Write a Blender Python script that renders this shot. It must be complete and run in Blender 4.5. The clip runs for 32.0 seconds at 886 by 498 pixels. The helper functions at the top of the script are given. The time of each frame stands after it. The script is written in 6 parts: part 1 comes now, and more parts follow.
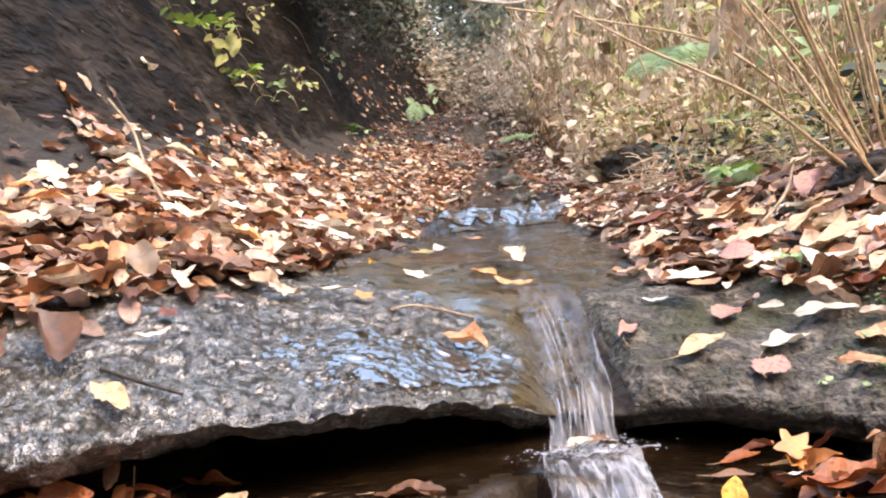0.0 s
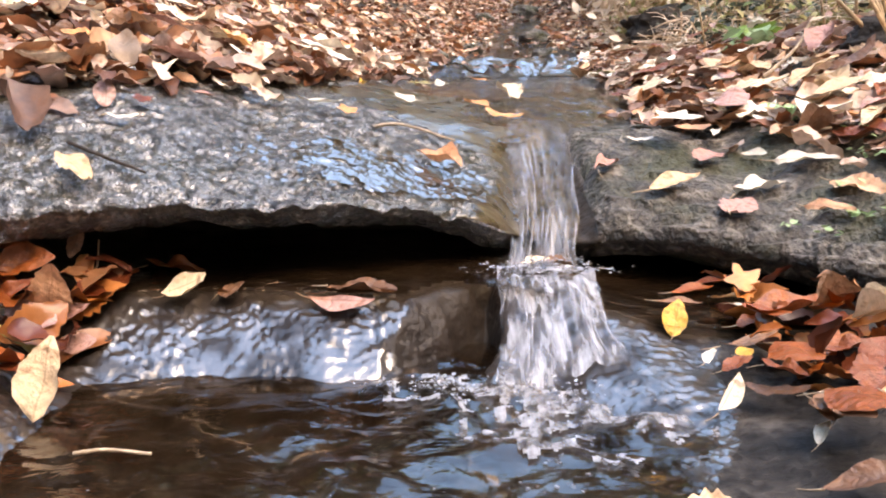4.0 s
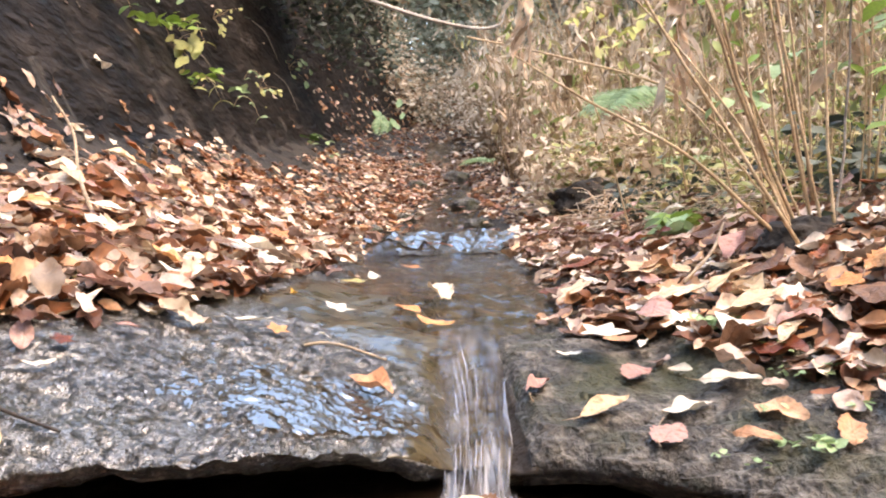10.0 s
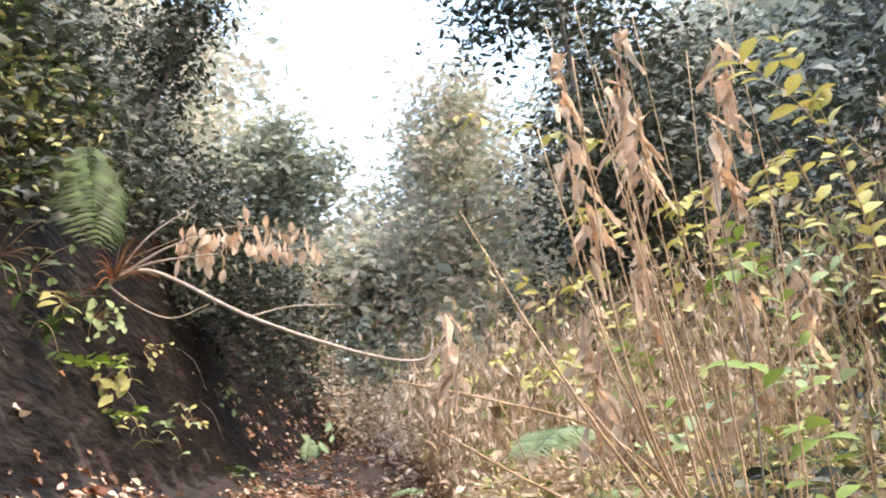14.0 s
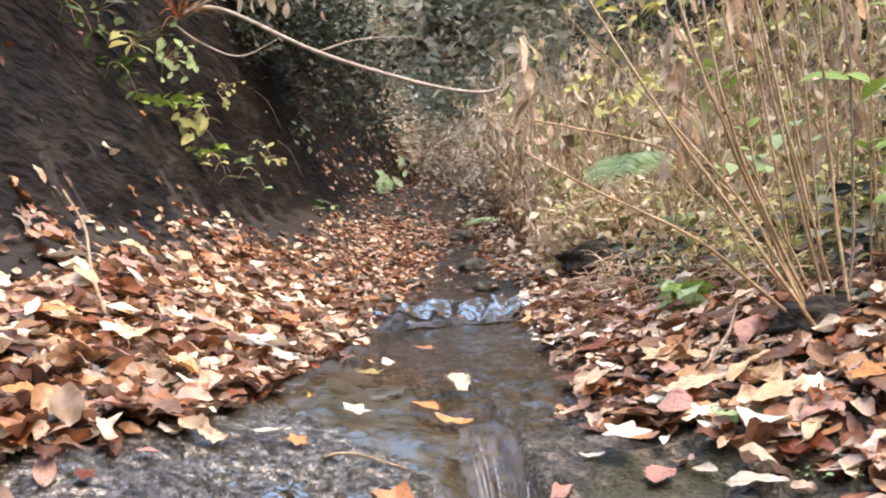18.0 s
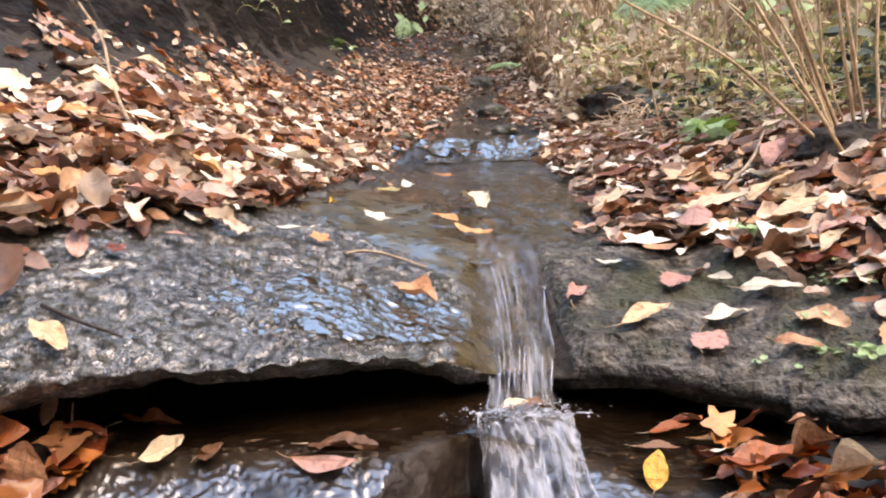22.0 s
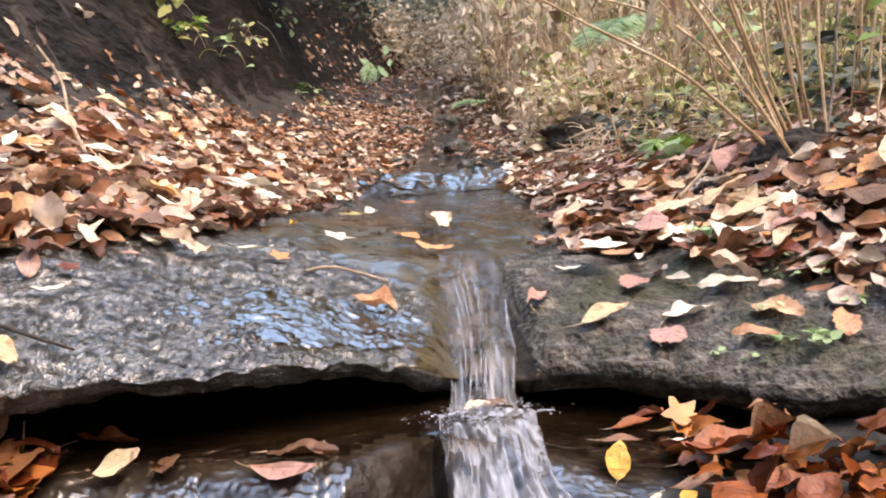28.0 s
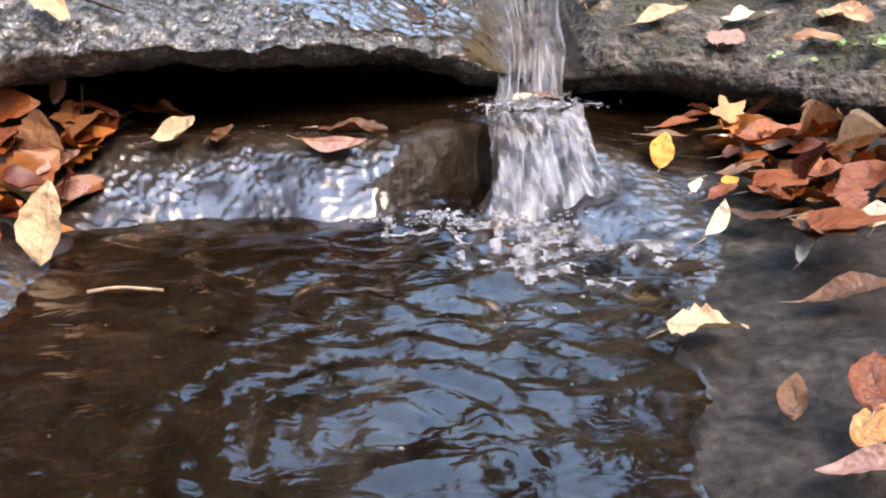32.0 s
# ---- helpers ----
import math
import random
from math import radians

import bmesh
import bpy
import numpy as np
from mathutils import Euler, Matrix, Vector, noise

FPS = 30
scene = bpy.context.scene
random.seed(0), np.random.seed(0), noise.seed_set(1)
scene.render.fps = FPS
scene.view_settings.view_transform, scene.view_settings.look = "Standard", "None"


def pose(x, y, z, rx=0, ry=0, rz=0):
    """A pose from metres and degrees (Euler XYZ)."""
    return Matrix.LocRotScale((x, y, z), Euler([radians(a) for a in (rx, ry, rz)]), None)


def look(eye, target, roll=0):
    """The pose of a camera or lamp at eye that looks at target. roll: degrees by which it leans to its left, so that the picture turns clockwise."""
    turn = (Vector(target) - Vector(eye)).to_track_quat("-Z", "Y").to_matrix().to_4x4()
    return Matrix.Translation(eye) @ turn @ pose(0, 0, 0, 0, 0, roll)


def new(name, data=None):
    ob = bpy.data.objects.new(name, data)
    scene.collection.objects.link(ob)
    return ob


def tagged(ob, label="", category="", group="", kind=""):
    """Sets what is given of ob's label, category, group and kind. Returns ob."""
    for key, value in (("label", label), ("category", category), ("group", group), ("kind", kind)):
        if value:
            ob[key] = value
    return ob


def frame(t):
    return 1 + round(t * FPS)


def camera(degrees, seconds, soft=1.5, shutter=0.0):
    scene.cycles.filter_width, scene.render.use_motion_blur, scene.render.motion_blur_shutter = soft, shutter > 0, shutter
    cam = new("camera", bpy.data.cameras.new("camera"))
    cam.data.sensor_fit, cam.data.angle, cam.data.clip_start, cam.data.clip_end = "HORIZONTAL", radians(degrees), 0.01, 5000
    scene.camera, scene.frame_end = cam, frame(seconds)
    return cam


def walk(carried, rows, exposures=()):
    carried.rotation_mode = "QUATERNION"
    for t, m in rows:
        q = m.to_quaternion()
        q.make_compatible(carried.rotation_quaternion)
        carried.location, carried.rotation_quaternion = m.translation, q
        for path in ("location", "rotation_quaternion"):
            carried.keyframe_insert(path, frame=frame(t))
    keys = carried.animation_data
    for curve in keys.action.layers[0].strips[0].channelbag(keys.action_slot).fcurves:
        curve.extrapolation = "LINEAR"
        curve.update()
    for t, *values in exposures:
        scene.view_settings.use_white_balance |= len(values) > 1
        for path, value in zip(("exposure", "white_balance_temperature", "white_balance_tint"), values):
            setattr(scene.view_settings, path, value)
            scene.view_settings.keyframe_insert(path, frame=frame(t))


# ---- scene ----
cam = camera(56.1, 32.0, soft=2.0)
PATH = [
    (0, (-0.0657, -0.0069, 0.5076), (-0.0025, 1.9892, 0.3993), -5.65),
    (0.5, (-0.0615, -0.0088, 0.5003), (-0.0309, 1.9870, 0.3740), -4.92),
    (1, (-0.0509, -0.0108, 0.4838), (-0.0268, 1.9793, 0.2858), -4.31),
    (1.5, (-0.0448, -0.0135, 0.4714), (-0.0302, 1.9733, 0.2424), -3.70),
    (2, (-0.0326, -0.0138, 0.4562), (-0.0189, 1.9653, 0.1685), -3.44),
    (2.5, (-0.0239, -0.0177, 0.4458), (-0.0014, 1.9580, 0.1361), -3.65),
    (3, (-0.0128, -0.0204, 0.4330), (0.0271, 1.9478, 0.0796), -2.38),
    (3.5, (-0.0055, -0.0200, 0.4311), (-0.0001, 1.9415, 0.0408), -0.98),
    (4.5, (-0.0027, -0.0100, 0.4406), (-0.0001, 1.9377, -0.0136), -0.49),
    (5.5, (0.0000, 0.0000, 0.4500), (-0.0000, 1.9488, 0.0002), 0.00),
    (6, (0.0017, 0.0035, 0.4641), (0.0149, 1.9573, 0.0369), 0.28),
    (6.5, (0.0038, 0.0065, 0.4807), (0.0428, 1.9721, 0.1134), -0.34),
    (7, (0.0040, 0.0062, 0.4995), (0.0713, 1.9818, 0.1954), -0.60),
    (7.5, (0.0063, 0.0074, 0.5061), (0.0815, 1.9857, 0.2223), 0.13),
    (8, (0.0101, 0.0089, 0.5127), (0.1157, 1.9886, 0.2486), 0.24),
    (8.5, (0.0098, 0.0060, 0.5213), (0.1292, 1.9899, 0.2985), 0.39),
    (9, (0.0118, 0.0030, 0.5311), (0.1413, 1.9908, 0.3526), -0.42),
    (9.5, (0.0098, 0.0020, 0.5389), (0.1458, 1.9911, 0.3815), -1.07),
    (10, (0.0113, 0.0029, 0.5515), (0.1671, 1.9951, 0.4690), -1.38),
    (10.5, (0.0123, -0.0028, 0.5678), (0.1813, 1.9900, 0.5611), -0.64),
    (11, (0.0130, -0.0019, 0.5906), (0.2140, 1.9866, 0.6656), -0.75),
    (11.5, (0.0158, -0.0092, 0.6151), (0.2389, 1.9722, 0.7710), -1.80),
    (12, (0.0139, -0.0040, 0.6320), (0.2549, 1.9683, 0.8596), -2.00),
    (12.5, (0.0180, -0.0091, 0.6536), (0.2891, 1.9465, 0.9729), -1.74),
    (13, (0.0235, -0.0320, 0.6617), (0.3262, 1.8950, 1.1035), -2.32),
    (13.5, (0.0245, -0.0385, 0.6664), (0.3487, 1.8543, 1.2252), -2.63),
    (14.5, (0.0160, -0.0342, 0.6851), (0.3571, 1.8186, 1.3566), -3.62),
    (15.5, (0.0075, -0.0298, 0.7038), (0.3808, 1.8655, 1.2218), -4.62),
    (16, (0.0181, -0.0115, 0.7132), (0.2690, 1.9417, 1.0626), -6.91),
    (16.5, (0.0148, -0.0049, 0.6954), (0.2287, 1.9720, 0.9103), -6.00),
    (17, (0.0039, -0.0091, 0.6791), (0.1806, 1.9778, 0.8236), -5.54),
    (17.5, (0.0037, -0.0099, 0.6697), (0.1759, 1.9798, 0.7780), -4.73),
    (18, (-0.0014, -0.0001, 0.6498), (0.1467, 1.9941, 0.6843), -3.69),
    (18.5, (-0.0083, 0.0052, 0.6247), (0.1308, 1.9999, 0.5789), -4.21),
    (19, (-0.0157, 0.0063, 0.6026), (0.1129, 1.9978, 0.4708), -4.49),
    (19.5, (-0.0192, 0.0044, 0.5891), (0.1004, 1.9936, 0.4193), -4.35),
    (20, (-0.0215, 0.0029, 0.5754), (0.0897, 1.9883, 0.3614), -3.76),
    (20.5, (-0.0226, 0.0103, 0.5653), (0.0820, 1.9926, 0.3207), -3.51),
    (21, (-0.0254, 0.0055, 0.5554), (0.0629, 1.9804, 0.2521), -2.54),
    (21.5, (-0.0259, 0.0021, 0.5563), (0.0598, 1.9760, 0.2457), -2.49),
    (22, (-0.0216, -0.0023, 0.5563), (0.0751, 1.9722, 0.2529), -1.63),
    (22.5, (-0.0202, -0.0074, 0.5464), (0.0745, 1.9625, 0.2136), -1.40),
    (23, (-0.0159, -0.0130, 0.5263), (0.0390, 1.9543, 0.1706), -1.21),
    (23.5, (-0.0092, -0.0220, 0.5069), (-0.0517, 1.9377, 0.1096), -0.23),
    (24, (-0.0020, -0.0198, 0.5011), (-0.0012, 1.9369, 0.0869), -0.93),
    (24.5, (0.0003, -0.0222, 0.5032), (0.0335, 1.9431, 0.1341), -0.85),
    (25, (0.0039, -0.0214, 0.5054), (0.0764, 1.9466, 0.1565), -1.45),
    (25.5, (0.0057, -0.0190, 0.5080), (0.0983, 1.9580, 0.2205), -2.22),
    (26, (0.0046, -0.0197, 0.5142), (0.1161, 1.9610, 0.2609), -3.23),
    (26.5, (0.0070, -0.0219, 0.5211), (0.1561, 1.9598, 0.2953), -4.18),
    (27.5, (0.0023, -0.0170, 0.5091), (0.1626, 1.9666, 0.3100), -3.79),
    (28.5, (-0.0024, -0.0121, 0.4970), (0.1687, 1.9691, 0.2830), -3.41),
    (29, (-0.0039, -0.0147, 0.4967), (0.1763, 1.9635, 0.2637), -2.98),
    (29.5, (-0.0019, -0.0124, 0.4919), (0.1802, 1.9615, 0.2265), -2.63),
    (30, (-0.0076, -0.0136, 0.4825), (0.1711, 1.9387, 0.0865), -2.70),
    (30.5, (-0.0114, -0.0164, 0.4733), (0.1516, 1.9184, -0.0065), -2.85),
    (31, (-0.0127, -0.0168, 0.4610), (0.1450, 1.8916, -0.1164), -2.75),
    (31.5, (-0.0208, -0.0214, 0.4413), (0.0868, 1.8534, -0.2469), -0.96),
    (32, (-0.0277, -0.0346, 0.4257), (0.0310, 1.8082, -0.3495), -1.55),
]
EXPOSURES = [(0, 2.46, 10200, 17), (10, 2.46, 10200, 17), (13.5, 2.50, 10200, 17), (15.4, 1.94, 10200, 17), (16.6, 2.18, 10200, 17), (26, 2.19, 10200, 17), (32, 2.32, 10200, 17)]
walk(cam, [(t, look(eye, target, roll)) for t, eye, target, roll in PATH], EXPOSURES)

# ---- light: pale overcast sky seen through a wooded ravine ----
SUN_ELEVATION, SUN_ROTATION = radians(54), radians(128)
world = bpy.data.worlds.new("sky")
scene.world = world
world.use_nodes = True
wn = world.node_tree.nodes
sky = wn.new("ShaderNodeTexSky")
sky.sky_type = 'NISHITA'
sky.sun_disc = False
sky.sun_elevation, sky.sun_rotation = SUN_ELEVATION, SUN_ROTATION
sky.air_density, sky.dust_density, sky.ozone_density = 1.0, 0.7, 1.0
wn["Background"].inputs["Strength"].default_value = 0.15
haze = wn.new("ShaderNodeHueSaturation")
haze.inputs["Saturation"].default_value, haze.inputs["Value"].default_value = 1.2, 2.6
world.node_tree.links.new(sky.outputs["Color"], haze.inputs["Color"])
world.node_tree.links.new(haze.outputs["Color"], wn["Background"].inputs["Color"])
sun_data = bpy.data.lights.new("sun", 'SUN')
sun_data.energy, sun_data.angle, sun_data.color = 1.0, radians(60), (1.0, 0.92, 0.80)
sun = new("sun", sun_data)
sun.matrix_world = look((5.6, -4.4, 9.8), (0, 0, 0))


# ---- small tools ----
def vnoise(x, y, seed=0):
    """Smooth value noise in 0..1 on arrays."""
    x, y = np.asarray(x, float), np.asarray(y, float)
    xi, yi = np.floor(x), np.floor(y)
    fx, fy = x - xi, y - yi
    fx, fy = fx * fx * (3 - 2 * fx), fy * fy * (3 - 2 * fy)

    def h(a, b):
        v = np.sin(a * 127.1 + b * 311.7 + seed * 74.7) * 43758.5453
        return v - np.floor(v)

    return (h(xi, yi) * (1 - fx) + h(xi + 1, yi) * fx) * (1 - fy) + (h(xi, yi + 1) * (1 - fx) + h(xi + 1, yi + 1) * fx) * fy


def fnoise(x, y, octaves=4, seed=0):
    """Fractal noise, about -1..1."""
    total, amp, scale = 0.0, 1.0, 1.0
    for k in range(octaves):
        total = total + amp * (vnoise(np.asarray(x) * scale, np.asarray(y) * scale, seed + k) * 2 - 1)
        amp, scale = amp * 0.5, scale * 2.03
    return total / 1.6


def smooth(a, b, v):
    v = np.clip((np.asarray(v, float) - a) / (b - a), 0, 1)
    return v * v * (3 - 2 * v)


def mesh_from(name, verts, faces, material, smooth_shade=True):
    me = bpy.data.meshes.new(name)
    me.from_pydata([tuple(v) for v in verts], [], [tuple(f) for f in faces])
    if smooth_shade:
        me.polygons.foreach_set("use_smooth", [True] * len(me.polygons))
    for m in material if isinstance(material, (list, tuple)) else [material]:
        me.materials.append(m)
    me.update()
    return me


def thing(name, me, label, category, group="", kind=""):
    return tagged(new(name, me), label, category, group, kind)


def part(name, me, parent, label=""):
    ob = new(name, me)
    ob.parent = parent
    if label:
        tagged(ob, label)
    return ob


def empty(name, at, label, category, group=""):
    ob = new(name)
    ob.empty_display_size = 0.05
    ob.matrix_world = Matrix.Translation(at)
    return tagged(ob, label, category, group)


def grid_faces(nu, nv, closed=False):
    faces = []
    for i in range(nu - 1):
        for j in range(nv - 1 if not closed else nv):
            k = (j + 1) % nv
            faces.append((i * nv + j, i * nv + k, (i + 1) * nv + k, (i + 1) * nv + j))
    return faces


def tube(points, radii, sides=6):
    """Verts and faces of a round tapered tube along points."""
    verts, n = [], len(points)
    pts = [Vector(p) for p in points]
    side = None
    for i, p in enumerate(pts):
        d = (pts[min(i + 1, n - 1)] - pts[max(i - 1, 0)]).normalized()
        if side is None:
            side = d.orthogonal().normalized()
        side = (side - d * side.dot(d)).normalized()
        up = d.cross(side)
        for k in range(sides):
            a = 2 * math.pi * k / sides
            verts.append(p + (side * math.cos(a) + up * math.sin(a)) * radii[i])
    faces = grid_faces(n, sides, True)
    faces.append(tuple(range(sides))[::-1])
    faces.append(tuple((n - 1) * sides + k for k in range(sides)))
    return verts, faces


def bend(points, n=14):
    """A smooth line through the points (Catmull-Rom)."""
    p = [Vector(q) for q in points]
    p = [p[0] * 2 - p[1]] + p + [p[-1] * 2 - p[-2]]
    out = []
    for i in range(1, len(p) - 2):
        for k in range(n):
            t = k / n
            a, b, c, d = p[i - 1], p[i], p[i + 1], p[i + 2]
            out.append(0.5 * (2 * b + (c - a) * t + (2 * a - 5 * b + 4 * c - d) * t * t + (3 * b - a - 3 * c + d) * t ** 3))
    return out + [p[-2]]


class Batch:
    """Collects pieces into one mesh."""

    def __init__(self):
        self.v, self.f = [], []

    def add(self, verts, faces, m=None):
        o = len(self.v)
        self.v.extend((m @ Vector(p) if m is not None else Vector(p)) for p in verts)
        self.f.extend(tuple(o + i for i in f) for f in faces)

    def mesh(self, name, material, smooth_shade=True):
        return mesh_from(name, self.v, self.f, material, smooth_shade)


# ---- materials ----
def material(name, stops, scale=6.0, rough=(0.6, 0.9), bump=0.3, bump_scale=40.0, detail=8.0, by="noise", spec=0.5, coat=0.0,
             coat_rough=0.05, translucent=0.0, stretch=(1, 1, 1), vary=0.35, bump_dist=0.01, leaf_spots=False, veins=False, coat_ior=1.5, patch=None, rugged=0.0):
    """Procedural surface: colour stops over noise (or a random value a piece), second-scale mottling, roughness range, bump."""
    m = bpy.data.materials.new(name)
    m.use_nodes = True
    nt = m.node_tree
    n, l = nt.nodes, nt.links
    bsdf = n["Principled BSDF"]
    co = n.new("ShaderNodeTexCoord")
    mp = n.new("ShaderNodeMapping")
    mp.inputs["Scale"].default_value = stretch
    l.new(co.outputs["Object"], mp.inputs["Vector"])
    big = n.new("ShaderNodeTexNoise")
    big.inputs["Scale"].default_value, big.inputs["Detail"].default_value = scale, detail
    l.new(mp.outputs["Vector"], big.inputs["Vector"])
    fine = n.new("ShaderNodeTexNoise")
    fine.inputs["Scale"].default_value, fine.inputs["Detail"].default_value = bump_scale, 6
    l.new(mp.outputs["Vector"], fine.inputs["Vector"])
    ramp = n.new("ShaderNodeValToRGB")
    el = ramp.color_ramp.elements
    while len(el) < len(stops):
        el.new(0.5)
    for e, (p, c) in zip(el, stops):
        e.position, e.color = p, (*c, 1)
    if by == "noise":
        st = n.new("ShaderNodeMapRange")
        st.inputs["From Min"].default_value, st.inputs["From Max"].default_value = 0.28, 0.72
        l.new(big.outputs["Fac"], st.inputs["Value"])
        l.new(st.outputs["Result"], ramp.inputs["Fac"])
    elif by == "island":
        g = n.new("ShaderNodeNewGeometry")
        l.new(g.outputs["Random Per Island"], ramp.inputs["Fac"])
    else:
        g = n.new("ShaderNodeObjectInfo")
        l.new(g.outputs["Random"], ramp.inputs["Fac"])
    shade = n.new("ShaderNodeMapRange")
    shade.inputs["From Min"].default_value, shade.inputs["From Max"].default_value = 0.3, 0.7
    shade.inputs["To Min"].default_value, shade.inputs["To Max"].default_value = 1 - vary, 1 + vary * 0.6
    l.new(fine.outputs["Fac"] if by == "noise" else big.outputs["Fac"], shade.inputs["Value"])
    mul = n.new("ShaderNodeMix")
    mul.data_type, mul.blend_type = 'RGBA', 'MULTIPLY'
    mul.inputs["Factor"].default_value = 1.0
    l.new(ramp.outputs["Color"], mul.inputs["A"])
    l.new(shade.outputs["Result"], mul.inputs["B"])
    colour = mul.outputs["Result"]
    if patch:
        pn = n.new("ShaderNodeTexNoise")
        pn.inputs["Scale"].default_value, pn.inputs["Detail"].default_value = patch[1], 5
        l.new(co.outputs["Object"], pn.inputs["Vector"])
        pr = n.new("ShaderNodeMapRange")
        pr.inputs["From Min"].default_value, pr.inputs["From Max"].default_value = 0.48, 0.64
        pr.inputs["To Max"].default_value = 0.8
        l.new(pn.outputs["Fac"], pr.inputs["Value"])
        px = n.new("ShaderNodeMix")
        px.data_type = 'RGBA'
        l.new(pr.outputs["Result"], px.inputs["Factor"])
        l.new(colour, px.inputs["A"])
        px.inputs["B"].default_value = (*patch[0], 1)
        colour = px.outputs["Result"]
    if leaf_spots:
        sp = n.new("ShaderNodeTexNoise")
        sp.inputs["Scale"].default_value, sp.inputs["Detail"].default_value = (90 if leaf_spots is True else leaf_spots), 4
        l.new(co.outputs["Object"], sp.inputs["Vector"])
        sr = n.new("ShaderNodeMapRange")
        sr.inputs["From Min"].default_value, sr.inputs["From Max"].default_value = 0.56, 0.70
        sr.inputs["To Max"].default_value = 0.65
        l.new(sp.outputs["Fac"], sr.inputs["Value"])
        mx = n.new("ShaderNodeMix")
        mx.data_type = 'RGBA'
        l.new(sr.outputs["Result"], mx.inputs["Factor"])
        l.new(colour, mx.inputs["A"])
        mx.inputs["B"].default_value = (0.16, 0.06, 0.025, 1)
        colour = mx.outputs["Result"]
    if veins:
        xyz = n.new("ShaderNodeSeparateXYZ")
        l.new(co.outputs["Object"], xyz.inputs["Vector"])

        def calc(op, a, c=None):
            q = n.new("ShaderNodeMath")
            q.operation = op
            for k, val in enumerate((a, c)):
                if val is None:
                    continue
                if isinstance(val, (int, float)):
                    q.inputs[k].default_value = val
                else:
                    l.new(val, q.inputs[k])
            return q.outputs[0]

        off = calc('ABSOLUTE', xyz.outputs["Y"])
        mid = calc('LESS_THAN', off, 0.012)
        side = calc('GREATER_THAN', calc('SINE', calc('MULTIPLY', calc('SUBTRACT', xyz.outputs["X"], calc('MULTIPLY', off, 0.9)), 62.0)), 0.93)
        line = calc('MAXIMUM', calc('MULTIPLY', mid, 0.5), calc('MULTIPLY', side, 0.22))
        vx = n.new("ShaderNodeMix")
        vx.data_type = 'RGBA'
        l.new(line, vx.inputs["Factor"])
        l.new(colour, vx.inputs["A"])
        dk = n.new("ShaderNodeMix")
        dk.data_type, dk.blend_type = 'RGBA', 'MULTIPLY'
        dk.inputs["Factor"].default_value = 1.0
        l.new(colour, dk.inputs["A"])
        dk.inputs["B"].default_value = (0.55, 0.42, 0.33, 1)
        l.new(dk.outputs["Result"], vx.inputs["B"])
        colour = vx.outputs["Result"]
    l.new(colour, bsdf.inputs["Base Color"])
    rr = n.new("ShaderNodeMapRange")
    rr.inputs["From Min"].default_value, rr.inputs["From Max"].default_value = 0.3, 0.7
    rr.inputs["To Min"].default_value, rr.inputs["To Max"].default_value = rough
    l.new(big.outputs["Fac"], rr.inputs["Value"])
    l.new(rr.outputs["Result"], bsdf.inputs["Roughness"])
    bsdf.inputs["Specular IOR Level"].default_value = spec
    bsdf.inputs["Coat Weight"].default_value, bsdf.inputs["Coat Roughness"].default_value = coat, coat_rough
    bsdf.inputs["Coat IOR"].default_value = coat_ior
    if coat >= 1:
        cw = n.new("ShaderNodeMapRange")
        cw.inputs["From Min"].default_value, cw.inputs["From Max"].default_value = 0.40, 0.52
        cw.inputs["To Min"].default_value, cw.inputs["To Max"].default_value = 0.10, 1.0
        l.new(big.outputs["Fac"], cw.inputs["Value"])
        l.new(cw.outputs["Result"], bsdf.inputs["Coat Weight"])
    if bump:
        b = n.new("ShaderNodeBump")
        b.inputs["Strength"].default_value, b.inputs["Distance"].default_value = bump, bump_dist
        l.new(fine.outputs["Fac"], b.inputs["Height"])
        if rugged:
            vo = n.new("ShaderNodeTexVoronoi")
            vo.inputs["Scale"].default_value, vo.inputs["Randomness"].default_value = bump_scale * 1.5, 1.0
            wob = n.new("ShaderNodeVectorMath")
            wob.operation = 'MULTIPLY_ADD'
            wob.inputs[1].default_value = (0.05, 0.05, 0.05)
            l.new(big.outputs["Color"], wob.inputs[0])
            l.new(mp.outputs["Vector"], wob.inputs[2])
            l.new(wob.outputs["Vector"], vo.inputs["Vector"])
            b2 = n.new("ShaderNodeBump")
            b2.inputs["Strength"].default_value, b2.inputs["Distance"].default_value = rugged, bump_dist
            l.new(vo.outputs["Distance"], b2.inputs["Height"])
            l.new(b2.outputs["Normal"], b.inputs["Normal"])
        l.new(b.outputs["Normal"], bsdf.inputs["Normal"])
        l.new(b.outputs["Normal"], bsdf.inputs["Coat Normal"])
    if translucent:
        tr = n.new("ShaderNodeBsdfTranslucent")
        l.new(colour, tr.inputs["Color"])
        mixs = n.new("ShaderNodeMixShader")
        mixs.inputs["Fac"].default_value = translucent
        l.new(bsdf.outputs["BSDF"], mixs.inputs[1])
        l.new(tr.outputs["BSDF"], mixs.inputs[2])
        l.new(mixs.outputs["Shader"], n["Material Output"].inputs["Surface"])
    return m


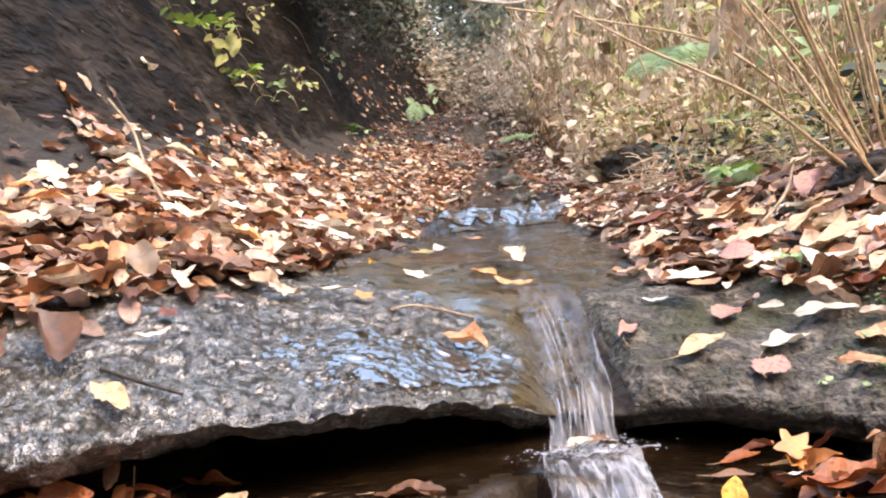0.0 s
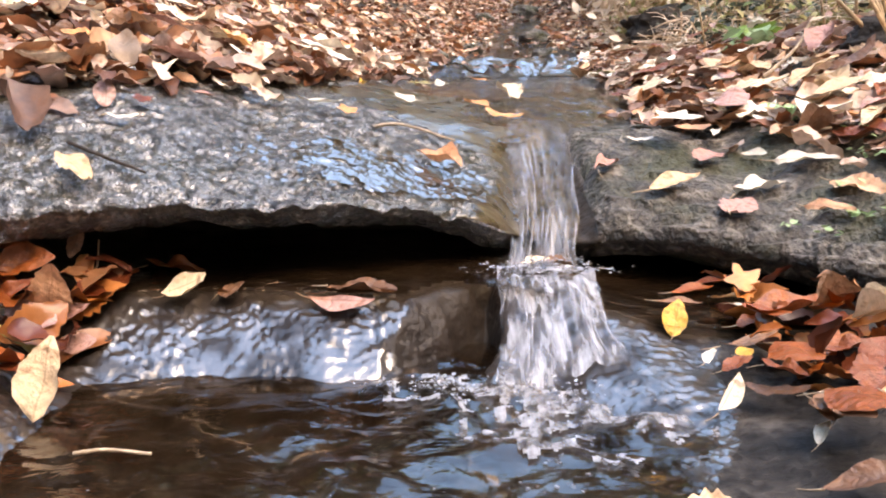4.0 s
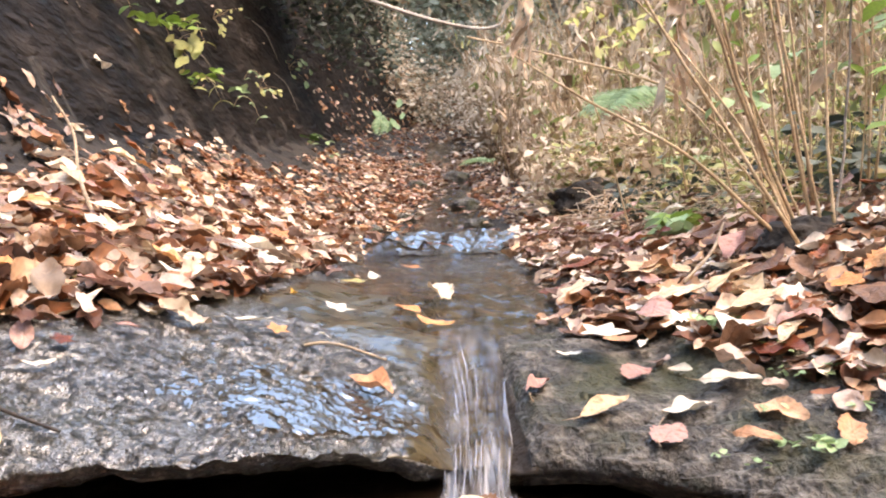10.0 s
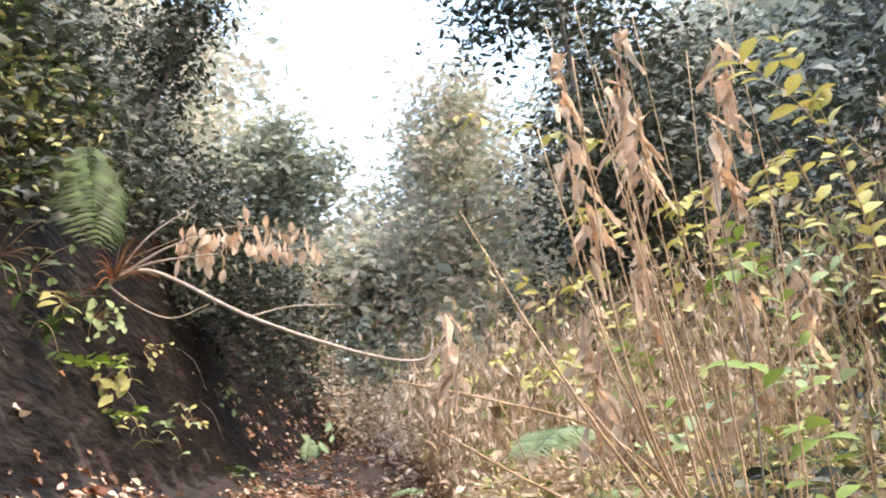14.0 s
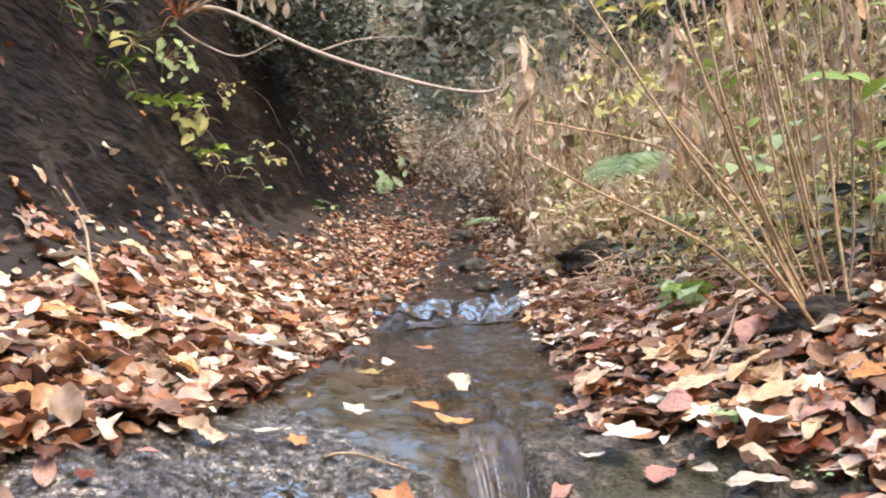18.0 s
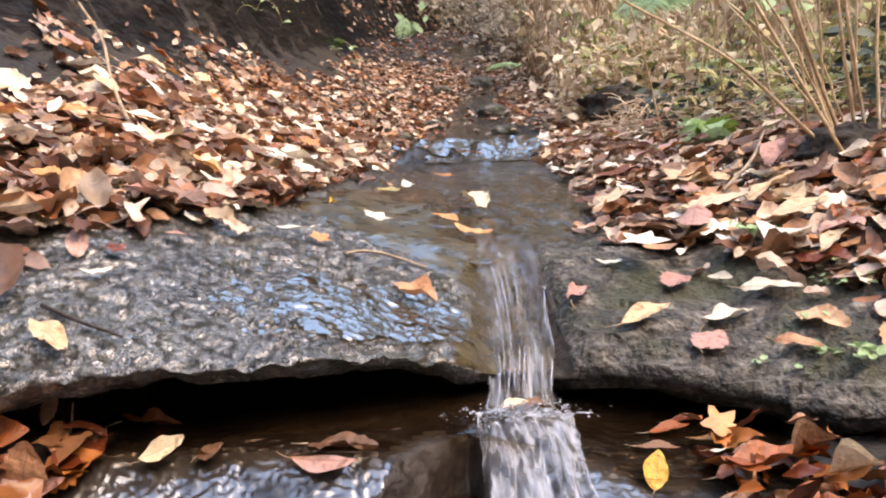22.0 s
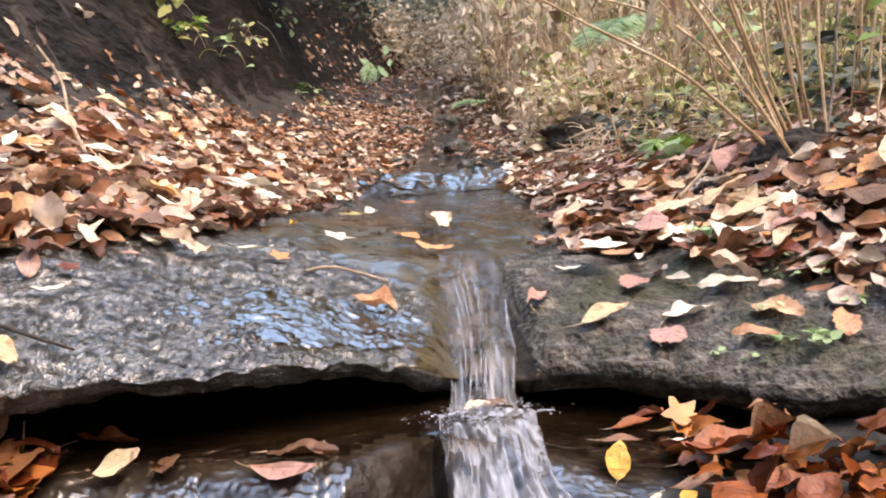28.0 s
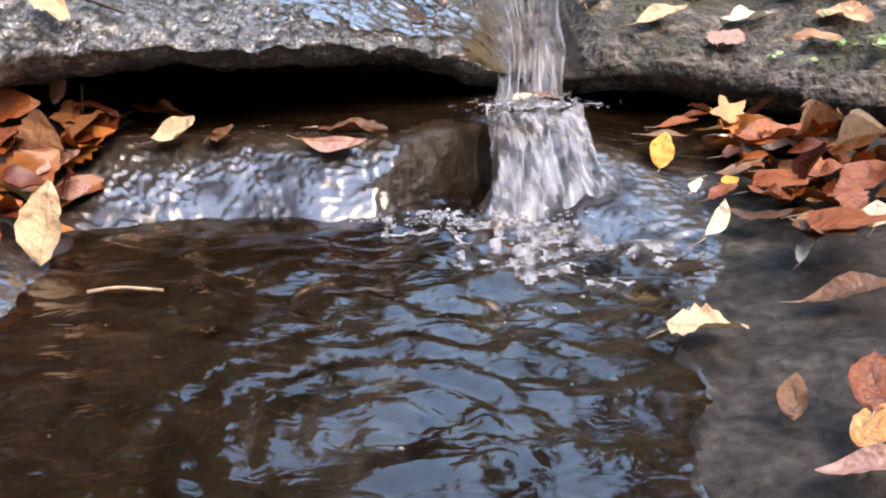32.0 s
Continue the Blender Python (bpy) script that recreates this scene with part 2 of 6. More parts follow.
M_SOIL = material("dark_soil", [(0.0, (0.008, 0.006, 0.0045)), (0.5, (0.020, 0.0145, 0.0105)), (1.0, (0.050, 0.037, 0.028))], 5, (0.75, 0.95), 0.8, 30, bump_dist=0.03)
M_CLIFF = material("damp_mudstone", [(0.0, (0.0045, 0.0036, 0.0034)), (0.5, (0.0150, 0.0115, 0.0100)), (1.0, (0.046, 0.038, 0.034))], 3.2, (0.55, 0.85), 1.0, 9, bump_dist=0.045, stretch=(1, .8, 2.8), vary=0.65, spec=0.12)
M_ROCK = material("damp_rock", [(0.0, (0.014, 0.012, 0.010)), (0.38, (0.062, 0.053, 0.044)), (0.66, (0.135, 0.118, 0.099)), (1.0, (0.26, 0.235, 0.20))], 34, (0.45, 0.75), 1.0, 95, bump_dist=0.022, vary=0.8, coat=0.1, coat_rough=0.3, patch=((0.040, 0.044, 0.014), 8))
M_WETSLAB = material("wet_slab_rock", [(0.0, (0.010, 0.0075, 0.006)), (0.35, (0.046, 0.038, 0.027)), (0.62, (0.118, 0.099, 0.077)), (1.0, (0.26, 0.228, 0.182))], 70, (0.3, 0.55), 1.0, 140, bump_dist=0.011, vary=0.75, coat=1.0, coat_rough=0.04, coat_ior=2.6, patch=((0.058, 0.049, 0.024), 7), rugged=0.8)
M_LITTER = material("fallen_leaves", [(0.0, (0.060, 0.022, 0.012)), (0.11, (0.18, 0.058, 0.023)), (0.25, (0.34, 0.13, 0.056)), (0.38, (0.54, 0.30, 0.165)), (0.53, (0.66, 0.48, 0.37)), (0.65, (0.46, 0.32, 0.26)),
                      (0.74, (0.22, 0.115, 0.077)), (0.82, (0.13, 0.065, 0.042)), (0.92, (0.80, 0.64, 0.47)), (1.0, (0.93, 0.82, 0.67))], 40, (0.42, 0.72), 0.25, 120, by="island", translucent=0.12, vary=0.5, leaf_spots=62, bump_dist=0.004)
M_LOWROCK = material("dark_submerged_rock", [(0.0, (0.014, 0.009, 0.007)), (0.5, (0.032, 0.023, 0.017)), (1.0, (0.07, 0.052, 0.038))], 8, (0.45, 0.7), 0.9, 45, bump_dist=0.01, coat=0.0, spec=0.25)
M_LEDGE = material("running_wet_rock", [(0.0, (0.010, 0.007, 0.006)), (0.5, (0.024, 0.017, 0.013)), (1.0, (0.05, 0.038, 0.030))], 22, (0.3, 0.55), 0.35, 60, bump_dist=0.004, stretch=(1, 1, 1), coat=1.0, coat_rough=0.03, coat_ior=1.95)
M_SLICK = material("algae_brown_slick_rock", [(0.0, (0.022, 0.015, 0.006)), (0.5, (0.060, 0.042, 0.018)), (1.0, (0.115, 0.085, 0.042))], 22, (0.2, 0.4), 0.5, 60, bump_dist=0.004, vary=0.6, coat=0.6, coat_rough=0.06)
M_SHORE = material("damp_shore_rock", [(0.0, (0.010, 0.009, 0.008)), (0.45, (0.025, 0.022, 0.020)), (1.0, (0.062, 0.055, 0.049))], 26, (0.6, 0.85), 0.8, 90, bump_dist=0.006, vary=0.6, spec=0.2)
M_LEAF = {
    "cream": material("leaf_cream", [(0.0, (0.62, 0.42, 0.24)), (1.0, (0.78, 0.62, 0.43))], 5, (0.45, 0.7), 0.3, 9, by="random", translucent=0.1, vary=0.25, leaf_spots=5, bump_dist=0.03, veins=True),
    "white": material("leaf_pale", [(0.0, (0.66, 0.58, 0.46)), (1.0, (0.80, 0.73, 0.60))], 5, (0.45, 0.7), 0.3, 9, by="random", translucent=0.1, vary=0.2, bump_dist=0.03, veins=True),
    "orange": material("leaf_orange", [(0.0, (0.56, 0.20, 0.06)), (1.0, (0.74, 0.36, 0.14))], 5, (0.3, 0.6), 0.3, 9, by="random", translucent=0.1, vary=0.4, leaf_spots=5, bump_dist=0.03, veins=True),
    "rust": material("leaf_rust", [(0.0, (0.15, 0.028, 0.007)), (1.0, (0.36, 0.092, 0.020))], 5, (0.28, 0.5), 0.3, 9, by="random", translucent=0.05, vary=0.45, leaf_spots=5, bump_dist=0.03, veins=True),
    "brown": material("leaf_brown", [(0.0, (0.13, 0.056, 0.026)), (1.0, (0.29, 0.145, 0.075))], 5, (0.35, 0.65), 0.3, 9, by="random", translucent=0.05, vary=0.4, leaf_spots=5, bump_dist=0.03, veins=True),
    "pink": material("leaf_pinkish", [(0.0, (0.42, 0.21, 0.17)), (1.0, (0.52, 0.31, 0.26))], 5, (0.4, 0.65), 0.3, 9, by="random", translucent=0.05, vary=0.3, leaf_spots=5, bump_dist=0.03, veins=True),
    "yellow": material("leaf_yellow", [(0.0, (0.60, 0.28, 0.035)), (1.0, (0.72, 0.40, 0.07))], 5, (0.3, 0.6), 0.3, 9, by="random", translucent=0.1, vary=0.4, leaf_spots=5, bump_dist=0.03, veins=True),
    "olive": material("leaf_olive", [(0.0, (0.26, 0.20, 0.06)), (1.0, (0.36, 0.29, 0.10))], 5, (0.35, 0.65), 0.3, 9, by="random", translucent=0.05, vary=0.35, bump_dist=0.03, veins=True),
    "salmon": material("leaf_salmon", [(0.0, (0.60, 0.28, 0.14)), (1.0, (0.76, 0.45, 0.27))], 5, (0.35, 0.6), 0.3, 9, by="random", translucent=0.1, vary=0.4, leaf_spots=5, bump_dist=0.03, veins=True),
}
M_TWIG = material("pale_twig", [(0.0, (0.26, 0.17, 0.10)), (1.0, (0.50, 0.38, 0.26))], 30, (0.6, 0.8), 0.3, 120, bump_dist=0.003)
M_STEM = material("dry_stem", [(0.0, (0.27, 0.165, 0.085)), (0.5, (0.52, 0.36, 0.21)), (1.0, (0.70, 0.56, 0.38))], 12, (0.5, 0.75), 0.3, 90, bump_dist=0.003)
M_BARK = material("grey_bark", [(0.0, (0.10, 0.08, 0.065)), (1.0, (0.30, 0.26, 0.22))], 10, (0.7, 0.9), 0.6, 60, bump_dist=0.01)
M_DRY = material("dry_foliage", [(0.0, (0.13, 0.072, 0.040)), (0.22, (0.44, 0.30, 0.19)), (0.55, (0.70, 0.55, 0.40)), (1.0, (0.90, 0.79, 0.63))], 12, (0.6, 0.85), 0.0, 60, by="island", translucent=0.38, vary=0.25)
M_WEED = material("half_green_weeds", [(0.0, (0.16, 0.21, 0.06)), (0.4, (0.30, 0.33, 0.12)), (0.7, (0.48, 0.46, 0.19)), (1.0, (0.52, 0.38, 0.20))], 12, (0.5, 0.8), 0.0, 60, by="island", translucent=0.2, vary=0.25)
M_EVER = material("evergreen_leaves", [(0.0, (0.018, 0.026, 0.017)), (0.5, (0.045, 0.062, 0.042)), (0.85, (0.10, 0.125, 0.088)), (1.0, (0.26, 0.29, 0.22))], 12, (0.35, 0.6), 0.0, 60, by="island", translucent=0.25, vary=0.25)
M_GREEN = material("fresh_green_leaves", [(0.0, (0.10, 0.20, 0.04)), (0.5, (0.20, 0.34, 0.07)), (1.0, (0.36, 0.48, 0.12))], 12, (0.4, 0.7), 0.0, 60, by="island", translucent=0.25, vary=0.25)
M_FERN = material("fern_green", [(0.0, (0.18, 0.30, 0.13)), (0.5, (0.30, 0.44, 0.22)), (1.0, (0.46, 0.58, 0.34))], 12, (0.5, 0.75), 0.0, 60, by="island", translucent=0.25, vary=0.25)
M_DARKFERN = material("dark_fern", [(0.0, (0.022, 0.055, 0.012)), (0.5, (0.045, 0.10, 0.025)), (1.0, (0.09, 0.17, 0.045))], 12, (0.5, 0.75), 0.0, 60, by="island", translucent=0.25, vary=0.25)
# mist over the farther evergreens is put into this pale leaf colour
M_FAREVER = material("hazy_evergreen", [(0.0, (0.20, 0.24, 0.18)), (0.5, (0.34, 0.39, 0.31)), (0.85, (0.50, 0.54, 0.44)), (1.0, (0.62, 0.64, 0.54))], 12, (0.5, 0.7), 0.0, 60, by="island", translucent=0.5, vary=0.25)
M_YELLOWGREEN = material("yellowing_leaves", [(0.0, (0.28, 0.32, 0.08)), (0.5, (0.46, 0.45, 0.13)), (1.0, (0.62, 0.53, 0.20))], 12, (0.45, 0.7), 0.0, 60, by="island", translucent=0.3, vary=0.2)
# distance haze is mixed into these lightened leaf tones too
M_FARWOOD = material("hazy_autumn_trees", [(0.0, (0.28, 0.32, 0.26)), (0.5, (0.46, 0.49, 0.39)), (0.8, (0.58, 0.51, 0.41)), (1.0, (0.66, 0.57, 0.48))], 3, (0.7, 0.9), 0.0, 20, by="island", translucent=0.45, vary=0.25)


def water_material(name, tint, rough, bump, scale, stretch, white=0.0, distance=0.01):
    m = bpy.data.materials.new(name)
    m.use_nodes = True
    n, l = m.node_tree.nodes, m.node_tree.links
    b = n["Principled BSDF"]
    b.inputs["Base Color"].default_value = (*tint, 1)
    b.inputs["Roughness"].default_value, b.inputs["IOR"].default_value = rough, 1.33
    b.inputs["Transmission Weight"].default_value = 1 - white
    co, mp, no = n.new("ShaderNodeTexCoord"), n.new("ShaderNodeMapping"), n.new("ShaderNodeTexNoise")
    mp.inputs["Scale"].default_value = stretch
    no.inputs["Scale"].default_value, no.inputs["Detail"].default_value, no.inputs["Distortion"].default_value = scale, 3, 0.6
    l.new(co.outputs["Object"], mp.inputs["Vector"])
    l.new(mp.outputs["Vector"], no.inputs["Vector"])
    bp = n.new("ShaderNodeBump")
    bp.inputs["Strength"].default_value, bp.inputs["Distance"].default_value = bump, distance
    l.new(no.outputs["Fac"], bp.inputs["Height"])
    l.new(bp.outputs["Normal"], b.inputs["Normal"])
    return m


M_STREAM = water_material("stream_water", (0.66, 0.56, 0.46), 0.03, 1.0, 26, (1.0, 0.45, 1), distance=0.022)
M_STREAM.node_tree.nodes["Principled BSDF"].inputs["IOR"].default_value = 1.5
M_POOL = water_material("pool_water", (0.19, 0.125, 0.085), 0.02, 0.32, 20, (1.0, 1.6, 1), distance=0.012)
M_FILM = water_material("running_film", (0.045, 0.040, 0.036), 0.06, 0.36, 75, (1.0, 0.4, 1), white=1.0, distance=0.008)
M_FILM.node_tree.nodes["Principled BSDF"].inputs["IOR"].default_value = 2.8
M_RIFFLE = water_material("broken_riffle", (0.05, 0.046, 0.044), 0.08, 0.5, 55, (1.0, 0.6, 1), white=1.0, distance=0.010)
M_RIFFLE.node_tree.nodes["Principled BSDF"].inputs["IOR"].default_value = 3.4
M_POOL.node_tree.nodes["Principled BSDF"].inputs["IOR"].default_value = 1.58


def streaked(name, scale, low, high, tint=(0.93, 0.94, 0.96), most=0.75, drop=0.0, ior=1.33):
    """Falling water: clear glass with soft white streaks of air drawn out along the fall; over the height drop it gathers air as it falls."""
    m = water_material(name, tint, 0.05, 0.8, 40, (3.0, 0.3, 0.3))
    n, l = m.node_tree.nodes, m.node_tree.links
    n["Principled BSDF"].inputs["IOR"].default_value = ior
    co, mp, no, ra = n.new("ShaderNodeTexCoord"), n.new("ShaderNodeMapping"), n.new("ShaderNodeTexNoise"), n.new("ShaderNodeMapRange")
    mp.inputs["Scale"].default_value = scale
    no.inputs["Scale"].default_value, no.inputs["Detail"].default_value = 1.0, 4
    ra.inputs["From Min"].default_value, ra.inputs["From Max"].default_value = low, high
    ra.inputs["To Max"].default_value = most
    white = n.new("ShaderNodeBsdfTranslucent")
    diff = n.new("ShaderNodeBsdfDiffuse")
    add, mix = n.new("ShaderNodeMixShader"), n.new("ShaderNodeMixShader")
    white.inputs["Color"].default_value = diff.inputs["Color"].default_value = (0.78, 0.81, 0.87, 1)
    l.new(co.outputs["Object"], mp.inputs["Vector"])
    l.new(mp.outputs["Vector"], no.inputs["Vector"])
    l.new(no.outputs["Fac"], ra.inputs["Value"])
    l.new(diff.outputs["BSDF"], add.inputs[1])
    l.new(white.outputs["BSDF"], add.inputs[2])
    air = ra.outputs["Result"]
    if drop:
        xyz, fallen, mul = n.new("ShaderNodeSeparateXYZ"), n.new("ShaderNodeMapRange"), n.new("ShaderNodeMath")
        l.new(co.outputs["Object"], xyz.inputs["Vector"])
        l.new(xyz.outputs["Z"], fallen.inputs["Value"])
        fallen.inputs["From Min"].default_value, fallen.inputs["From Max"].default_value = 0.0, drop
        fallen.inputs["To Min"].default_value, fallen.inputs["To Max"].default_value = 1.0, 0.22
        mul.operation = 'MULTIPLY'
        l.new(air, mul.inputs[0])
        l.new(fallen.outputs["Result"], mul.inputs[1])
        air = mul.outputs[0]
    l.new(air, mix.inputs["Fac"])
    l.new(n["Principled BSDF"].outputs["BSDF"], mix.inputs[1])
    l.new(add.outputs["Shader"], mix.inputs[2])
    l.new(mix.outputs["Shader"], n["Material Output"].inputs["Surface"])
    return m


M_FALL = streaked("falling_water", (85, 8, 14), 0.41, 0.72, (.78, .72, .64), .92, .085, 1.42)
M_CASCADE = streaked("white_cascade", (85, 22, 16), 0.40, 0.72, (.86, .87, .92), .85)
M_STRAND = water_material("bright_strand", (0.92, 0.93, 0.96), 0.2, 0.0, 60, (1, 1, 1), white=0.16)
M_FROTH = streaked("churned_water", (80, 50, 80), 0.36, 0.74)

# ---- the lie of the land ----
YS = [0, 1.2, 2, 2.5, 3, 3.6, 4.1, 5, 6, 7, 9.5, 12, 14, 19, 26, 60]
XC = [.1, .11, .17, .19, .21, .27, .34, .42, .50, .70, .78, 1.0, 1.2, 1.5, 1.9, 4]
ZC = [.22, .26, .365, .372, .380, .390, .438, .478, .60, .77, 1.19, 1.66, 2.02, 2.75, 4.1, 12]
XF = [-1.3, -1.25, -1.12, -1.08, -1.06, -1.04, -1.02, -.97, -.86, -.74, -.34, .2, .62, 1.1, 1.5, 3]
LS = [.22, .25, .45, .52, .53, .50, .48, .45, .40, .35, .30, .2, .12, .1, .1, .1]
SHELF_X = [-.8, -.45, -.2, 0, .13, .3, .45, .6, .9]
SHELF_Y = [.95, 1.1, 1.25, 1.4, 1.6, 2.0]
SHELF = np.array([
    [.36, .41, .45, .49, .52, .56], [.31, .365, .398, .42, .435, .45], [.262, .30, .33, .345, .365, .392],
    [.235, .25, .268, .298, .336, .374], [.215, .225, .243, .276, .316, .362], [.185, .208, .242, .282, .316, .350],
    [.19, .215, .25, .285, .322, .35], [.205, .262, .298, .325, .35, .38], [.26, .33, .38, .42, .44, .46]])


def valley(x, y):
    """Ravine floor, litter banks, cliff foot and hillside."""
    xc, z0 = np.interp(y, YS, XC), np.interp(y, YS, ZC)
    d = x - xc
    left, right = np.clip(-d - 0.28, 0, None), np.clip(d - 0.33, 0, None)
    wall = np.clip(np.interp(y, YS, XF) - x, 0, None)
    z = z0 + np.interp(y, YS, LS) * left ** 1.6 + 1.6 * np.minimum(wall, 0.3) + 4.2 * np.clip(wall - 0.3, 0, 0.36) + 0.7 * np.clip(wall - 0.66, 0, 1.4) + 0.9 * np.clip(wall - 2.06, 0, 12)
    z = z + 0.13 * right + 0.22 * np.clip(right - 0.9, 0, None) + 0.5 * np.clip(right - 3.2, 0, None) + 0.5 * np.clip(right - 5, 0, None)
    z = z + 0.16 * smooth(0.02, 0.5, wall) * fnoise(x * 1.1 + y * 1.3, y * 0.9, 4, 5) * np.minimum(wall + 0.3, 1)
    z = z + smooth(0.0, 0.2, wall) * smooth(1.6, .8, wall) * (0.07 * fnoise(x * 3.5 + y * 2.2, y * 3.1, 4, 6) + 0.03 * fnoise(y * 9, x * 6, 3, 7))
    bank = smooth(0.0, 0.3, left + right)
    return z + bank * 0.025 * fnoise(x * 4, y * 4, 3, 9) + 0.05 * bank * fnoise(x * 0.9, y * 0.9, 2, 12) * smooth(3, 6, y)


def shelf(x, y):
    """Top of the rock shelf that the stream runs over."""
    x, y = np.broadcast_arrays(np.asarray(x, float), np.asarray(y, float))
    u = np.interp(x, SHELF_X, range(len(SHELF_X)))
    v = np.interp(y, SHELF_Y, range(len(SHELF_Y)))
    i, j = np.minimum(u.astype(int), len(SHELF_X) - 2), np.minimum(v.astype(int), len(SHELF_Y) - 2)
    a, b = u - i, v - j
    a, b = a * a * (3 - 2 * a) * 0.6 + a * 0.4, b
    z = (SHELF[i, j] * (1 - a) + SHELF[i + 1, j] * a) * (1 - b) + (SHELF[i, j + 1] * (1 - a) + SHELF[i + 1, j + 1] * a) * b
    chute = np.interp(y, [1.1, 1.35, 1.6], [.138, .166, .174])
    z = z - 0.034 * np.exp(-((x - chute) / .062) ** 4) * smooth(1.62, 1.38, y)
    z = z + 0.018 * smooth(.222, .240, x) * smooth(1.65, 1.42, y) * smooth(.5, .34, x)
    return z + np.clip(np.abs(x) - 0.85, 0, None) * 0.3


def upper(x, y):
    t = smooth(1.75, 2.5, y)
    z = shelf(x, y) * (1 - t) + valley(x, y) * t
    d = x - np.interp(y, YS, XC)
    d = d + 0.14 * fnoise(y * 0.9, 3.3, 2, 66) * smooth(3.5, 5.5, y)
    channel = (1 - smooth(0.20, 0.36, np.abs(d))) * smooth(1.3, 1.7, y) * (1 - smooth(17, 20, y))
    return z - 0.024 * channel


POOL = .088
LEDGE_X = [-.6, -.45, -.3, -.2, -.13, -.055, -.022, .008, .03, .055, .085, .15, .28, .6]
BRINK = [.97, .985, .995, .99, .975, .965, .995, 1.025, 1.03, 1.01, .985, .97, .91, .8]
FOOT = [.78, .84, .878, .875, .868, .872, .915, .980, 1.0, .955, .87, .77, .62, .46]


def slant(x, y):
    """Across the ledge, leaning with the hollow's ragged side."""
    near = smooth(.16, .03, np.abs(x + .02))
    return x + near * (-.65 * (y - .94) + .030 * fnoise(x * 17, y * 17, 3, 39))


def lower(x, y):
    """Ledge under the overhang, its sloping face and the pool in front."""
    x, y = np.broadcast_arrays(np.asarray(x, float), np.asarray(y, float))
    across = slant(x, y)
    brink, foot = np.interp(across, LEDGE_X, BRINK), np.interp(across, LEDGE_X, FOOT)
    ledge = np.interp(x, [-.6, -.46, -.36, .15, .28, .4, .7], [.25, .178, .162, .158, .124, .116, .16])
    up = np.clip((y - foot) / (brink - foot), 0, 1)
    z = POOL - .008 + (ledge - POOL + .008) * (1 - (1 - up) ** 1.15) - .10 * smooth(0, .12, foot - y)
    shore = x - (.165 + .2 * (y - .45)) + .026 * fnoise(y * 11, x * 4, 3, 38)
    z = np.maximum(z, np.where(y < 1.05, POOL + .16 * np.clip(shore, 0, .12) + .5 * np.clip(shore, -.5, 0) + .12 * np.clip(shore - .12, 0, 9), 0))
    west = -.405 - x - .2 * np.clip(y - .6, -.6, 0)
    z = np.maximum(z, POOL + .5 * np.clip(west, -.5, .3) + .9 * np.clip(west - .3, 0, 9))
    east = np.clip(x - .75, 0, None)
    return z + .5 * east


def rock_top(x, y):
    t = smooth(1.5, 1.8, y)
    return shelf(x, y) * (1 - t) + (upper(x, y) + 0.012) * t - 0.16 * smooth(-.66, -.80, x) * smooth(1.3, 1.6, y)


def ground_z(x, y):
    x, y = np.broadcast_arrays(np.asarray(x, float), np.asarray(y, float))
    t = smooth(1.32, 1.5, y)
    # unseen ground behind the viewpoint rises to hide low sky
    back = np.clip(-1.5 - y, 0, None)
    side = np.clip(np.abs(x) - 1.1, 0, None) * smooth(1.3, 0.2, y)
    return upper(x, y) * t + lower(x, y) * (1 - t) + 0.40 * back + 0.5 * side * smooth(0, 2, np.abs(x) - .9)


def slope_matrix(x, y, lift=0.0, yaw=0.0, tilt=(0, 0), size=1.0, fn=ground_z):
    e = 0.02
    z = float(fn(x, y))
    n = Vector((-(float(fn(x + e, y)) - z) / e, -(float(fn(x, y + e)) - z) / e, 1)).normalized()
    q = Vector((0, 0, 1)).rotation_difference(n).to_matrix().to_4x4()
    return Matrix.Translation((x, y, z + lift)) @ q @ pose(0, 0, 0, tilt[0], tilt[1], yaw) @ Matrix.Scale(size, 4)


def axis(*spans):
    out = []
    for a, b, s in spans:
        out += list(np.arange(a, b - 1e-6, s))
    return np.array(out + [spans[-1][1]])


gx = axis((-16, -4, .8), (-4, -1.7, .09), (-1.7, 1.9, .03), (1.9, 5, .12), (5, 22, .9))
gy = axis((-16, -8, 1.0), (-8, 0.1, .4), (.1, 4.6, .03), (4.6, 12, .09), (12, 30, .4), (30, 70, 3))
X, Y = np.meshgrid(gx, gy, indexing="ij")
inner = smooth(1.05, 0.75, np.abs(X)) * smooth(0.0, 0.25, Y) * smooth(1.75, 1.45, Y)
Z = ground_z(X, Y) - 0.10 * inner
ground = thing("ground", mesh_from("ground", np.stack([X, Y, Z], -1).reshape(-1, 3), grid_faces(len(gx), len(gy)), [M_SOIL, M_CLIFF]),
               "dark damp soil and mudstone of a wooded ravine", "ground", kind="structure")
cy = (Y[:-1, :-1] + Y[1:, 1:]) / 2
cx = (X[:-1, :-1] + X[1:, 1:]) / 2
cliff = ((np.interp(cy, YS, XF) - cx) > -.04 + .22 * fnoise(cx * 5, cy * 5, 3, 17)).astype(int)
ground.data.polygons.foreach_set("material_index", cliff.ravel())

# ---- rock shelf in two slabs, with the undercut ----
EDGE_X = [-1.1, -.47, -.426, -.373, -.283, -.185, -.047, .028, .075, .13, .196, .267, .367, .445, .527, .75, 1.1]
EDGE_Y = [.72, .885, .92, .945, .975, 1.0, 1.05, 1.08, 1.11, 1.15, 1.14, 1.12, 1.06, 1.02, .965, .88, .78]
EDGE_Z = [.270, .270, .270, .272, .270, .264, .246, .224, .202, .184, .184, .188, .186, .182, .172, .17, .17]


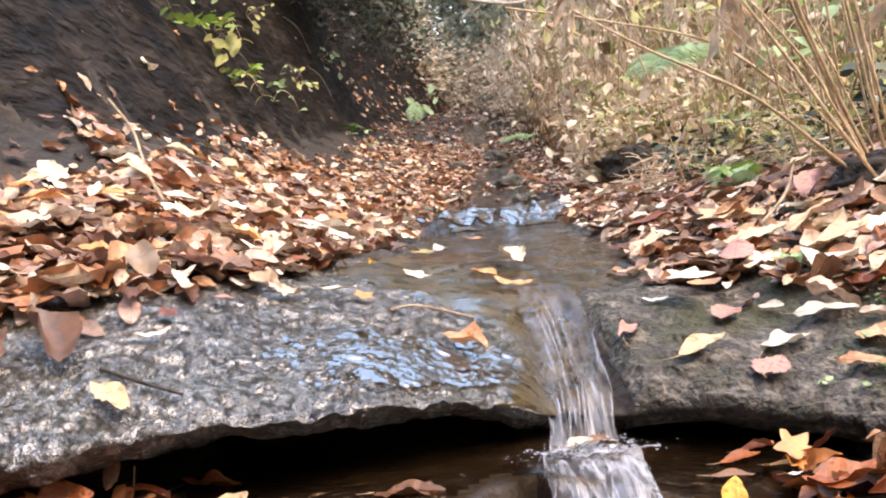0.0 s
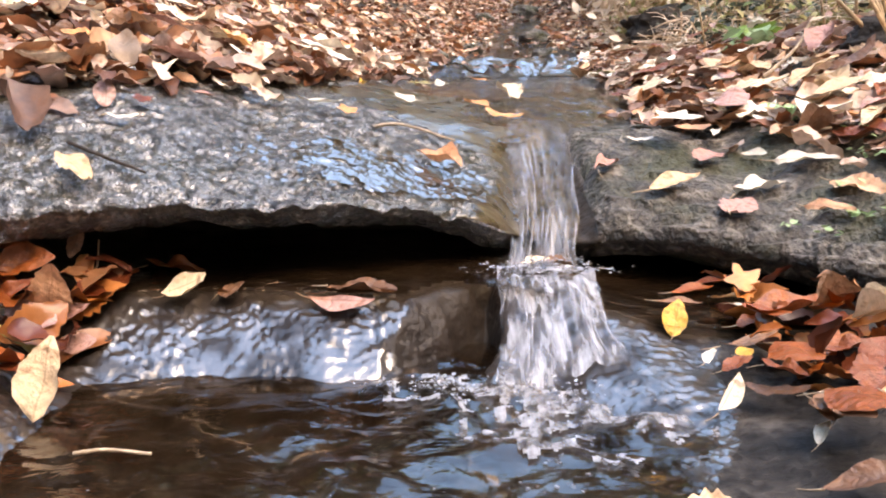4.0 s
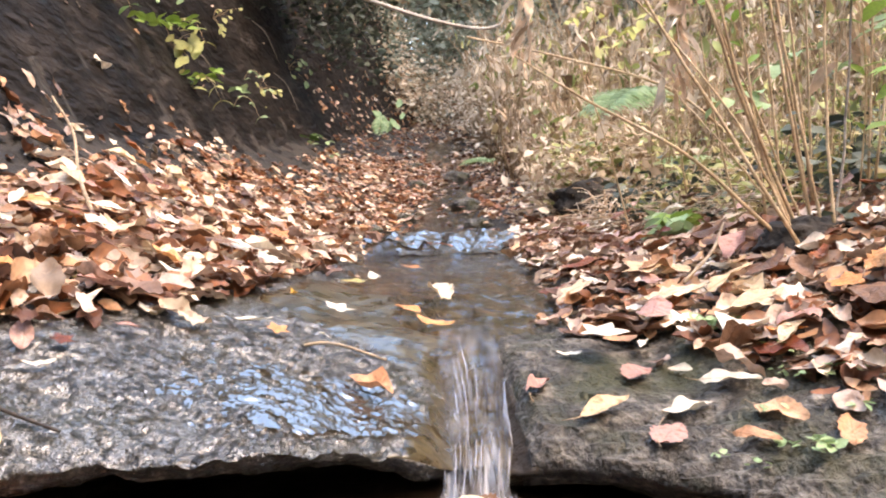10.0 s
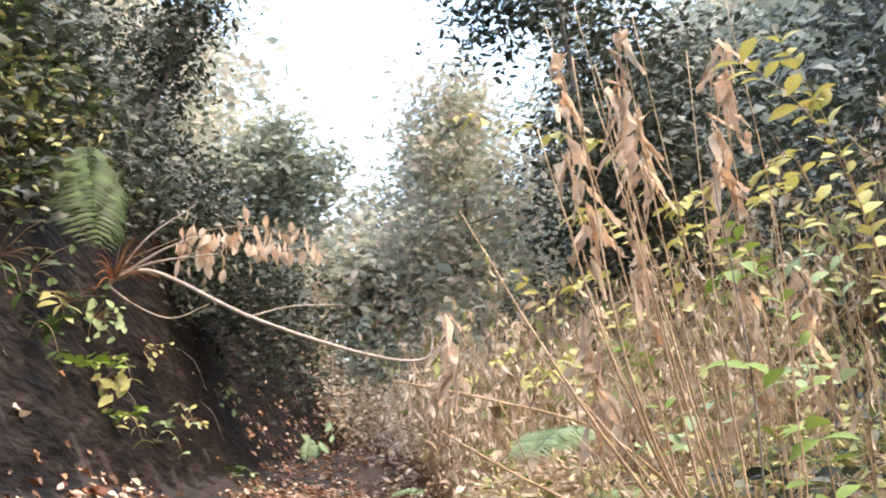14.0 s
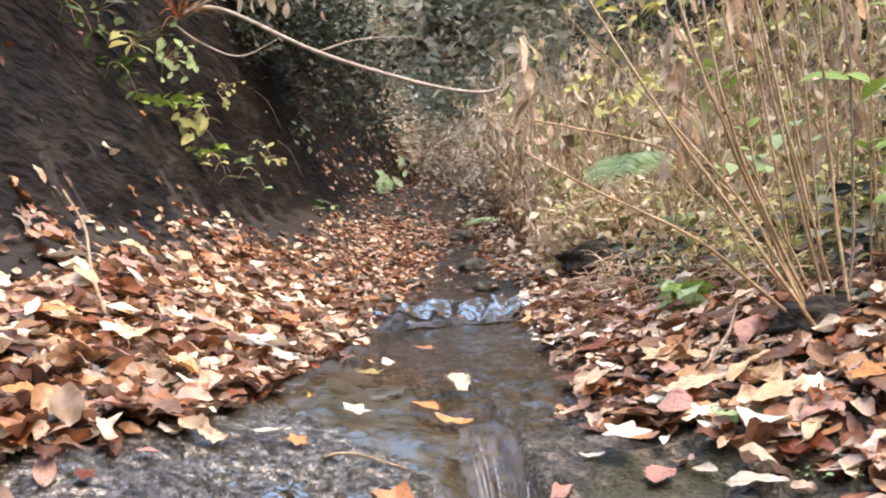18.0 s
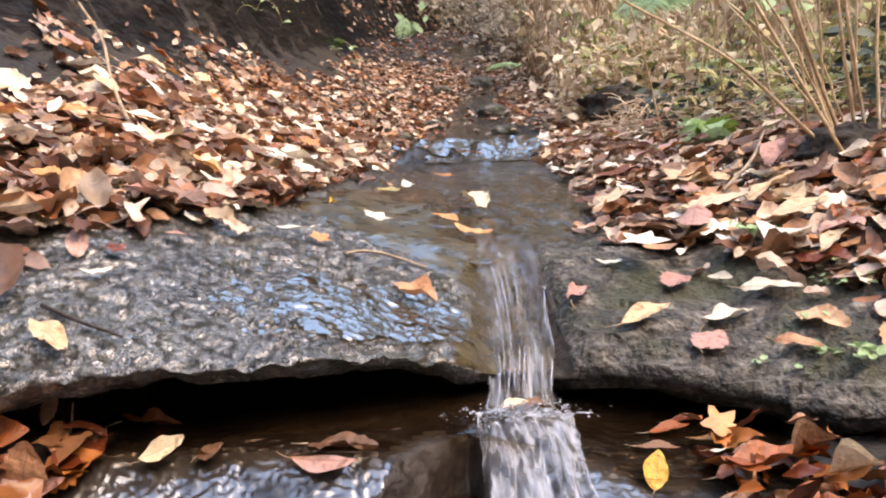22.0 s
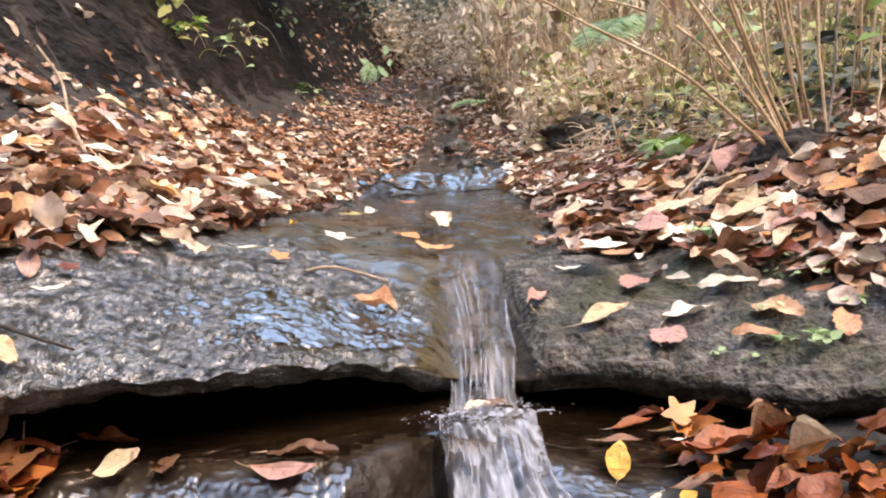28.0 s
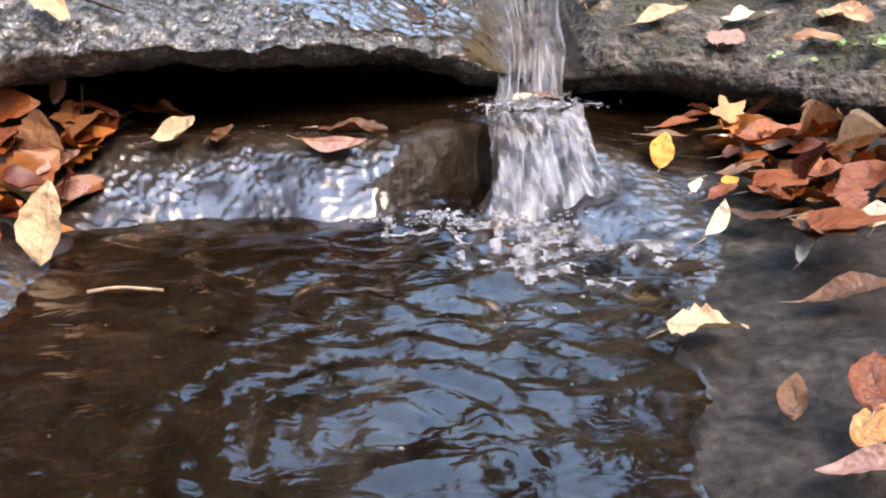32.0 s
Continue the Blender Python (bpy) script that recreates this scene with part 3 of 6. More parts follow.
def slab(name, x0, x1, label, seed, mat, layered=False):
    """A shelf of rock: pitted top, rounded lip, ragged underside running back into the dark."""
    sx = np.arange(x0, x1 + 0.001, 0.006)
    near = np.concatenate([[0, .001, .003, .006, .010], np.arange(.016, .62, .006), np.linspace(.63, 1.0, 30)])
    f = np.interp(sx, EDGE_X, EDGE_Y) + 0.012 * fnoise(sx * 9, 3.1, 3, seed) + 0.006 * fnoise(sx * 40, 1.7, 2, seed)
    b = np.interp(sx, EDGE_X, EDGE_Z) + 0.010 * fnoise(sx * 12, 7.7, 3, seed + 1)
    far = np.linspace(0, 1, 34)[1:]
    V = np.concatenate([np.repeat(near[None], len(sx), 0), 1.0 + far[None] * (3.3 - f[:, None] - 1.0)], 1)
    X = np.repeat(sx[:, None], V.shape[1], 1)
    Y = f[:, None] + V
    Z = rock_top(X, Y) - 0.05 * smooth(3.0, 3.3, Y)
    edge = np.clip(V / (0.07 if layered else 0.10), 0, 1)
    lip = shelf(sx, f)[:, None] - b[:, None]
    Z = Z - (1 - np.sqrt(np.clip(1 - (1 - edge) ** 2, 0, 1))) * lip * (0.55 if layered else 0.75)
    Z = Z + 0.006 * fnoise(X * 14, Y * 14, 3, seed + 2)
    rough = 0.7 + 1.0 * vnoise(X * 6, Y * 6, seed + 8)
    if not layered:
        slick = smooth(.03, .075, X - .25 * (Y - 1.15) + 1.15 * np.clip(Y - 1.36, 0, .4) + .045 * fnoise(X * 14, Y * 11, 3, seed + 12) + .02 * fnoise(X * 45, Y * 40, 2, seed + 13)) * smooth(2.5, 2.2, Y)
        rough = rough * (1 - .85 * slick)
    Z = Z + rough * (0.0036 * fnoise(X * 48, Y * 62, 3, seed + 3) - 0.0045 * smooth(.50, .60, vnoise(X * 36 + 5 * vnoise(X * 20, Y * 20, 3), Y * 62 + 3 * vnoise(X * 15, Y * 9, 5), seed + 6)))
    if layered:
        bed = Z + 0.05 * (Y - 1) + 0.018 * fnoise(X * 5, Y * 5, 3, seed + 5)
        step = 0.017
        k = np.floor(bed / step)
        terrace = (k + smooth(.25, .75, bed / step - k)) * step - bed
        Z = Z + terrace * smooth(0.34, 0.02, V) * 0.95
        Z = Z + 0.006 * fnoise(X * 16 + Y * 8, Y * 36 - X * 10, 3, seed + 9) * smooth(.6, .2, V)
        for cx0, cy0, slope, bend_by in ((.36, 1.02, .9, .05), (.50, 1.00, 1.4, .06), (.62, .96, -.5, .05)):
            line = np.abs((Y - cy0) - slope * (X - cx0) - bend_by * fnoise(X * 9, cy0 * 5, 3, seed + 11))
            Z = Z - 0.011 * np.exp(-(line / .005) ** 2) * smooth(.16, .08, np.abs(X - cx0)) * smooth(.30, .2, V)
        crack = np.abs(Y - (1.16 + .35 * (X - .3) + .05 * fnoise(X * 7, 2.0, 3, seed + 7)))
        Z = Z - 0.010 * np.exp(-(crack / .006) ** 2) * smooth(.25, .32, X) * smooth(.62, .5, X)
    top = np.stack([X, Y, Z], -1)[:, ::-1]
    under = []
    for k, (dy, w) in enumerate(((.002, 0.6), (.006, 1.0), (.016, -.010), (.034, -.022), (.06, -.032), (.10, -.036), (.2, -.03), (.4, -.02))):
        jag = 0.009 * fnoise(sx * 22, k * 2.3, 3, seed + 4)
        zl = Z[:, 0]
        under.append(np.stack([sx, f + dy + jag * min(1, k * .5), (zl + (b - zl) * w if w > 0 else b + w) + jag * (0.8 if w < 0 else 0)], -1))
    ring = np.concatenate([top, np.stack(under, 1)], 1)
    nv = ring.shape[1]
    verts = ring.reshape(-1, 3)
    faces = [q[::-1] for q in grid_faces(len(sx), nv)]
    faces += [tuple(range(nv)), tuple(len(verts) - nv + k for k in range(nv))[::-1]]
    ob = thing(name, mesh_from(name, verts, faces, mat if layered else [mat, M_SLICK, M_LOWROCK]), label, "rock")
    if not layered:
        worn = np.zeros((len(sx) - 1, nv - 1), int)
        worn[:, :slick.shape[1] - 1] = np.where(slick[:-1, :-1] > .5, np.where(X[:-1, :-1] > .19, 2, 1), 0)[:, ::-1]
        ob.data.polygons.foreach_set("material_index", np.concatenate([worn.ravel(), [0, 0]]))
    return ob


slab("rock_slab", -1.1, 0.226, "wet grey rock slab, overhanging the lower pool", 20, M_WETSLAB)
slab("rock_slab", 0.218, 1.1, "damp grey rock slab with cracked layered edge", 31, M_ROCK, True)

# lower ledge and pool bed
lx, ly = axis((-.95, -.48, .012), (-.48, .36, .003), (.36, .95, .012)), axis((0.0, .56, .012), (.56, 1.08, .003), (1.08, 1.5, .02))
X, Y = np.meshgrid(lx, ly, indexing="ij")
base = lower(X, Y)
dry = X - (.245 + .26 * (Y - .62) - .085 * smooth(.68, .52, Y)) + .02 * fnoise(X * 18, Y * 18, 3, 43)
running = smooth(.50, .62, Y) * smooth(1.12, 1.05, Y) * smooth(POOL - .02, POOL + .004, base) * smooth(.03, -.01, dry)
warp = 3.2 * fnoise(X * 13, Y * 13, 3, 48)
crease = np.exp(-(fnoise(X * 84 - Y * 60 + warp, Y * 120 + X * 50 + warp, 2, 46) / .20) ** 2)
Z = base + 0.005 * fnoise(X * 9, Y * 9, 3, 44) + (0.003 * fnoise(X * 26, Y * 26, 3, 49) + 0.0012 * fnoise(X * 90, Y * 90, 2, 50)) * (1 - running) + running * (0.0014 * fnoise(X * 34, Y * 34, 2, 45) + 0.0010 * fnoise(X * 75, Y * 95, 2, 47) - 0.0027 * crease * (.35 + 1.1 * vnoise(X * 26, Y * 26, 52)))
rim = np.maximum(smooth(0.8, 0.95, np.abs(X)), np.maximum(smooth(0.18, 0.0, Y), 0))
verts = np.stack([X, Y, Z - 0.05 * rim], -1).reshape(-1, 3)
quads = np.array([q[::-1] for q in grid_faces(len(lx), len(ly))])
cx, cy = X[:-1, :-1], Y[:-1, :-1]
damp = (((dry[:-1, :-1] + dry[1:, 1:]) / 2 > 0.0) & (base[:-1, :-1] > POOL)).ravel()
edge = .012 * fnoise(cx * 30, cy * 30, 3, 41)
hollow = (((slant(cx, cy) > -.066 + .02 * fnoise(cx * 30, cy * 30, 3, 42)) & (slant(cx, cy) < .062) & (cy > .895 + edge)) | (cy > 1.03)).ravel()


def piece(name, mask, mats, label):
    """The part of the ledge's sheet where mask holds, as a rock of its own."""
    used, at = np.unique(quads[mask], return_inverse=True)
    return thing(name, mesh_from(name, verts[used], at.reshape(-1, 4).tolist(), mats), label, "rock")


ledge_rock = piece("rock_ledge", ~damp, [M_LEDGE, M_LOWROCK], "dark rock ledge running with water, hollowed behind the fall")
ledge_rock.data.polygons.foreach_set("material_index", hollow[~damp].astype(int))
piece("shore_rock", damp, M_SHORE, "damp dull grey rock at the pool's edge")
# back of the hollow under the slabs
bx, bz = axis((-1.1, 1.1, .05)), axis((-.05, .21, .04))
X, Zb = np.meshgrid(bx, bz, indexing="ij")
Yb = 1.36 + 0.03 * fnoise(X * 6, Zb * 8, 3, 51)
thing("rock_back", mesh_from("rock_back", np.stack([X, Yb, Zb], -1).reshape(-1, 3), grid_faces(len(bx), len(bz)), M_LOWROCK), "dark rock at the back of the hollow", "rock", kind="structure")


# ---- water ----
def sheet(name, xs, ys, fn, mat, label, category="water", keep=None):
    X, Y = np.meshgrid(xs, ys, indexing="ij")
    Z = fn(X, Y)
    faces = grid_faces(len(xs), len(ys))
    if keep is not None:
        ok = keep(X, Y, Z).ravel()
        faces = [q for q in faces if ok[q[0]] or ok[q[2]]]
    verts = np.stack([X, Y, Z], -1).reshape(-1, 3)
    used = sorted({i for q in faces for i in q})
    back = {i: k for k, i in enumerate(used)}
    ob = thing(name, mesh_from(name, verts[used], [tuple(back[i] for i in q)[::-1] for q in faces], mat), label, category, kind="structure")
    ob.visible_shadow = False
    return ob


def stream_level(x, y):
    z = np.interp(y, YS, ZC) - 0.004
    z = np.where(y < 2.2, np.interp(y, [1.1, 1.25, 1.4, 1.6, 2.0, 2.2], [.232, .25, .281, .315, .358, .362]), z)
    z = np.where((y >= 2.2) & (y < 4.3), np.interp(y + .12 * fnoise(x * 5, 1.0, 3, 59), [2.2, 3.0, 3.62, 3.74, 3.94, 4.08, 4.3], [.362, .374, .382, .392, .440, .453, .453]), z)
    riffle = smooth(3.45, 3.7, y) * smooth(4.5, 4.25, y)
    z = z + riffle * (0.032 * fnoise(x * 13, y * 8, 3, 60) + 0.009 * fnoise(x * 40, y * 22, 2, 61))
    run = smooth(2.0, 1.4, y)
    z = z + run * (0.004 * fnoise(x * 40, y * 10, 2, 62)) + 0.0042 * fnoise(x * 18, y * 10, 3, 63)
    return z


wx = axis((-.5, 1.7, .014))
wy = axis((1.16, 4.4, .016), (4.4, 11.5, .05))
sheet("stream_water", wx, wy, stream_level, M_STREAM, "clear shallow brown stream water with ripples",
      keep=lambda X, Y, Z: (Y > 1.50) & (Z > upper(X, Y) - 0.004) & (np.abs(X - np.interp(Y, YS, XC)) < np.where(Y < 1.7, np.where((Y < 1.5) & (X > .12), .12, .17), np.where(Y < 4.6, .46, .22 + .12 * fnoise(Y * 1.3, 2.0, 2, 64)))))
sheet("riffle_water", axis((-.12, .86, .011)), axis((3.52, 4.46, .011)), lambda X, Y: stream_level(X, Y) + 0.004 + 0.006 * fnoise(X * 30, Y * 18, 3, 68), M_RIFFLE, "bright broken water sliding down a low step",
      keep=lambda X, Y, Z: (Z > upper(X, Y) + 0.002) & (fnoise(X * 6, Y * 6, 3, 69) + 1.2 - np.abs(X - .34 + .25 * (Y - 3.92)) * 2.5 - np.abs(Y - 3.92) * 2.0 > 0.1))
sheet("wet_film", axis((-.40, .12, .003)), axis((1.02, 1.46, .003)),
      lambda X, Y: shelf(X, Y) - 0.004 + 0.010 * np.clip(1.1 - np.hypot((X + .05) / .26, (Y - 1.18) / .18), 0, .8) + 0.006 * fnoise(X * 14, Y * 14, 3, 22) + 0.0034 * fnoise(X * 60 + Y * 14, Y * 72, 3, 70) - 0.0016 * np.exp(-(fnoise(X * 70, Y * 80, 2, 72) / .2) ** 2), M_FILM, "thin film of water sliding over the slab",
      keep=lambda X, Y, Z: (Y > np.interp(X, EDGE_X, EDGE_Y) + 0.05) & (fnoise(X * 34 + Y * 10, Y * 44, 4, 71) * 1.25 + 0.72 - np.hypot((X + .06) / .23, (Y - 1.18) / .17) - 9 * np.clip(X - .035 - .25 * (Y - 1.15) + .02 * fnoise(X * 20, Y * 20, 3, 74), 0, 1) > 0.0))
sheet("ledge_water", axis((-.62, .5, .014)), axis((.9, 1.36, .014)),
      lambda X, Y: np.interp(X, [-.5, .1, .25, .45], [.168, .165, .138, .128]) + 0.003 * fnoise(X * 14, Y * 20, 3, 75),
      M_POOL, "dark still water lying on the ledge",
      keep=lambda X, Y, Z: (Y > np.interp(X, LEDGE_X, BRINK) - .012) & (Z > lower(X, Y) - 0.004))


def pool_level(x, y):
    r = np.hypot(x - .09, (y - .80) * 1.2)
    waves = 0.0030 * np.sin(r * 110 + 6.0 * fnoise(x * 8, y * 8, 3, 80)) * (.3 + .7 * vnoise(x * 6, y * 6, 83)) * np.exp(-r * 2.6)
    q = np.hypot(x + .07, (y - .45) * 1.15)
    waves = waves + 0.0034 * np.sin(q * 185 + 5.0 * fnoise(x * 5, y * 5, 3, 84)) * (.35 + .65 * vnoise(x * 9, y * 9, 85)) * np.exp(-(q / .20) ** 2)
    return POOL + waves + 0.010 * fnoise(x * 20, y * 32, 3, 81) * np.exp(-np.hypot(x - .05, y - .80) * 2.4) + 0.012 * np.exp(-(r / 0.07) ** 2) * fnoise(x * 50, y * 50, 2, 82)


sheet("pool_water", axis((-.9, .6, .011)), axis((-1.0, .1, .05), (.1, 1.0, .011)), pool_level, M_POOL, "dark brown pool with spreading ripples", keep=lambda X, Y, Z: Z > lower(X, Y) - 0.01)


def fall(name, line, half, label, strands, seed, mat, ribs=0.008, bed=None):
    """Falling water: a ribbed sheet along line (points of x, y, z down the flow) with half-widths, and single bright strands on it."""
    rnd = random.Random(seed)
    foot = line[-1]
    holder = empty(name, foot, label, "waterfall")
    path = bend(line, 8)
    widths = np.interp(np.linspace(0, 1, len(path)), np.linspace(0, 1, len(half)), half)
    nu, nv = 54, len(path)
    o = Vector(foot)

    def at(s, j, lift=0.0):
        p = path[j]
        q = path[min(j + 1, nv - 1)] - path[max(j - 1, 0)]
        out = Vector((0, q.z, -q.y)).normalized()
        if out.y > 0:
            out = -out
        t = j / (nv - 1)
        rib = float(fnoise(s * 11, t * 1.2, 3, seed)) * ribs * (0.25 + t)
        edge = 0.016 * (abs(s - 0.5) * 2) ** 5
        x = p.x + (s - 0.5) * 2 * widths[j] * (1 + 0.10 * float(fnoise(t * 4, s * 2, 2, seed + 3)))
        q = Vector((x, p.y, p.z)) + out * (rib - edge + lift + 0.004)
        if bed is not None:
            q.z = max(q.z, float(bed(q.x, q.y)) + 0.005 + lift + 0.3 * abs(rib))
        return q - o

    verts = [at(i / (nu - 1), j) for i in range(nu) for j in range(nv)]
    ob = part("water_sheet", mesh_from("water_sheet", verts, grid_faces(nu, nv), mat), holder, "clear ribbed sheet of water")
    ob.visible_shadow = False
    for k in range(strands):
        s = min(.97, max(.03, rnd.gauss(0.5, 0.28)))
        a = rnd.uniform(0, .75)
        b = min(1, a + rnd.uniform(.15, .45))
        w = rnd.uniform(.0004, .0014)
        j0, j1 = int(a * (nv - 1)), max(int(a * (nv - 1)) + 4, int(b * (nv - 1)))
        js = [j for j in range(j0, min(j1, nv - 1) + 1)]
        pts = [at(s + rnd.gauss(0, .004), j, .0015) for j in js]
        rad = [w * math.sin(math.pi * (.06 + .88 * i / max(1, len(js) - 1))) for i in range(len(js))]
        v, f = tube(pts, rad, 5)
        part("strand", mesh_from("strand", v, f, M_STRAND), holder)
    return holder


fall("waterfall", [(.174, 1.64, .322), (.172, 1.52, .300), (.167, 1.40, .268), (.158, 1.29, .241), (.149, 1.20, .226), (.143, 1.15, .212), (.136, 1.11, .190), (.129, 1.075, .160)], [.095, .082, .064, .052, .050, .047, .044, .052],
     "small clear waterfall pouring through a notch in the slabs", 20, 5, M_FALL, .022)
fall("waterfall", [(.130, 1.045, .165), (.131, 1.01, .165), (.131, .975, .157), (.130, .935, .137), (.128, .885, .110), (.126, .83, .086)], [.060, .064, .062, .060, .062, .072],
     "small white cascade dropping from the ledge into the pool", 44, 6, M_CASCADE, .020, lower)


def splash(name, at, spread, count, label, seed, height=0.03):
    rnd = random.Random(seed)
    b = Batch()
    base = bmesh.new()
    bmesh.ops.create_icosphere(base, subdivisions=1, radius=1)
    bv, bf = [v.co.copy() for v in base.verts], [tuple(v.index for v in f.verts) for f in base.faces]
    base.free()
    for k in range(count):
        a, r = rnd.uniform(0, 2 * math.pi), abs(rnd.gauss(0, 1))
        r0 = rnd.uniform(0.0005, 0.0017) * (1.3 if r < 0.8 else 0.9)
        x, y = at[0] + spread[0] * r * math.cos(a), at[1] + spread[1] * r * math.sin(a)
        z = at[2] + (rnd.random() ** 3) * height - 0.001
        m = pose(x, y, z, 0, 0, rnd.uniform(0, 360)) @ Matrix.Diagonal((r0 * rnd.uniform(1, 2.2), r0 * rnd.uniform(0.8, 1.4), r0 * rnd.uniform(0.5, 1.0), 1))
        b.add(bv, bf, m)
    ob = thing(name, b.mesh(name, M_FROTH), label, "water", kind="stuff")
    return ob


splash("splash", (.130, 1.045, .170), (.050, .018), 520, "white splash where the upper fall lands", 3, 0.018)
splash("splash", (.135, .81, .089), (.075, .05), 360, "foam and bubbles at the foot of the cascade", 4, 0.022)
splash("splash", (.0, .845, .091), (.06, .022), 120, "broken water running out of the hollow", 9, 0.014)
splash("bubbles", (.09, .62, .088), (.13, .13), 60, "scattered bubbles drifting on the pool", 8, 0.004)


def foam_patch(at, rx, ry, level, label, seed):
    """Ragged broken froth lying on the water."""
    def broken(X, Y, Z):
        r = np.hypot((X - at[0]) / rx, (Y - at[1]) / ry)
        strands = np.abs(fnoise(X * 26, Y * 30, 3, seed + 3)) < .34 - .26 * r
        return strands & (fnoise(X * 20, Y * 15, 4, seed) * .6 + 1.0 - r > 0)
    ob = sheet("foam", axis((at[0] - rx * 1.6, at[0] + rx * 1.6, .004)), axis((at[1] - ry * 1.6, at[1] + ry * 1.6, .004)),
               lambda X, Y: level(X, Y) + 0.0015 + 0.003 * np.clip(fnoise(X * 20, Y * 15, 4, seed) + .4, 0, 1) + 0.0012 * fnoise(X * 80, Y * 80, 2, seed + 1), M_FROTH, label, keep=broken)
    tagged(ob, label, "water", kind="stuff")


foam_patch((.13, 1.045), .085, .030, lambda X, Y: np.full_like(X, .172), "churned white water under the upper fall", 90)
foam_patch((.02, .835), .10, .035, pool_level, "churned water below the hollow", 92)
foam_patch((.135, .775), .13, .10, pool_level, "churned white water at the cascade's foot", 91)

# ---- leaves ----
def blade_leaf(width, notch=0.0, curl=0.25, cup=0.2, teeth=0, stations=8, point=1.0, seed=0, wave=0.0):
    """A leaf of length 1 along x, lying in xy, curled along its length, cupped and waved across; all quads."""
    rnd = random.Random(seed)
    ph, bow = rnd.uniform(0, 6), rnd.uniform(-.10, .10) if seed else 0
    v, f = [], []
    for i in range(stations):
        t = i / (stations - 1)
        w = width * max(0.02, math.sin(math.pi * min(1, t ** point * 0.985 + 0.005))) ** 0.8
        z = curl * (t - 0.5) ** 2
        for s in (-1, -0.5, 0, 0.5, 1):
            ww = w * (1 + (notch * (1 if i % 2 else -1) if teeth and abs(s) == 1 and 0 < i < stations - 1 else 0) + (rnd.uniform(-.06, .06) if seed and abs(s) == 1 else 0))
            zz = z + cup * (s * w) ** 2 * 1.2 + (0.010 if s == 0 else 0) + wave * abs(s) * math.sin(9 * t + ph + (1.7 if s > 0 else 0)) * 0.5
            v.append((t - 0.5, s * ww * 0.5 + bow * math.sin(math.pi * t), zz))
    for i in range(stations - 1):
        for k in range(4):
            f.append((i * 5 + k, (i + 1) * 5 + k, (i + 1) * 5 + k + 1, i * 5 + k + 1))
    return np.array(v), np.array(f)


def lobed_leaf(lobes, depth, curl=0.25, seed=0):
    """A maple-like leaf about 1 across: a fan of quads round its centre, lobes pointed."""
    n = lobes * 4
    v = [(0, 0, 0.02)]
    for ring in (0.5, 1.0):
        for i in range(n):
            a = 2 * math.pi * i / n
            lobe = 0.5 + 0.5 * math.cos(a * lobes)
            r = ring * (0.5 * (1 - depth) + 0.5 * depth * lobe ** 1.4) * (1.0 if math.cos(a) > -0.8 else 0.75)
            x, y = r * math.cos(a), r * math.sin(a)
            v.append((x, y, curl * (0.9 * y * y + 0.6 * x * x) + 0.05 * math.sin(3 * a + seed) * r))
    f = []
    for i in range(n):
        j = (i + 1) % n
        f.append((1 + i, 1 + n + i, 1 + n + j, 1 + j))
    for i in range(0, n, 2):
        f.append((0, 1 + i, 1 + (i + 1) % n, 1 + (i + 2) % n))
    return np.array(v), np.array(f)


LEAF_SHAPES = {
    "cherry": blade_leaf(0.36, notch=.05, curl=0.35, cup=0.5, teeth=1, stations=13, seed=1, wave=.03),
    "oak": blade_leaf(0.60, notch=.09, curl=0.16, cup=0.25, teeth=1, stations=15, seed=2, wave=.045),
    "heart": blade_leaf(0.66, notch=.03, curl=0.16, cup=0.25, teeth=1, stations=12, point=0.75, seed=3, wave=.04),
    "long": blade_leaf(0.28, curl=0.4, cup=0.6, stations=10, seed=4, wave=.05),
    "roll": blade_leaf(0.30, curl=0.25, cup=5.5, stations=8, seed=5),
    "maple": lobed_leaf(5, 0.48),
    "flat": blade_leaf(0.46, curl=-0.3, cup=0.2, stations=7, seed=6, wave=.08),
    "curly": blade_leaf(0.52, notch=0.05, curl=.6, cup=.8, teeth=1, stations=9, seed=7, wave=.08),
}
LEAF_TURNS = {}
for key, args in (("cherry", (0.36, .05, 0.2, 0.4, 1, 13)), ("oak", (0.60, .09, 0.16, 0.25, 1, 15)), ("heart", (0.66, .03, 0.16, 0.25, 1, 12)), ("curly", (0.52, .05, .45, .6, 1, 9)), ("flat", (0.48, .07, -.25, .3, 1, 13))):
    LEAF_TURNS[key] = [LEAF_SHAPES[key]] + [blade_leaf(args[0] * k1, args[1], args[2] * k2, args[3] * k3, args[4], args[5], 0.85, 11 + q, .025 + .02 * q) for q, (k1, k2, k3) in enumerate(((1.12, 1.3, -.4), (.9, -.5, 1.2), (1.0, .5, .9)))]
LEAF_MESH = {}
LEAF_WORDS = {"cream": "pale cream-orange", "white": "bleached pale", "orange": "bright orange", "rust": "dark rust-red wet", "brown": "dull brown", "pink": "faded pinkish", "yellow": "golden yellow", "olive": "olive-yellow", "salmon": "faded orange"}
LEAF_FORM = {"cherry": "pointed oval", "oak": "broad toothed", "heart": "broad rounded", "long": "narrow curled", "roll": "rolled-up", "maple": "lobed maple", "flat": "oval", "curly": "crumpled"}


STALK = []
for turn in (.10, -.16):
    sv, sf = tube([(-.48, 0, .05), (-.6, turn * .4, .04), (-.75, turn * 1.2, .03)], [.014, .010, .008], 5)
    STALK.append(mesh_from("stalk", sv, sf, M_TWIG))


def rock_or_ground(x, y):
    return max(float(shelf(x, y)), float(upper(x, y)) + 0.03 if y > 1.6 else 0)


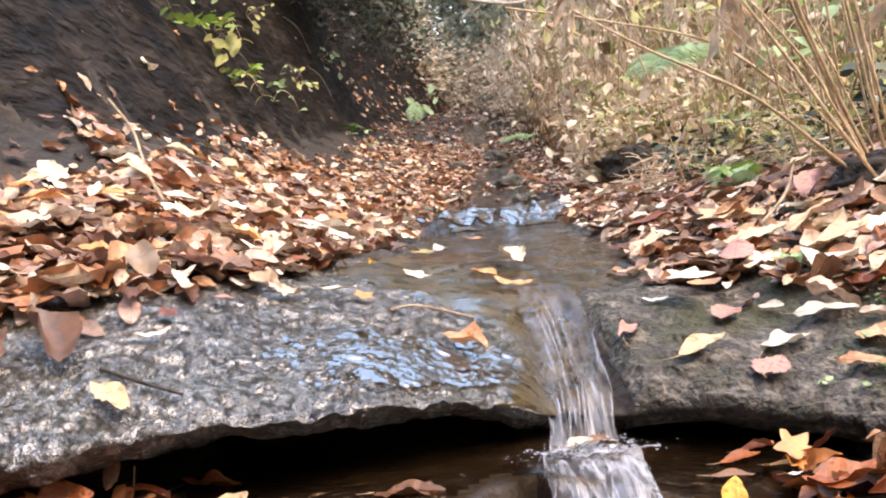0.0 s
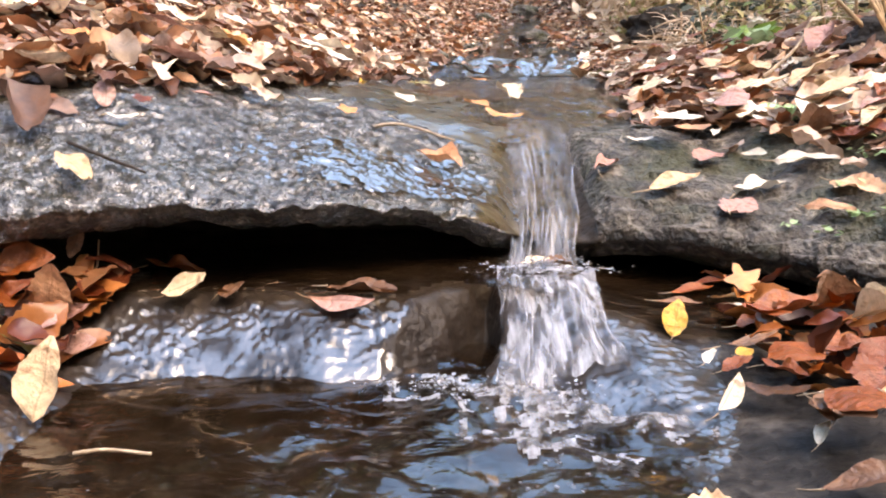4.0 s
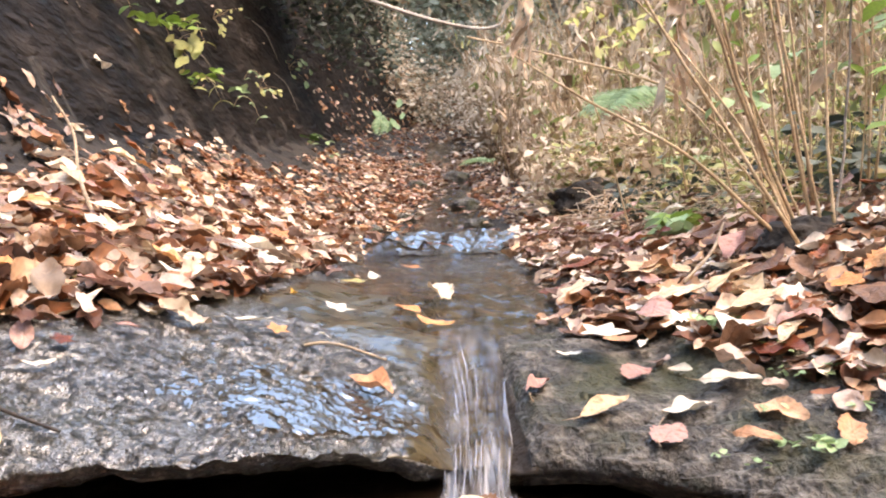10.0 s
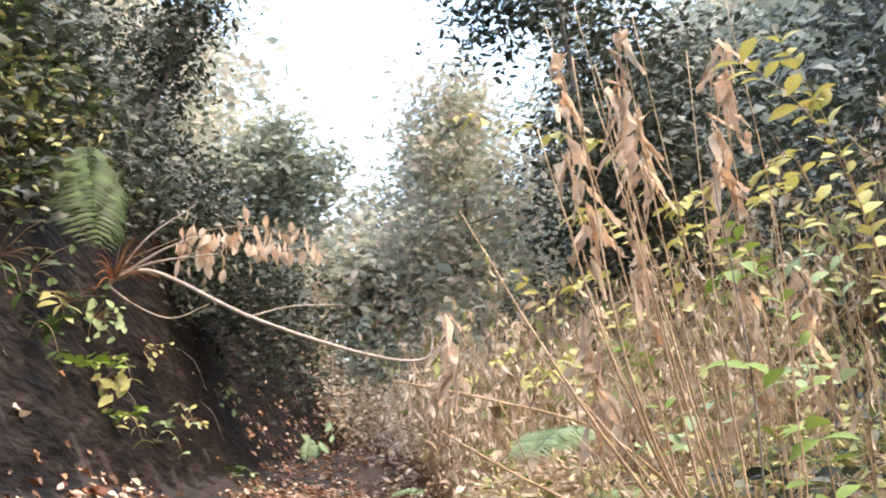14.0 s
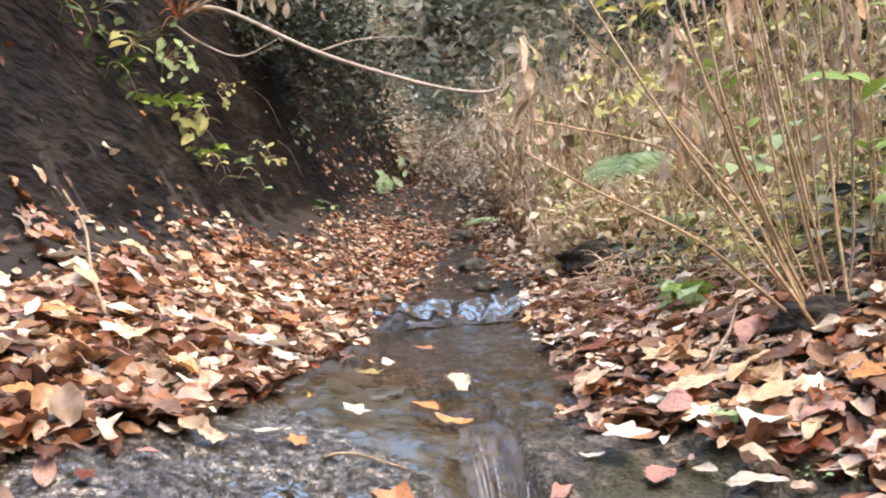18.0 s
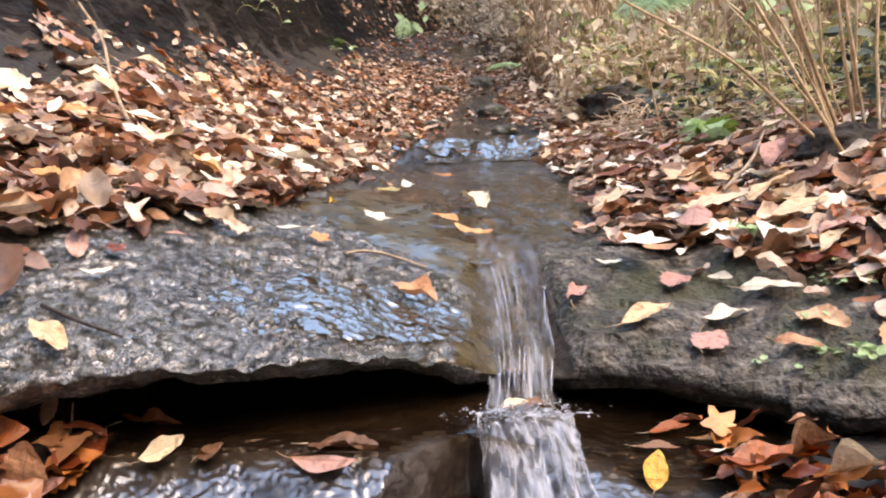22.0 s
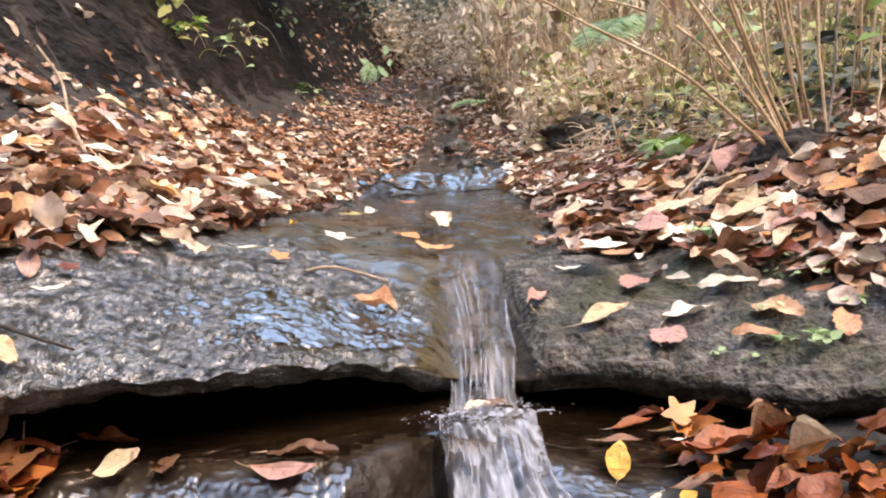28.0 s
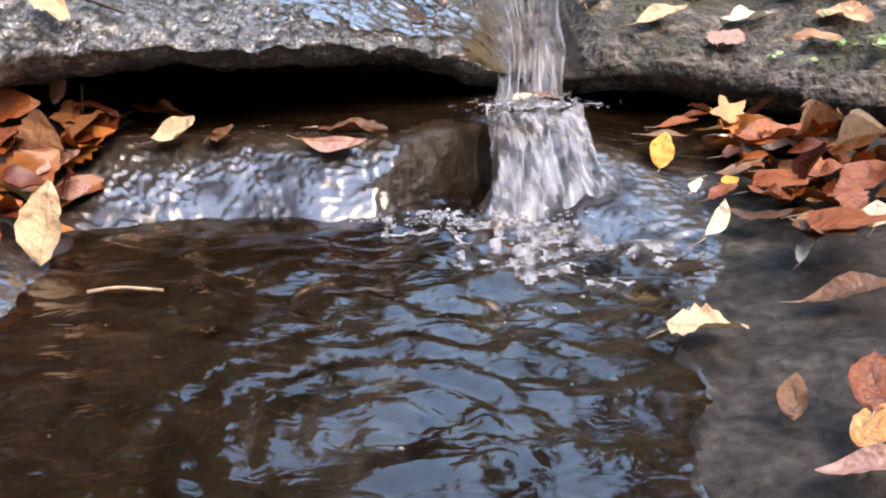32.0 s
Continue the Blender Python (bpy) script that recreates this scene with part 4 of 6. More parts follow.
def fallen_leaf(shape, colour, x, y, yaw, length, lift=0.006, tilt=0, on="shelf"):
    turns = LEAF_TURNS.get(shape, [LEAF_SHAPES[shape]])
    pick = int(abs(x) * 997 + y * 613) % len(turns)
    key = (shape, colour, pick)
    if key not in LEAF_MESH:
        v, f = turns[pick]
        LEAF_MESH[key] = mesh_from("fallen_leaf", v, f, M_LEAF[colour])
    fn = rock_or_ground if on == "shelf" else (lambda a, b: max(float(lower(a, b)), POOL + .002))
    where = {"shelf": "lying on the rock", "ledge": "lying by the lower pool"}[on]
    rnd = random.Random(int(x * 991 + y * 7919))
    ob = thing("fallen_leaf", LEAF_MESH[key], f"{LEAF_WORDS[colour]} {LEAF_FORM[shape]} leaf {where}", "leaf", "fallen leaves")
    if shape not in ("roll", "maple") and rnd.random() < 0.6:
        part("stalk", STALK[pick % 2], ob)
    ob.matrix_world = slope_matrix(x, y, lift + 0.004, yaw, (rnd.uniform(-9, 9), -tilt + rnd.uniform(-5, 5)), length, fn)


def unit(v):
    return v / np.linalg.norm(v, axis=-1, keepdims=True)


def frames(normal, yaw):
    """Turns (N,3,3) whose z is the normal and whose x is turned by yaw."""
    n = unit(normal)
    ref = np.stack([np.cos(yaw), np.sin(yaw), np.zeros_like(yaw)], -1)
    x = unit(ref - n * (ref * n).sum(-1, keepdims=True) + 1e-6)
    return np.stack([x, np.cross(n, x), n], -1)


def swarm(name, shapes, which, place, turn, size, mat):
    """One mesh of many small pieces."""
    vs, fs, o = [], [], 0
    for k, (v, f) in enumerate(shapes):
        sel = np.nonzero(which == k)[0]
        if not len(sel):
            continue
        p = np.einsum("nij,vj->nvi", turn[sel], v) * size[sel, None, None] + place[sel, None, :]
        vs.append(p.reshape(-1, 3))
        fs.append((f[None] + (np.arange(len(sel)) * len(v))[:, None, None]).reshape(-1, 4) + o)
        o += len(sel) * len(v)
    vs, fs = np.concatenate(vs), np.concatenate(fs)
    me = bpy.data.meshes.new(name)
    me.vertices.add(len(vs))
    me.vertices.foreach_set("co", vs.ravel())
    me.loops.add(len(fs) * 4)
    me.loops.foreach_set("vertex_index", fs.ravel().astype(np.int32))
    me.polygons.add(len(fs))
    me.polygons.foreach_set("loop_start", np.arange(0, len(fs) * 4, 4, dtype=np.int32))
    me.polygons.foreach_set("use_smooth", np.ones(len(fs), bool))
    me.update(calc_edges=True)
    me.materials.append(mat)
    return me


def ground_normals(x, y, fn=ground_z):
    e = 0.03
    z = fn(x, y)
    return z, np.stack([-(fn(x + e, y) - z) / e, -(fn(x, y + e) - z) / e, np.ones_like(z)], -1)


def crumple(shape, seed, amount):
    """A dried copy of a leaf: edges lifted, folded and twisted unevenly."""
    v, f = shape[0].copy(), shape[1]
    rnd = random.Random(seed)
    fold, twist = rnd.uniform(-1, 1), rnd.uniform(-.9, .9)
    v[:, 2] += amount * (fnoise(v[:, 0] * 3 + seed, v[:, 1] * 4 + 2 * seed, 3, seed) * .5 + fold * np.abs(v[:, 1]) * 1.2 + twist * v[:, 0] * v[:, 1] * 3)
    v[:, 1] *= 1 - amount * .5 * vnoise(v[:, 0] * 4 + seed, v[:, 0] * 0, seed)
    return v, f


LITTER_SHAPES = [crumple(LEAF_SHAPES[k], 30 + 7 * q, m) for q, (k, m) in enumerate((("cherry", .15), ("oak", .3), ("heart", .22), ("curly", .4), ("maple", .25), ("flat", .2), ("cherry", .4), ("oak", .55), ("heart", .5), ("curly", .2)))]


for key in LEAF_TURNS:
    LEAF_TURNS[key] = [crumple(s, 50 + 3 * q + len(key), .10 + .09 * q) for q, s in enumerate(LEAF_TURNS[key])]


def litter(name, count, region, size, label, seed, lift=0.035, tilt=0.30, fn=ground_z, mat=None):
    rng = np.random.default_rng(seed)
    x0, x1, y0, y1, keep = region
    x, y = rng.uniform(x0, x1, count), rng.uniform(y0, y1, count)
    ok = keep(x, y, rng.random(count))
    x, y = x[ok], y[ok]
    z, n = ground_normals(x, y, fn)
    n = unit(n) + rng.normal(0, tilt, (len(x), 3)) * np.array([1, 1, 0.2])
    n[:, 2] = np.abs(n[:, 2]) + 0.15
    place = np.stack([x, y, z + 0.006 + lift * rng.random(len(x)) ** 1.5], -1)
    me = swarm(name, LITTER_SHAPES, rng.choice(10, len(x), p=[.14, .10, .10, .09, .07, .10, .13, .10, .10, .07]), place, frames(n, rng.uniform(0, 6.28, len(x))), size[0] + (size[1] - size[0]) * rng.random(len(x)) ** 1.5, mat or M_LITTER)
    return thing(name, me, label, "leaves", kind="stuff")


def stream_gap(x, y):
    return x - np.interp(y, YS, XC)


def west_bank(x, y, r):
    d, wall = stream_gap(x, y), np.interp(y, YS, XF) - x
    front = np.interp(x, [-1.2, -.6, -.53, -.48, -.39, -.30, -.24, -.2, .1], [1.0, 1.18, 1.25, 1.32, 1.43, 1.62, 1.83, 2.3, 2.6])
    margin = np.interp(y, [1.2, 2, 3, 4, 6.4, 8, 12], [.36, .40, .43, .40, .22, .10, .08])
    bare = np.interp(y, [1.6, 2, 3.4, 4.2], [.0, .05, .04, .0])
    thin = 0.002 + 0.998 * smooth(0.02, -0.40, wall + bare + .20 * smooth(3.6, 5.0, y) + .26 * fnoise(x * 4, y * 4, 3, 121))
    return (y > front - .26 * np.clip((r * 7.3) % 1, 0, 1) ** 5) & (d < -margin + .2 * np.clip((r * 5.1) % 1, 0, 1) ** 5) & (r < thin)


def east_bank(x, y, r):
    d = stream_gap(x, y)
    front = np.interp(x, [.3, .36, .46, .52, .55, .61, .68, 1.2], [1.74, 1.54, 1.48, 1.46, 1.36, 1.26, 1.14, 0.78])
    return (y > front - .16 * ((r * 7.3) % 1) ** 5) & (d > np.interp(y, [1.5, 2, 3, 4, 4.4, 6, 8, 12], [.20, .27, .33, .36, .42, .20, .10, .08]) - 0.1 * (r - .5))


def bank_top(x, y):
    """The ground, or the slabs where they lie over it."""
    over = (y > np.interp(x, EDGE_X, EDGE_Y) + .03) & (np.abs(x) < 1.09) & (y < 3.2)
    return np.where(over, np.maximum(rock_top(x, y), ground_z(x, y)), ground_z(x, y))


M_WETLITTER = material("wet_fallen_leaves", [(0.0, (0.035, 0.010, 0.006)), (0.25, (0.13, 0.026, 0.008)), (0.5, (0.30, 0.072, 0.014)), (0.7, (0.46, 0.15, 0.035)), (0.82, (0.15, 0.055, 0.028)), (1.0, (0.52, 0.24, 0.10))], 14, (0.3, 0.55), 0.3, 120, by="island", vary=0.4, bump_dist=0.004, coat=0.1, spec=0.35)
litter("leaf_litter", 9500, (-1.6, .2, .9, 4.2, west_bank), (.04, .125), "deep drift of brown and cream autumn leaves on the bank", 101, fn=bank_top)
litter("leaf_litter", 12500, (.3, 2.6, .75, 4.4, east_bank), (.035, .095), "brown and cream autumn leaves covering the level bank", 102, lift=.028, tilt=.26, fn=bank_top)
litter("leaf_litter", 9000, (-1.6, 1.6, 4.2, 9, lambda x, y, r: west_bank(x, y, r)), (.05, .09), "autumn leaves along the foot of the mudstone bank", 103)
litter("leaf_litter", 7000, (.4, 3.2, 4.4, 10, lambda x, y, r: east_bank(x, y, r) & (r < 1 - .25 * (x - .4))), (.05, .09), "autumn leaves under the dry thicket", 104)
litter("leaf_litter", 4000, (-1, 3.5, 9, 18, lambda x, y, r: (np.abs(stream_gap(x, y)) > .2) | (y > 11.4)), (.06, .11), "autumn leaves along the upper stream", 105)
litter("leaf_litter", 1100, (-1.0, 1.4, 2.0, 10, lambda x, y, r: (np.abs(stream_gap(x, y)) < .32) & (r < .25 + .75 * smooth(3.9, 6.5, y))), (.04, .08), "loose leaves caught in the stream's shallows", 106, lift=0.03, tilt=0.2, fn=lambda x, y: ground_z(x, y) + 0.03)
litter("leaf_litter", 900, (.72, 1.6, .1, 1.05, lambda x, y, r: (x > .80 + .1 * r) & (r < smooth(1.6, 1.0, x) * smooth(.05, .8, y + .25 * fnoise(x * 4, y * 4, 3, 114)))), (.04, .10), "brown leaves on the soil beside the lower pool", 112, mat=M_WETLITTER)
litter("leaf_litter", 900, (-1.6, -.72, .1, 1.15, lambda x, y, r: (x < -.76 - .1 * r) & (r < smooth(-1.6, -1.1, x) * smooth(.05, .8, y + .25 * fnoise(x * 4, y * 4, 3, 115)))), (.04, .10), "brown leaves on the bank beside the lower pool", 113)
litter("wet_leaves", 430, (.30, 1.0, .66, 1.16, lambda x, y, r: (y < np.interp(x, EDGE_X, EDGE_Y) - .05) & (x > .32 + .2 * np.clip(.8 - y, 0, 1) * 2 + .03 * r) & (y > .66 + .15 * r)), (.035, .07),
       "heap of wet rust-red leaves beside the pool", 107, lift=0.05, tilt=0.7, fn=lower, mat=M_WETLITTER)
litter("wet_leaves", 170, (-.85, -.38, .62, .98, lambda x, y, r: x < -.43 + .2 * (y - .8)), (.05, .09), "wet red-brown leaves at the pool's edge", 108, lift=0.04, tilt=0.5, fn=lower, mat=M_WETLITTER)

litter("wet_leaves", 1500, (-1.7, -.5, 1.5, 5.5, lambda x, y, r: (np.interp(y, YS, XF) - x > -.5) & (np.interp(y, YS, XF) - x < .06) & (r < 1 - smooth(-.3, .1, np.interp(y, YS, XF) - x) * .75)), (.04, .09), "brown and cream leaves scattered on the damp soil at the bank's foot", 111, lift=.02, tilt=.3)
fallen_leaf("flat", "cream", -0.438, 0.963, -40, 0.072)
fallen_leaf("heart", "pink", -0.478, 1.185, 105, 0.054, lift=0.012, tilt=35)
fallen_leaf("maple", "rust", -0.426, 1.179, 61, 0.042, lift=0.010)
fallen_leaf("cherry", "white", -0.430, 1.110, 34, 0.044)
fallen_leaf("long", "white", -0.222, 1.499, 0, 0.084, lift=0.010)
fallen_leaf("maple", "orange", -0.168, 1.466, 53, 0.052, lift=0.008)
fallen_leaf("maple", "white", -0.072, 1.671, 68, 0.073, lift=0.008)
fallen_leaf("cherry", "white", -0.088, 1.492, -30, 0.027)
fallen_leaf("cherry", "yellow", -0.158, 1.686, 91, 0.045, lift=0.008)
fallen_leaf("maple", "olive", -0.046, 2.076, 85, 0.086, lift=0.008)
fallen_leaf("cherry", "rust", -0.171, 1.980, 86, 0.058)
fallen_leaf("curly", "salmon", -0.007, 1.280, -42, 0.095, lift=0.012)
fallen_leaf("oak", "orange", 0.069, 1.729, -36, 0.066)
fallen_leaf("cherry", "orange", 0.122, 1.658, -36, 0.090)
fallen_leaf("oak", "cream", 0.148, 1.906, -85, 0.103, lift=0.008)
fallen_leaf("maple", "orange", 0.118, 2.613, -78, 0.099)
fallen_leaf("cherry", "white", -0.001, 2.324, -76, 0.088)
fallen_leaf("cherry", "white", -0.365, 1.601, 14, 0.078, lift=0.012)
fallen_leaf("maple", "white", -0.370, 1.393, 72, 0.042, lift=0.008)
fallen_leaf("cherry", "white", -0.560, 1.248, 23, 0.047, lift=0.014)
fallen_leaf("oak", "cream", -0.596, 1.310, 32, 0.088, lift=0.020)
fallen_leaf("heart", "brown", -0.636, 1.431, 108, 0.073, lift=0.020, tilt=60)
fallen_leaf("cherry", "pink", -0.371, 1.289, 20, 0.037)
fallen_leaf("cherry", "brown", -0.487, 1.269, 7, 0.068, lift=0.010)
fallen_leaf("heart", "olive", -0.504, 1.505, -51, 0.080, lift=0.020)
fallen_leaf("oak", "cream", -0.547, 1.889, 73, 0.151, lift=0.030)
fallen_leaf("cherry", "cream", 0.338, 1.193, 29, 0.098, lift=0.006)
fallen_leaf("oak", "pink", 0.409, 1.119, 45, 0.078, lift=0.006)
fallen_leaf("cherry", "white", 0.464, 1.196, 19, 0.092, lift=0.008)
fallen_leaf("cherry", "white", 0.542, 1.224, -29, 0.092, lift=0.010)
fallen_leaf("cherry", "white", 0.499, 1.317, -56, 0.050, lift=0.006)
fallen_leaf("oak", "pink", 0.429, 1.319, 46, 0.078, lift=0.006)
fallen_leaf("maple", "white", 0.385, 1.391, -20, 0.105, lift=0.046, tilt=8)
fallen_leaf("cherry", "cream", 0.510, 1.536, -94, 0.070, lift=0.020)
fallen_leaf("oak", "salmon", 0.566, 1.113, -54, 0.080, lift=0.008)
fallen_leaf("cherry", "salmon", 0.517, 1.081, -52, 0.072, lift=0.006)
fallen_leaf("cherry", "pink", 0.259, 1.288, 57, 0.084, lift=0.006)
fallen_leaf("cherry", "white", 0.333, 1.399, -9, 0.045, lift=0.006)
fallen_leaf("roll", "brown", 0.588, 1.297, 15, 0.085, lift=0.012)
fallen_leaf("oak", "cream", 0.615, 1.699, -15, 0.092, lift=0.030)
fallen_leaf("cherry", "cream", 0.709, 1.616, -44, 0.080, lift=0.030)
fallen_leaf("heart", "cream", 0.699, 1.525, -87, 0.131, lift=0.025)
fallen_leaf("heart", "rust", 0.635, 1.251, -56, 0.099, lift=0.020)
fallen_leaf("cherry", "orange", 0.665, 1.293, -15, 0.067, lift=0.030)
fallen_leaf("maple", "rust", 0.525, 2.070, -89, 0.140, lift=0.020)
fallen_leaf("cherry", "olive", 0.471, 2.435, -72, 0.122, lift=0.008)
fallen_leaf("heart", "rust", 0.415, 1.912, -9, 0.068, lift=0.010)
fallen_leaf("cherry", "pink", 0.564, 1.656, -95, 0.102, lift=0.030)
fallen_leaf("oak", "cream", 0.663, 1.425, -2, 0.099, lift=0.030)
fallen_leaf("oak", "salmon", 0.631, 1.046, 66, 0.072, lift=0.008)
fallen_leaf("curly", "cream", -0.320, 0.975, 25, 0.058, lift=0.016, tilt=14, on="ledge")
fallen_leaf("heart", "brown", -0.264, 0.976, 10, 0.036, lift=0.012, tilt=20, on="ledge")
fallen_leaf("cherry", "rust", -0.363, 1.080, 4, 0.080, lift=0.004, tilt=0, on="ledge")
fallen_leaf("oak", "brown", -0.104, 0.977, -4, 0.088, lift=0.004, tilt=0, on="ledge")
fallen_leaf("long", "pink", -0.125, 0.955, -12, 0.085, lift=0.003, tilt=0, on="ledge")
fallen_leaf("heart", "yellow", 0.268, 0.912, 75, 0.052, lift=0.012, tilt=40, on="ledge")
fallen_leaf("long", "cream", 0.273, 0.741, 55, 0.062, lift=0.014, tilt=15, on="ledge")
fallen_leaf("oak", "salmon", -0.452, 0.905, 82, 0.085, lift=0.050, tilt=66, on="ledge")
fallen_leaf("cherry", "brown", -0.454, 0.986, 85, 0.050, lift=0.050, tilt=65, on="ledge")
fallen_leaf("heart", "cream", -0.407, 0.778, 80, 0.088, lift=0.035, tilt=58, on="ledge")
fallen_leaf("heart", "rust", -0.492, 0.926, 20, 0.075, lift=0.050, tilt=25, on="ledge")
fallen_leaf("heart", "pink", -0.469, 0.890, -20, 0.075, lift=0.035, tilt=20, on="ledge")
fallen_leaf("cherry", "pink", -0.442, 0.906, 30, 0.070, lift=0.020, tilt=15, on="ledge")
fallen_leaf("heart", "pink", -0.416, 0.884, 10, 0.040, lift=0.020, tilt=20, on="ledge")
fallen_leaf("cherry", "olive", -0.465, 0.848, 0, 0.070, lift=0.020, tilt=0, on="ledge")
fallen_leaf("cherry", "rust", -0.493, 0.901, 50, 0.060, lift=0.040, tilt=30, on="ledge")
fallen_leaf("heart", "cream", 0.121, 1.066, 10, 0.040, lift=0.014, tilt=6, on="ledge")
fallen_leaf("oak", "brown", 0.152, 1.064, -15, 0.045, lift=0.010, tilt=4, on="ledge")
fallen_leaf("cherry", "rust", 0.327, 1.048, 5, 0.058, lift=0.012, tilt=5, on="ledge")
fallen_leaf("cherry", "rust", 0.353, 1.065, -10, 0.047, lift=0.020, tilt=15, on="ledge")
fallen_leaf("oak", "orange", 0.352, 0.995, -60, 0.043, lift=0.020, tilt=20, on="ledge")
fallen_leaf("long", "white", 0.352, 0.948, 20, 0.031, lift=0.025, tilt=0, on="ledge")
fallen_leaf("cherry", "brown", 0.291, 0.982, -8, 0.056, lift=0.012, tilt=0, on="ledge")
fallen_leaf("curly", "rust", 0.378, 0.880, 8, 0.085, lift=0.040, tilt=15, on="ledge")
fallen_leaf("cherry", "rust", 0.359, 0.901, 20, 0.060, lift=0.020, tilt=10, on="ledge")
fallen_leaf("long", "brown", 0.325, 0.831, 14, 0.072, lift=0.024, tilt=10, on="ledge")
fallen_leaf("heart", "yellow", 0.311, 0.806, 30, 0.025, lift=0.024, tilt=0, on="ledge")
fallen_leaf("cherry", "white", 0.280, 0.821, 60, 0.045, lift=0.012, tilt=0, on="ledge")
fallen_leaf("heart", "rust", 0.297, 0.787, 20, 0.038, lift=0.020, tilt=10, on="ledge")
fallen_leaf("heart", "rust", 0.354, 0.777, -75, 0.075, lift=0.035, tilt=15, on="ledge")
fallen_leaf("cherry", "rust", 0.323, 0.734, -60, 0.051, lift=0.040, tilt=10, on="ledge")
fallen_leaf("cherry", "brown", 0.317, 0.734, -40, 0.064, lift=0.022, tilt=8, on="ledge")
fallen_leaf("oak", "rust", 0.369, 0.669, 80, 0.047, lift=0.050, tilt=20, on="ledge")
fallen_leaf("heart", "brown", 0.331, 0.634, -70, 0.072, lift=0.035, tilt=12, on="ledge")
fallen_leaf("heart", "rust", 0.346, 0.627, -60, 0.076, lift=0.045, tilt=10, on="ledge")
fallen_leaf("cherry", "white", 0.321, 0.641, 50, 0.034, lift=0.012, tilt=10, on="ledge")
fallen_leaf("roll", "brown", 0.448, 0.895, -6, 0.060, lift=0.040, tilt=10, on="ledge")
fallen_leaf("roll", "cream", 0.453, 0.814, -40, 0.060, lift=0.050, tilt=20, on="ledge")
fallen_leaf("heart", "rust", 0.398, 0.816, 40, 0.051, lift=0.030, tilt=20, on="ledge")
fallen_leaf("cherry", "rust", 0.416, 0.791, -10, 0.060, lift=0.030, tilt=15, on="ledge")
fallen_leaf("heart", "rust", 0.413, 0.724, 30, 0.068, lift=0.045, tilt=10, on="ledge")
fallen_leaf("cherry", "rust", 0.421, 0.878, 30, 0.043, lift=0.030, tilt=15, on="ledge")
fallen_leaf("oak", "cream", 0.198, 0.538, -20, 0.062, lift=0.010, tilt=4, on="ledge")
fallen_leaf("heart", "brown", 0.216, 0.422, 60, 0.034, lift=0.018, tilt=35, on="ledge")
fallen_leaf("cherry", "brown", 0.318, 0.553, -10, 0.072, lift=0.012, tilt=6, on="ledge")
fallen_leaf("heart", "rust", 0.256, 0.403, 60, 0.050, lift=0.030, tilt=20, on="ledge")
fallen_leaf("heart", "orange", 0.244, 0.374, 30, 0.040, lift=0.020, tilt=25, on="ledge")
fallen_leaf("cherry", "pink", 0.225, 0.340, -30, 0.062, lift=0.014, tilt=10, on="ledge")
fallen_leaf("heart", "cream", 0.378, 0.639, 60, 0.043, lift=0.040, tilt=15, on="ledge")
fallen_leaf("heart", "brown", 0.333, 0.656, 70, 0.051, lift=0.030, tilt=10, on="ledge")
fallen_leaf("cherry", "white", 0.322, 0.650, 60, 0.025, lift=0.012, tilt=10, on="ledge")
fallen_leaf("curly", "pink", 0.730, 1.611, 40, 0.110, lift=0.055, tilt=12)
fallen_leaf("curly", "brown", 0.763, 1.542, 10, 0.085, lift=0.050, tilt=15)
fallen_leaf("curly", "brown", 0.772, 1.853, -30, 0.090, lift=0.050, tilt=10)
fallen_leaf("heart", "cream", 0.887, 1.315, 70, 0.100, lift=0.060, tilt=20)
fallen_leaf("oak", "orange", 0.873, 1.350, 10, 0.090, lift=0.050, tilt=5)
fallen_leaf("heart", "cream", 0.665, 1.392, 0, 0.100, lift=0.050, tilt=5)
fallen_leaf("oak", "cream", 0.568, 1.538, -20, 0.130, lift=0.050, tilt=5)
fallen_leaf("cherry", "cream", 0.681, 1.540, 10, 0.110, lift=0.050, tilt=5)
fallen_leaf("heart", "pink", 0.517, 1.491, 60, 0.090, lift=0.050, tilt=5)
fallen_leaf("curly", "brown", 0.777, 1.449, 80, 0.085, lift=0.050, tilt=15)


# single leaves loose on the nearer banks
rnd = random.Random(77)
placed = 0
while placed < 170:
    lx0, ly0 = rnd.uniform(-1.0, 1.25), rnd.uniform(1.25, 3.4)
    r = rnd.random()
    arr = (np.array(lx0), np.array(ly0), np.array(r * 0.3))
    if not (bool(west_bank(*arr)) or bool(east_bank(*arr))):
        continue
    fallen_leaf(rnd.choice(("cherry", "oak", "heart", "curly", "maple", "cherry")), rnd.choice(("cream", "brown", "white", "orange", "brown", "rust", "pink", "pink")), lx0, ly0,
                rnd.uniform(0, 360), rnd.uniform(.06, .11), lift=rnd.uniform(.03, .045), tilt=rnd.uniform(0, 12))
    placed += 1


# ---- twigs and branches ----
def twig(points, r0, r1, mat, label, name="twig", category="twig"):
    line = bend(points, 8)
    rad = [r0 + (r1 - r0) * i / (len(line) - 1) for i in range(len(line))]
    v, f = tube(line, rad, 6)
    o = line[0]
    ob = thing(name, mesh_from(name, [p - o for p in v], f, mat), label, category)
    ob.matrix_world = Matrix.Translation(o)
    return ob


def on_bank(x, y, up=0.03):
    return (x, y, float(ground_z(x, y)) + up)


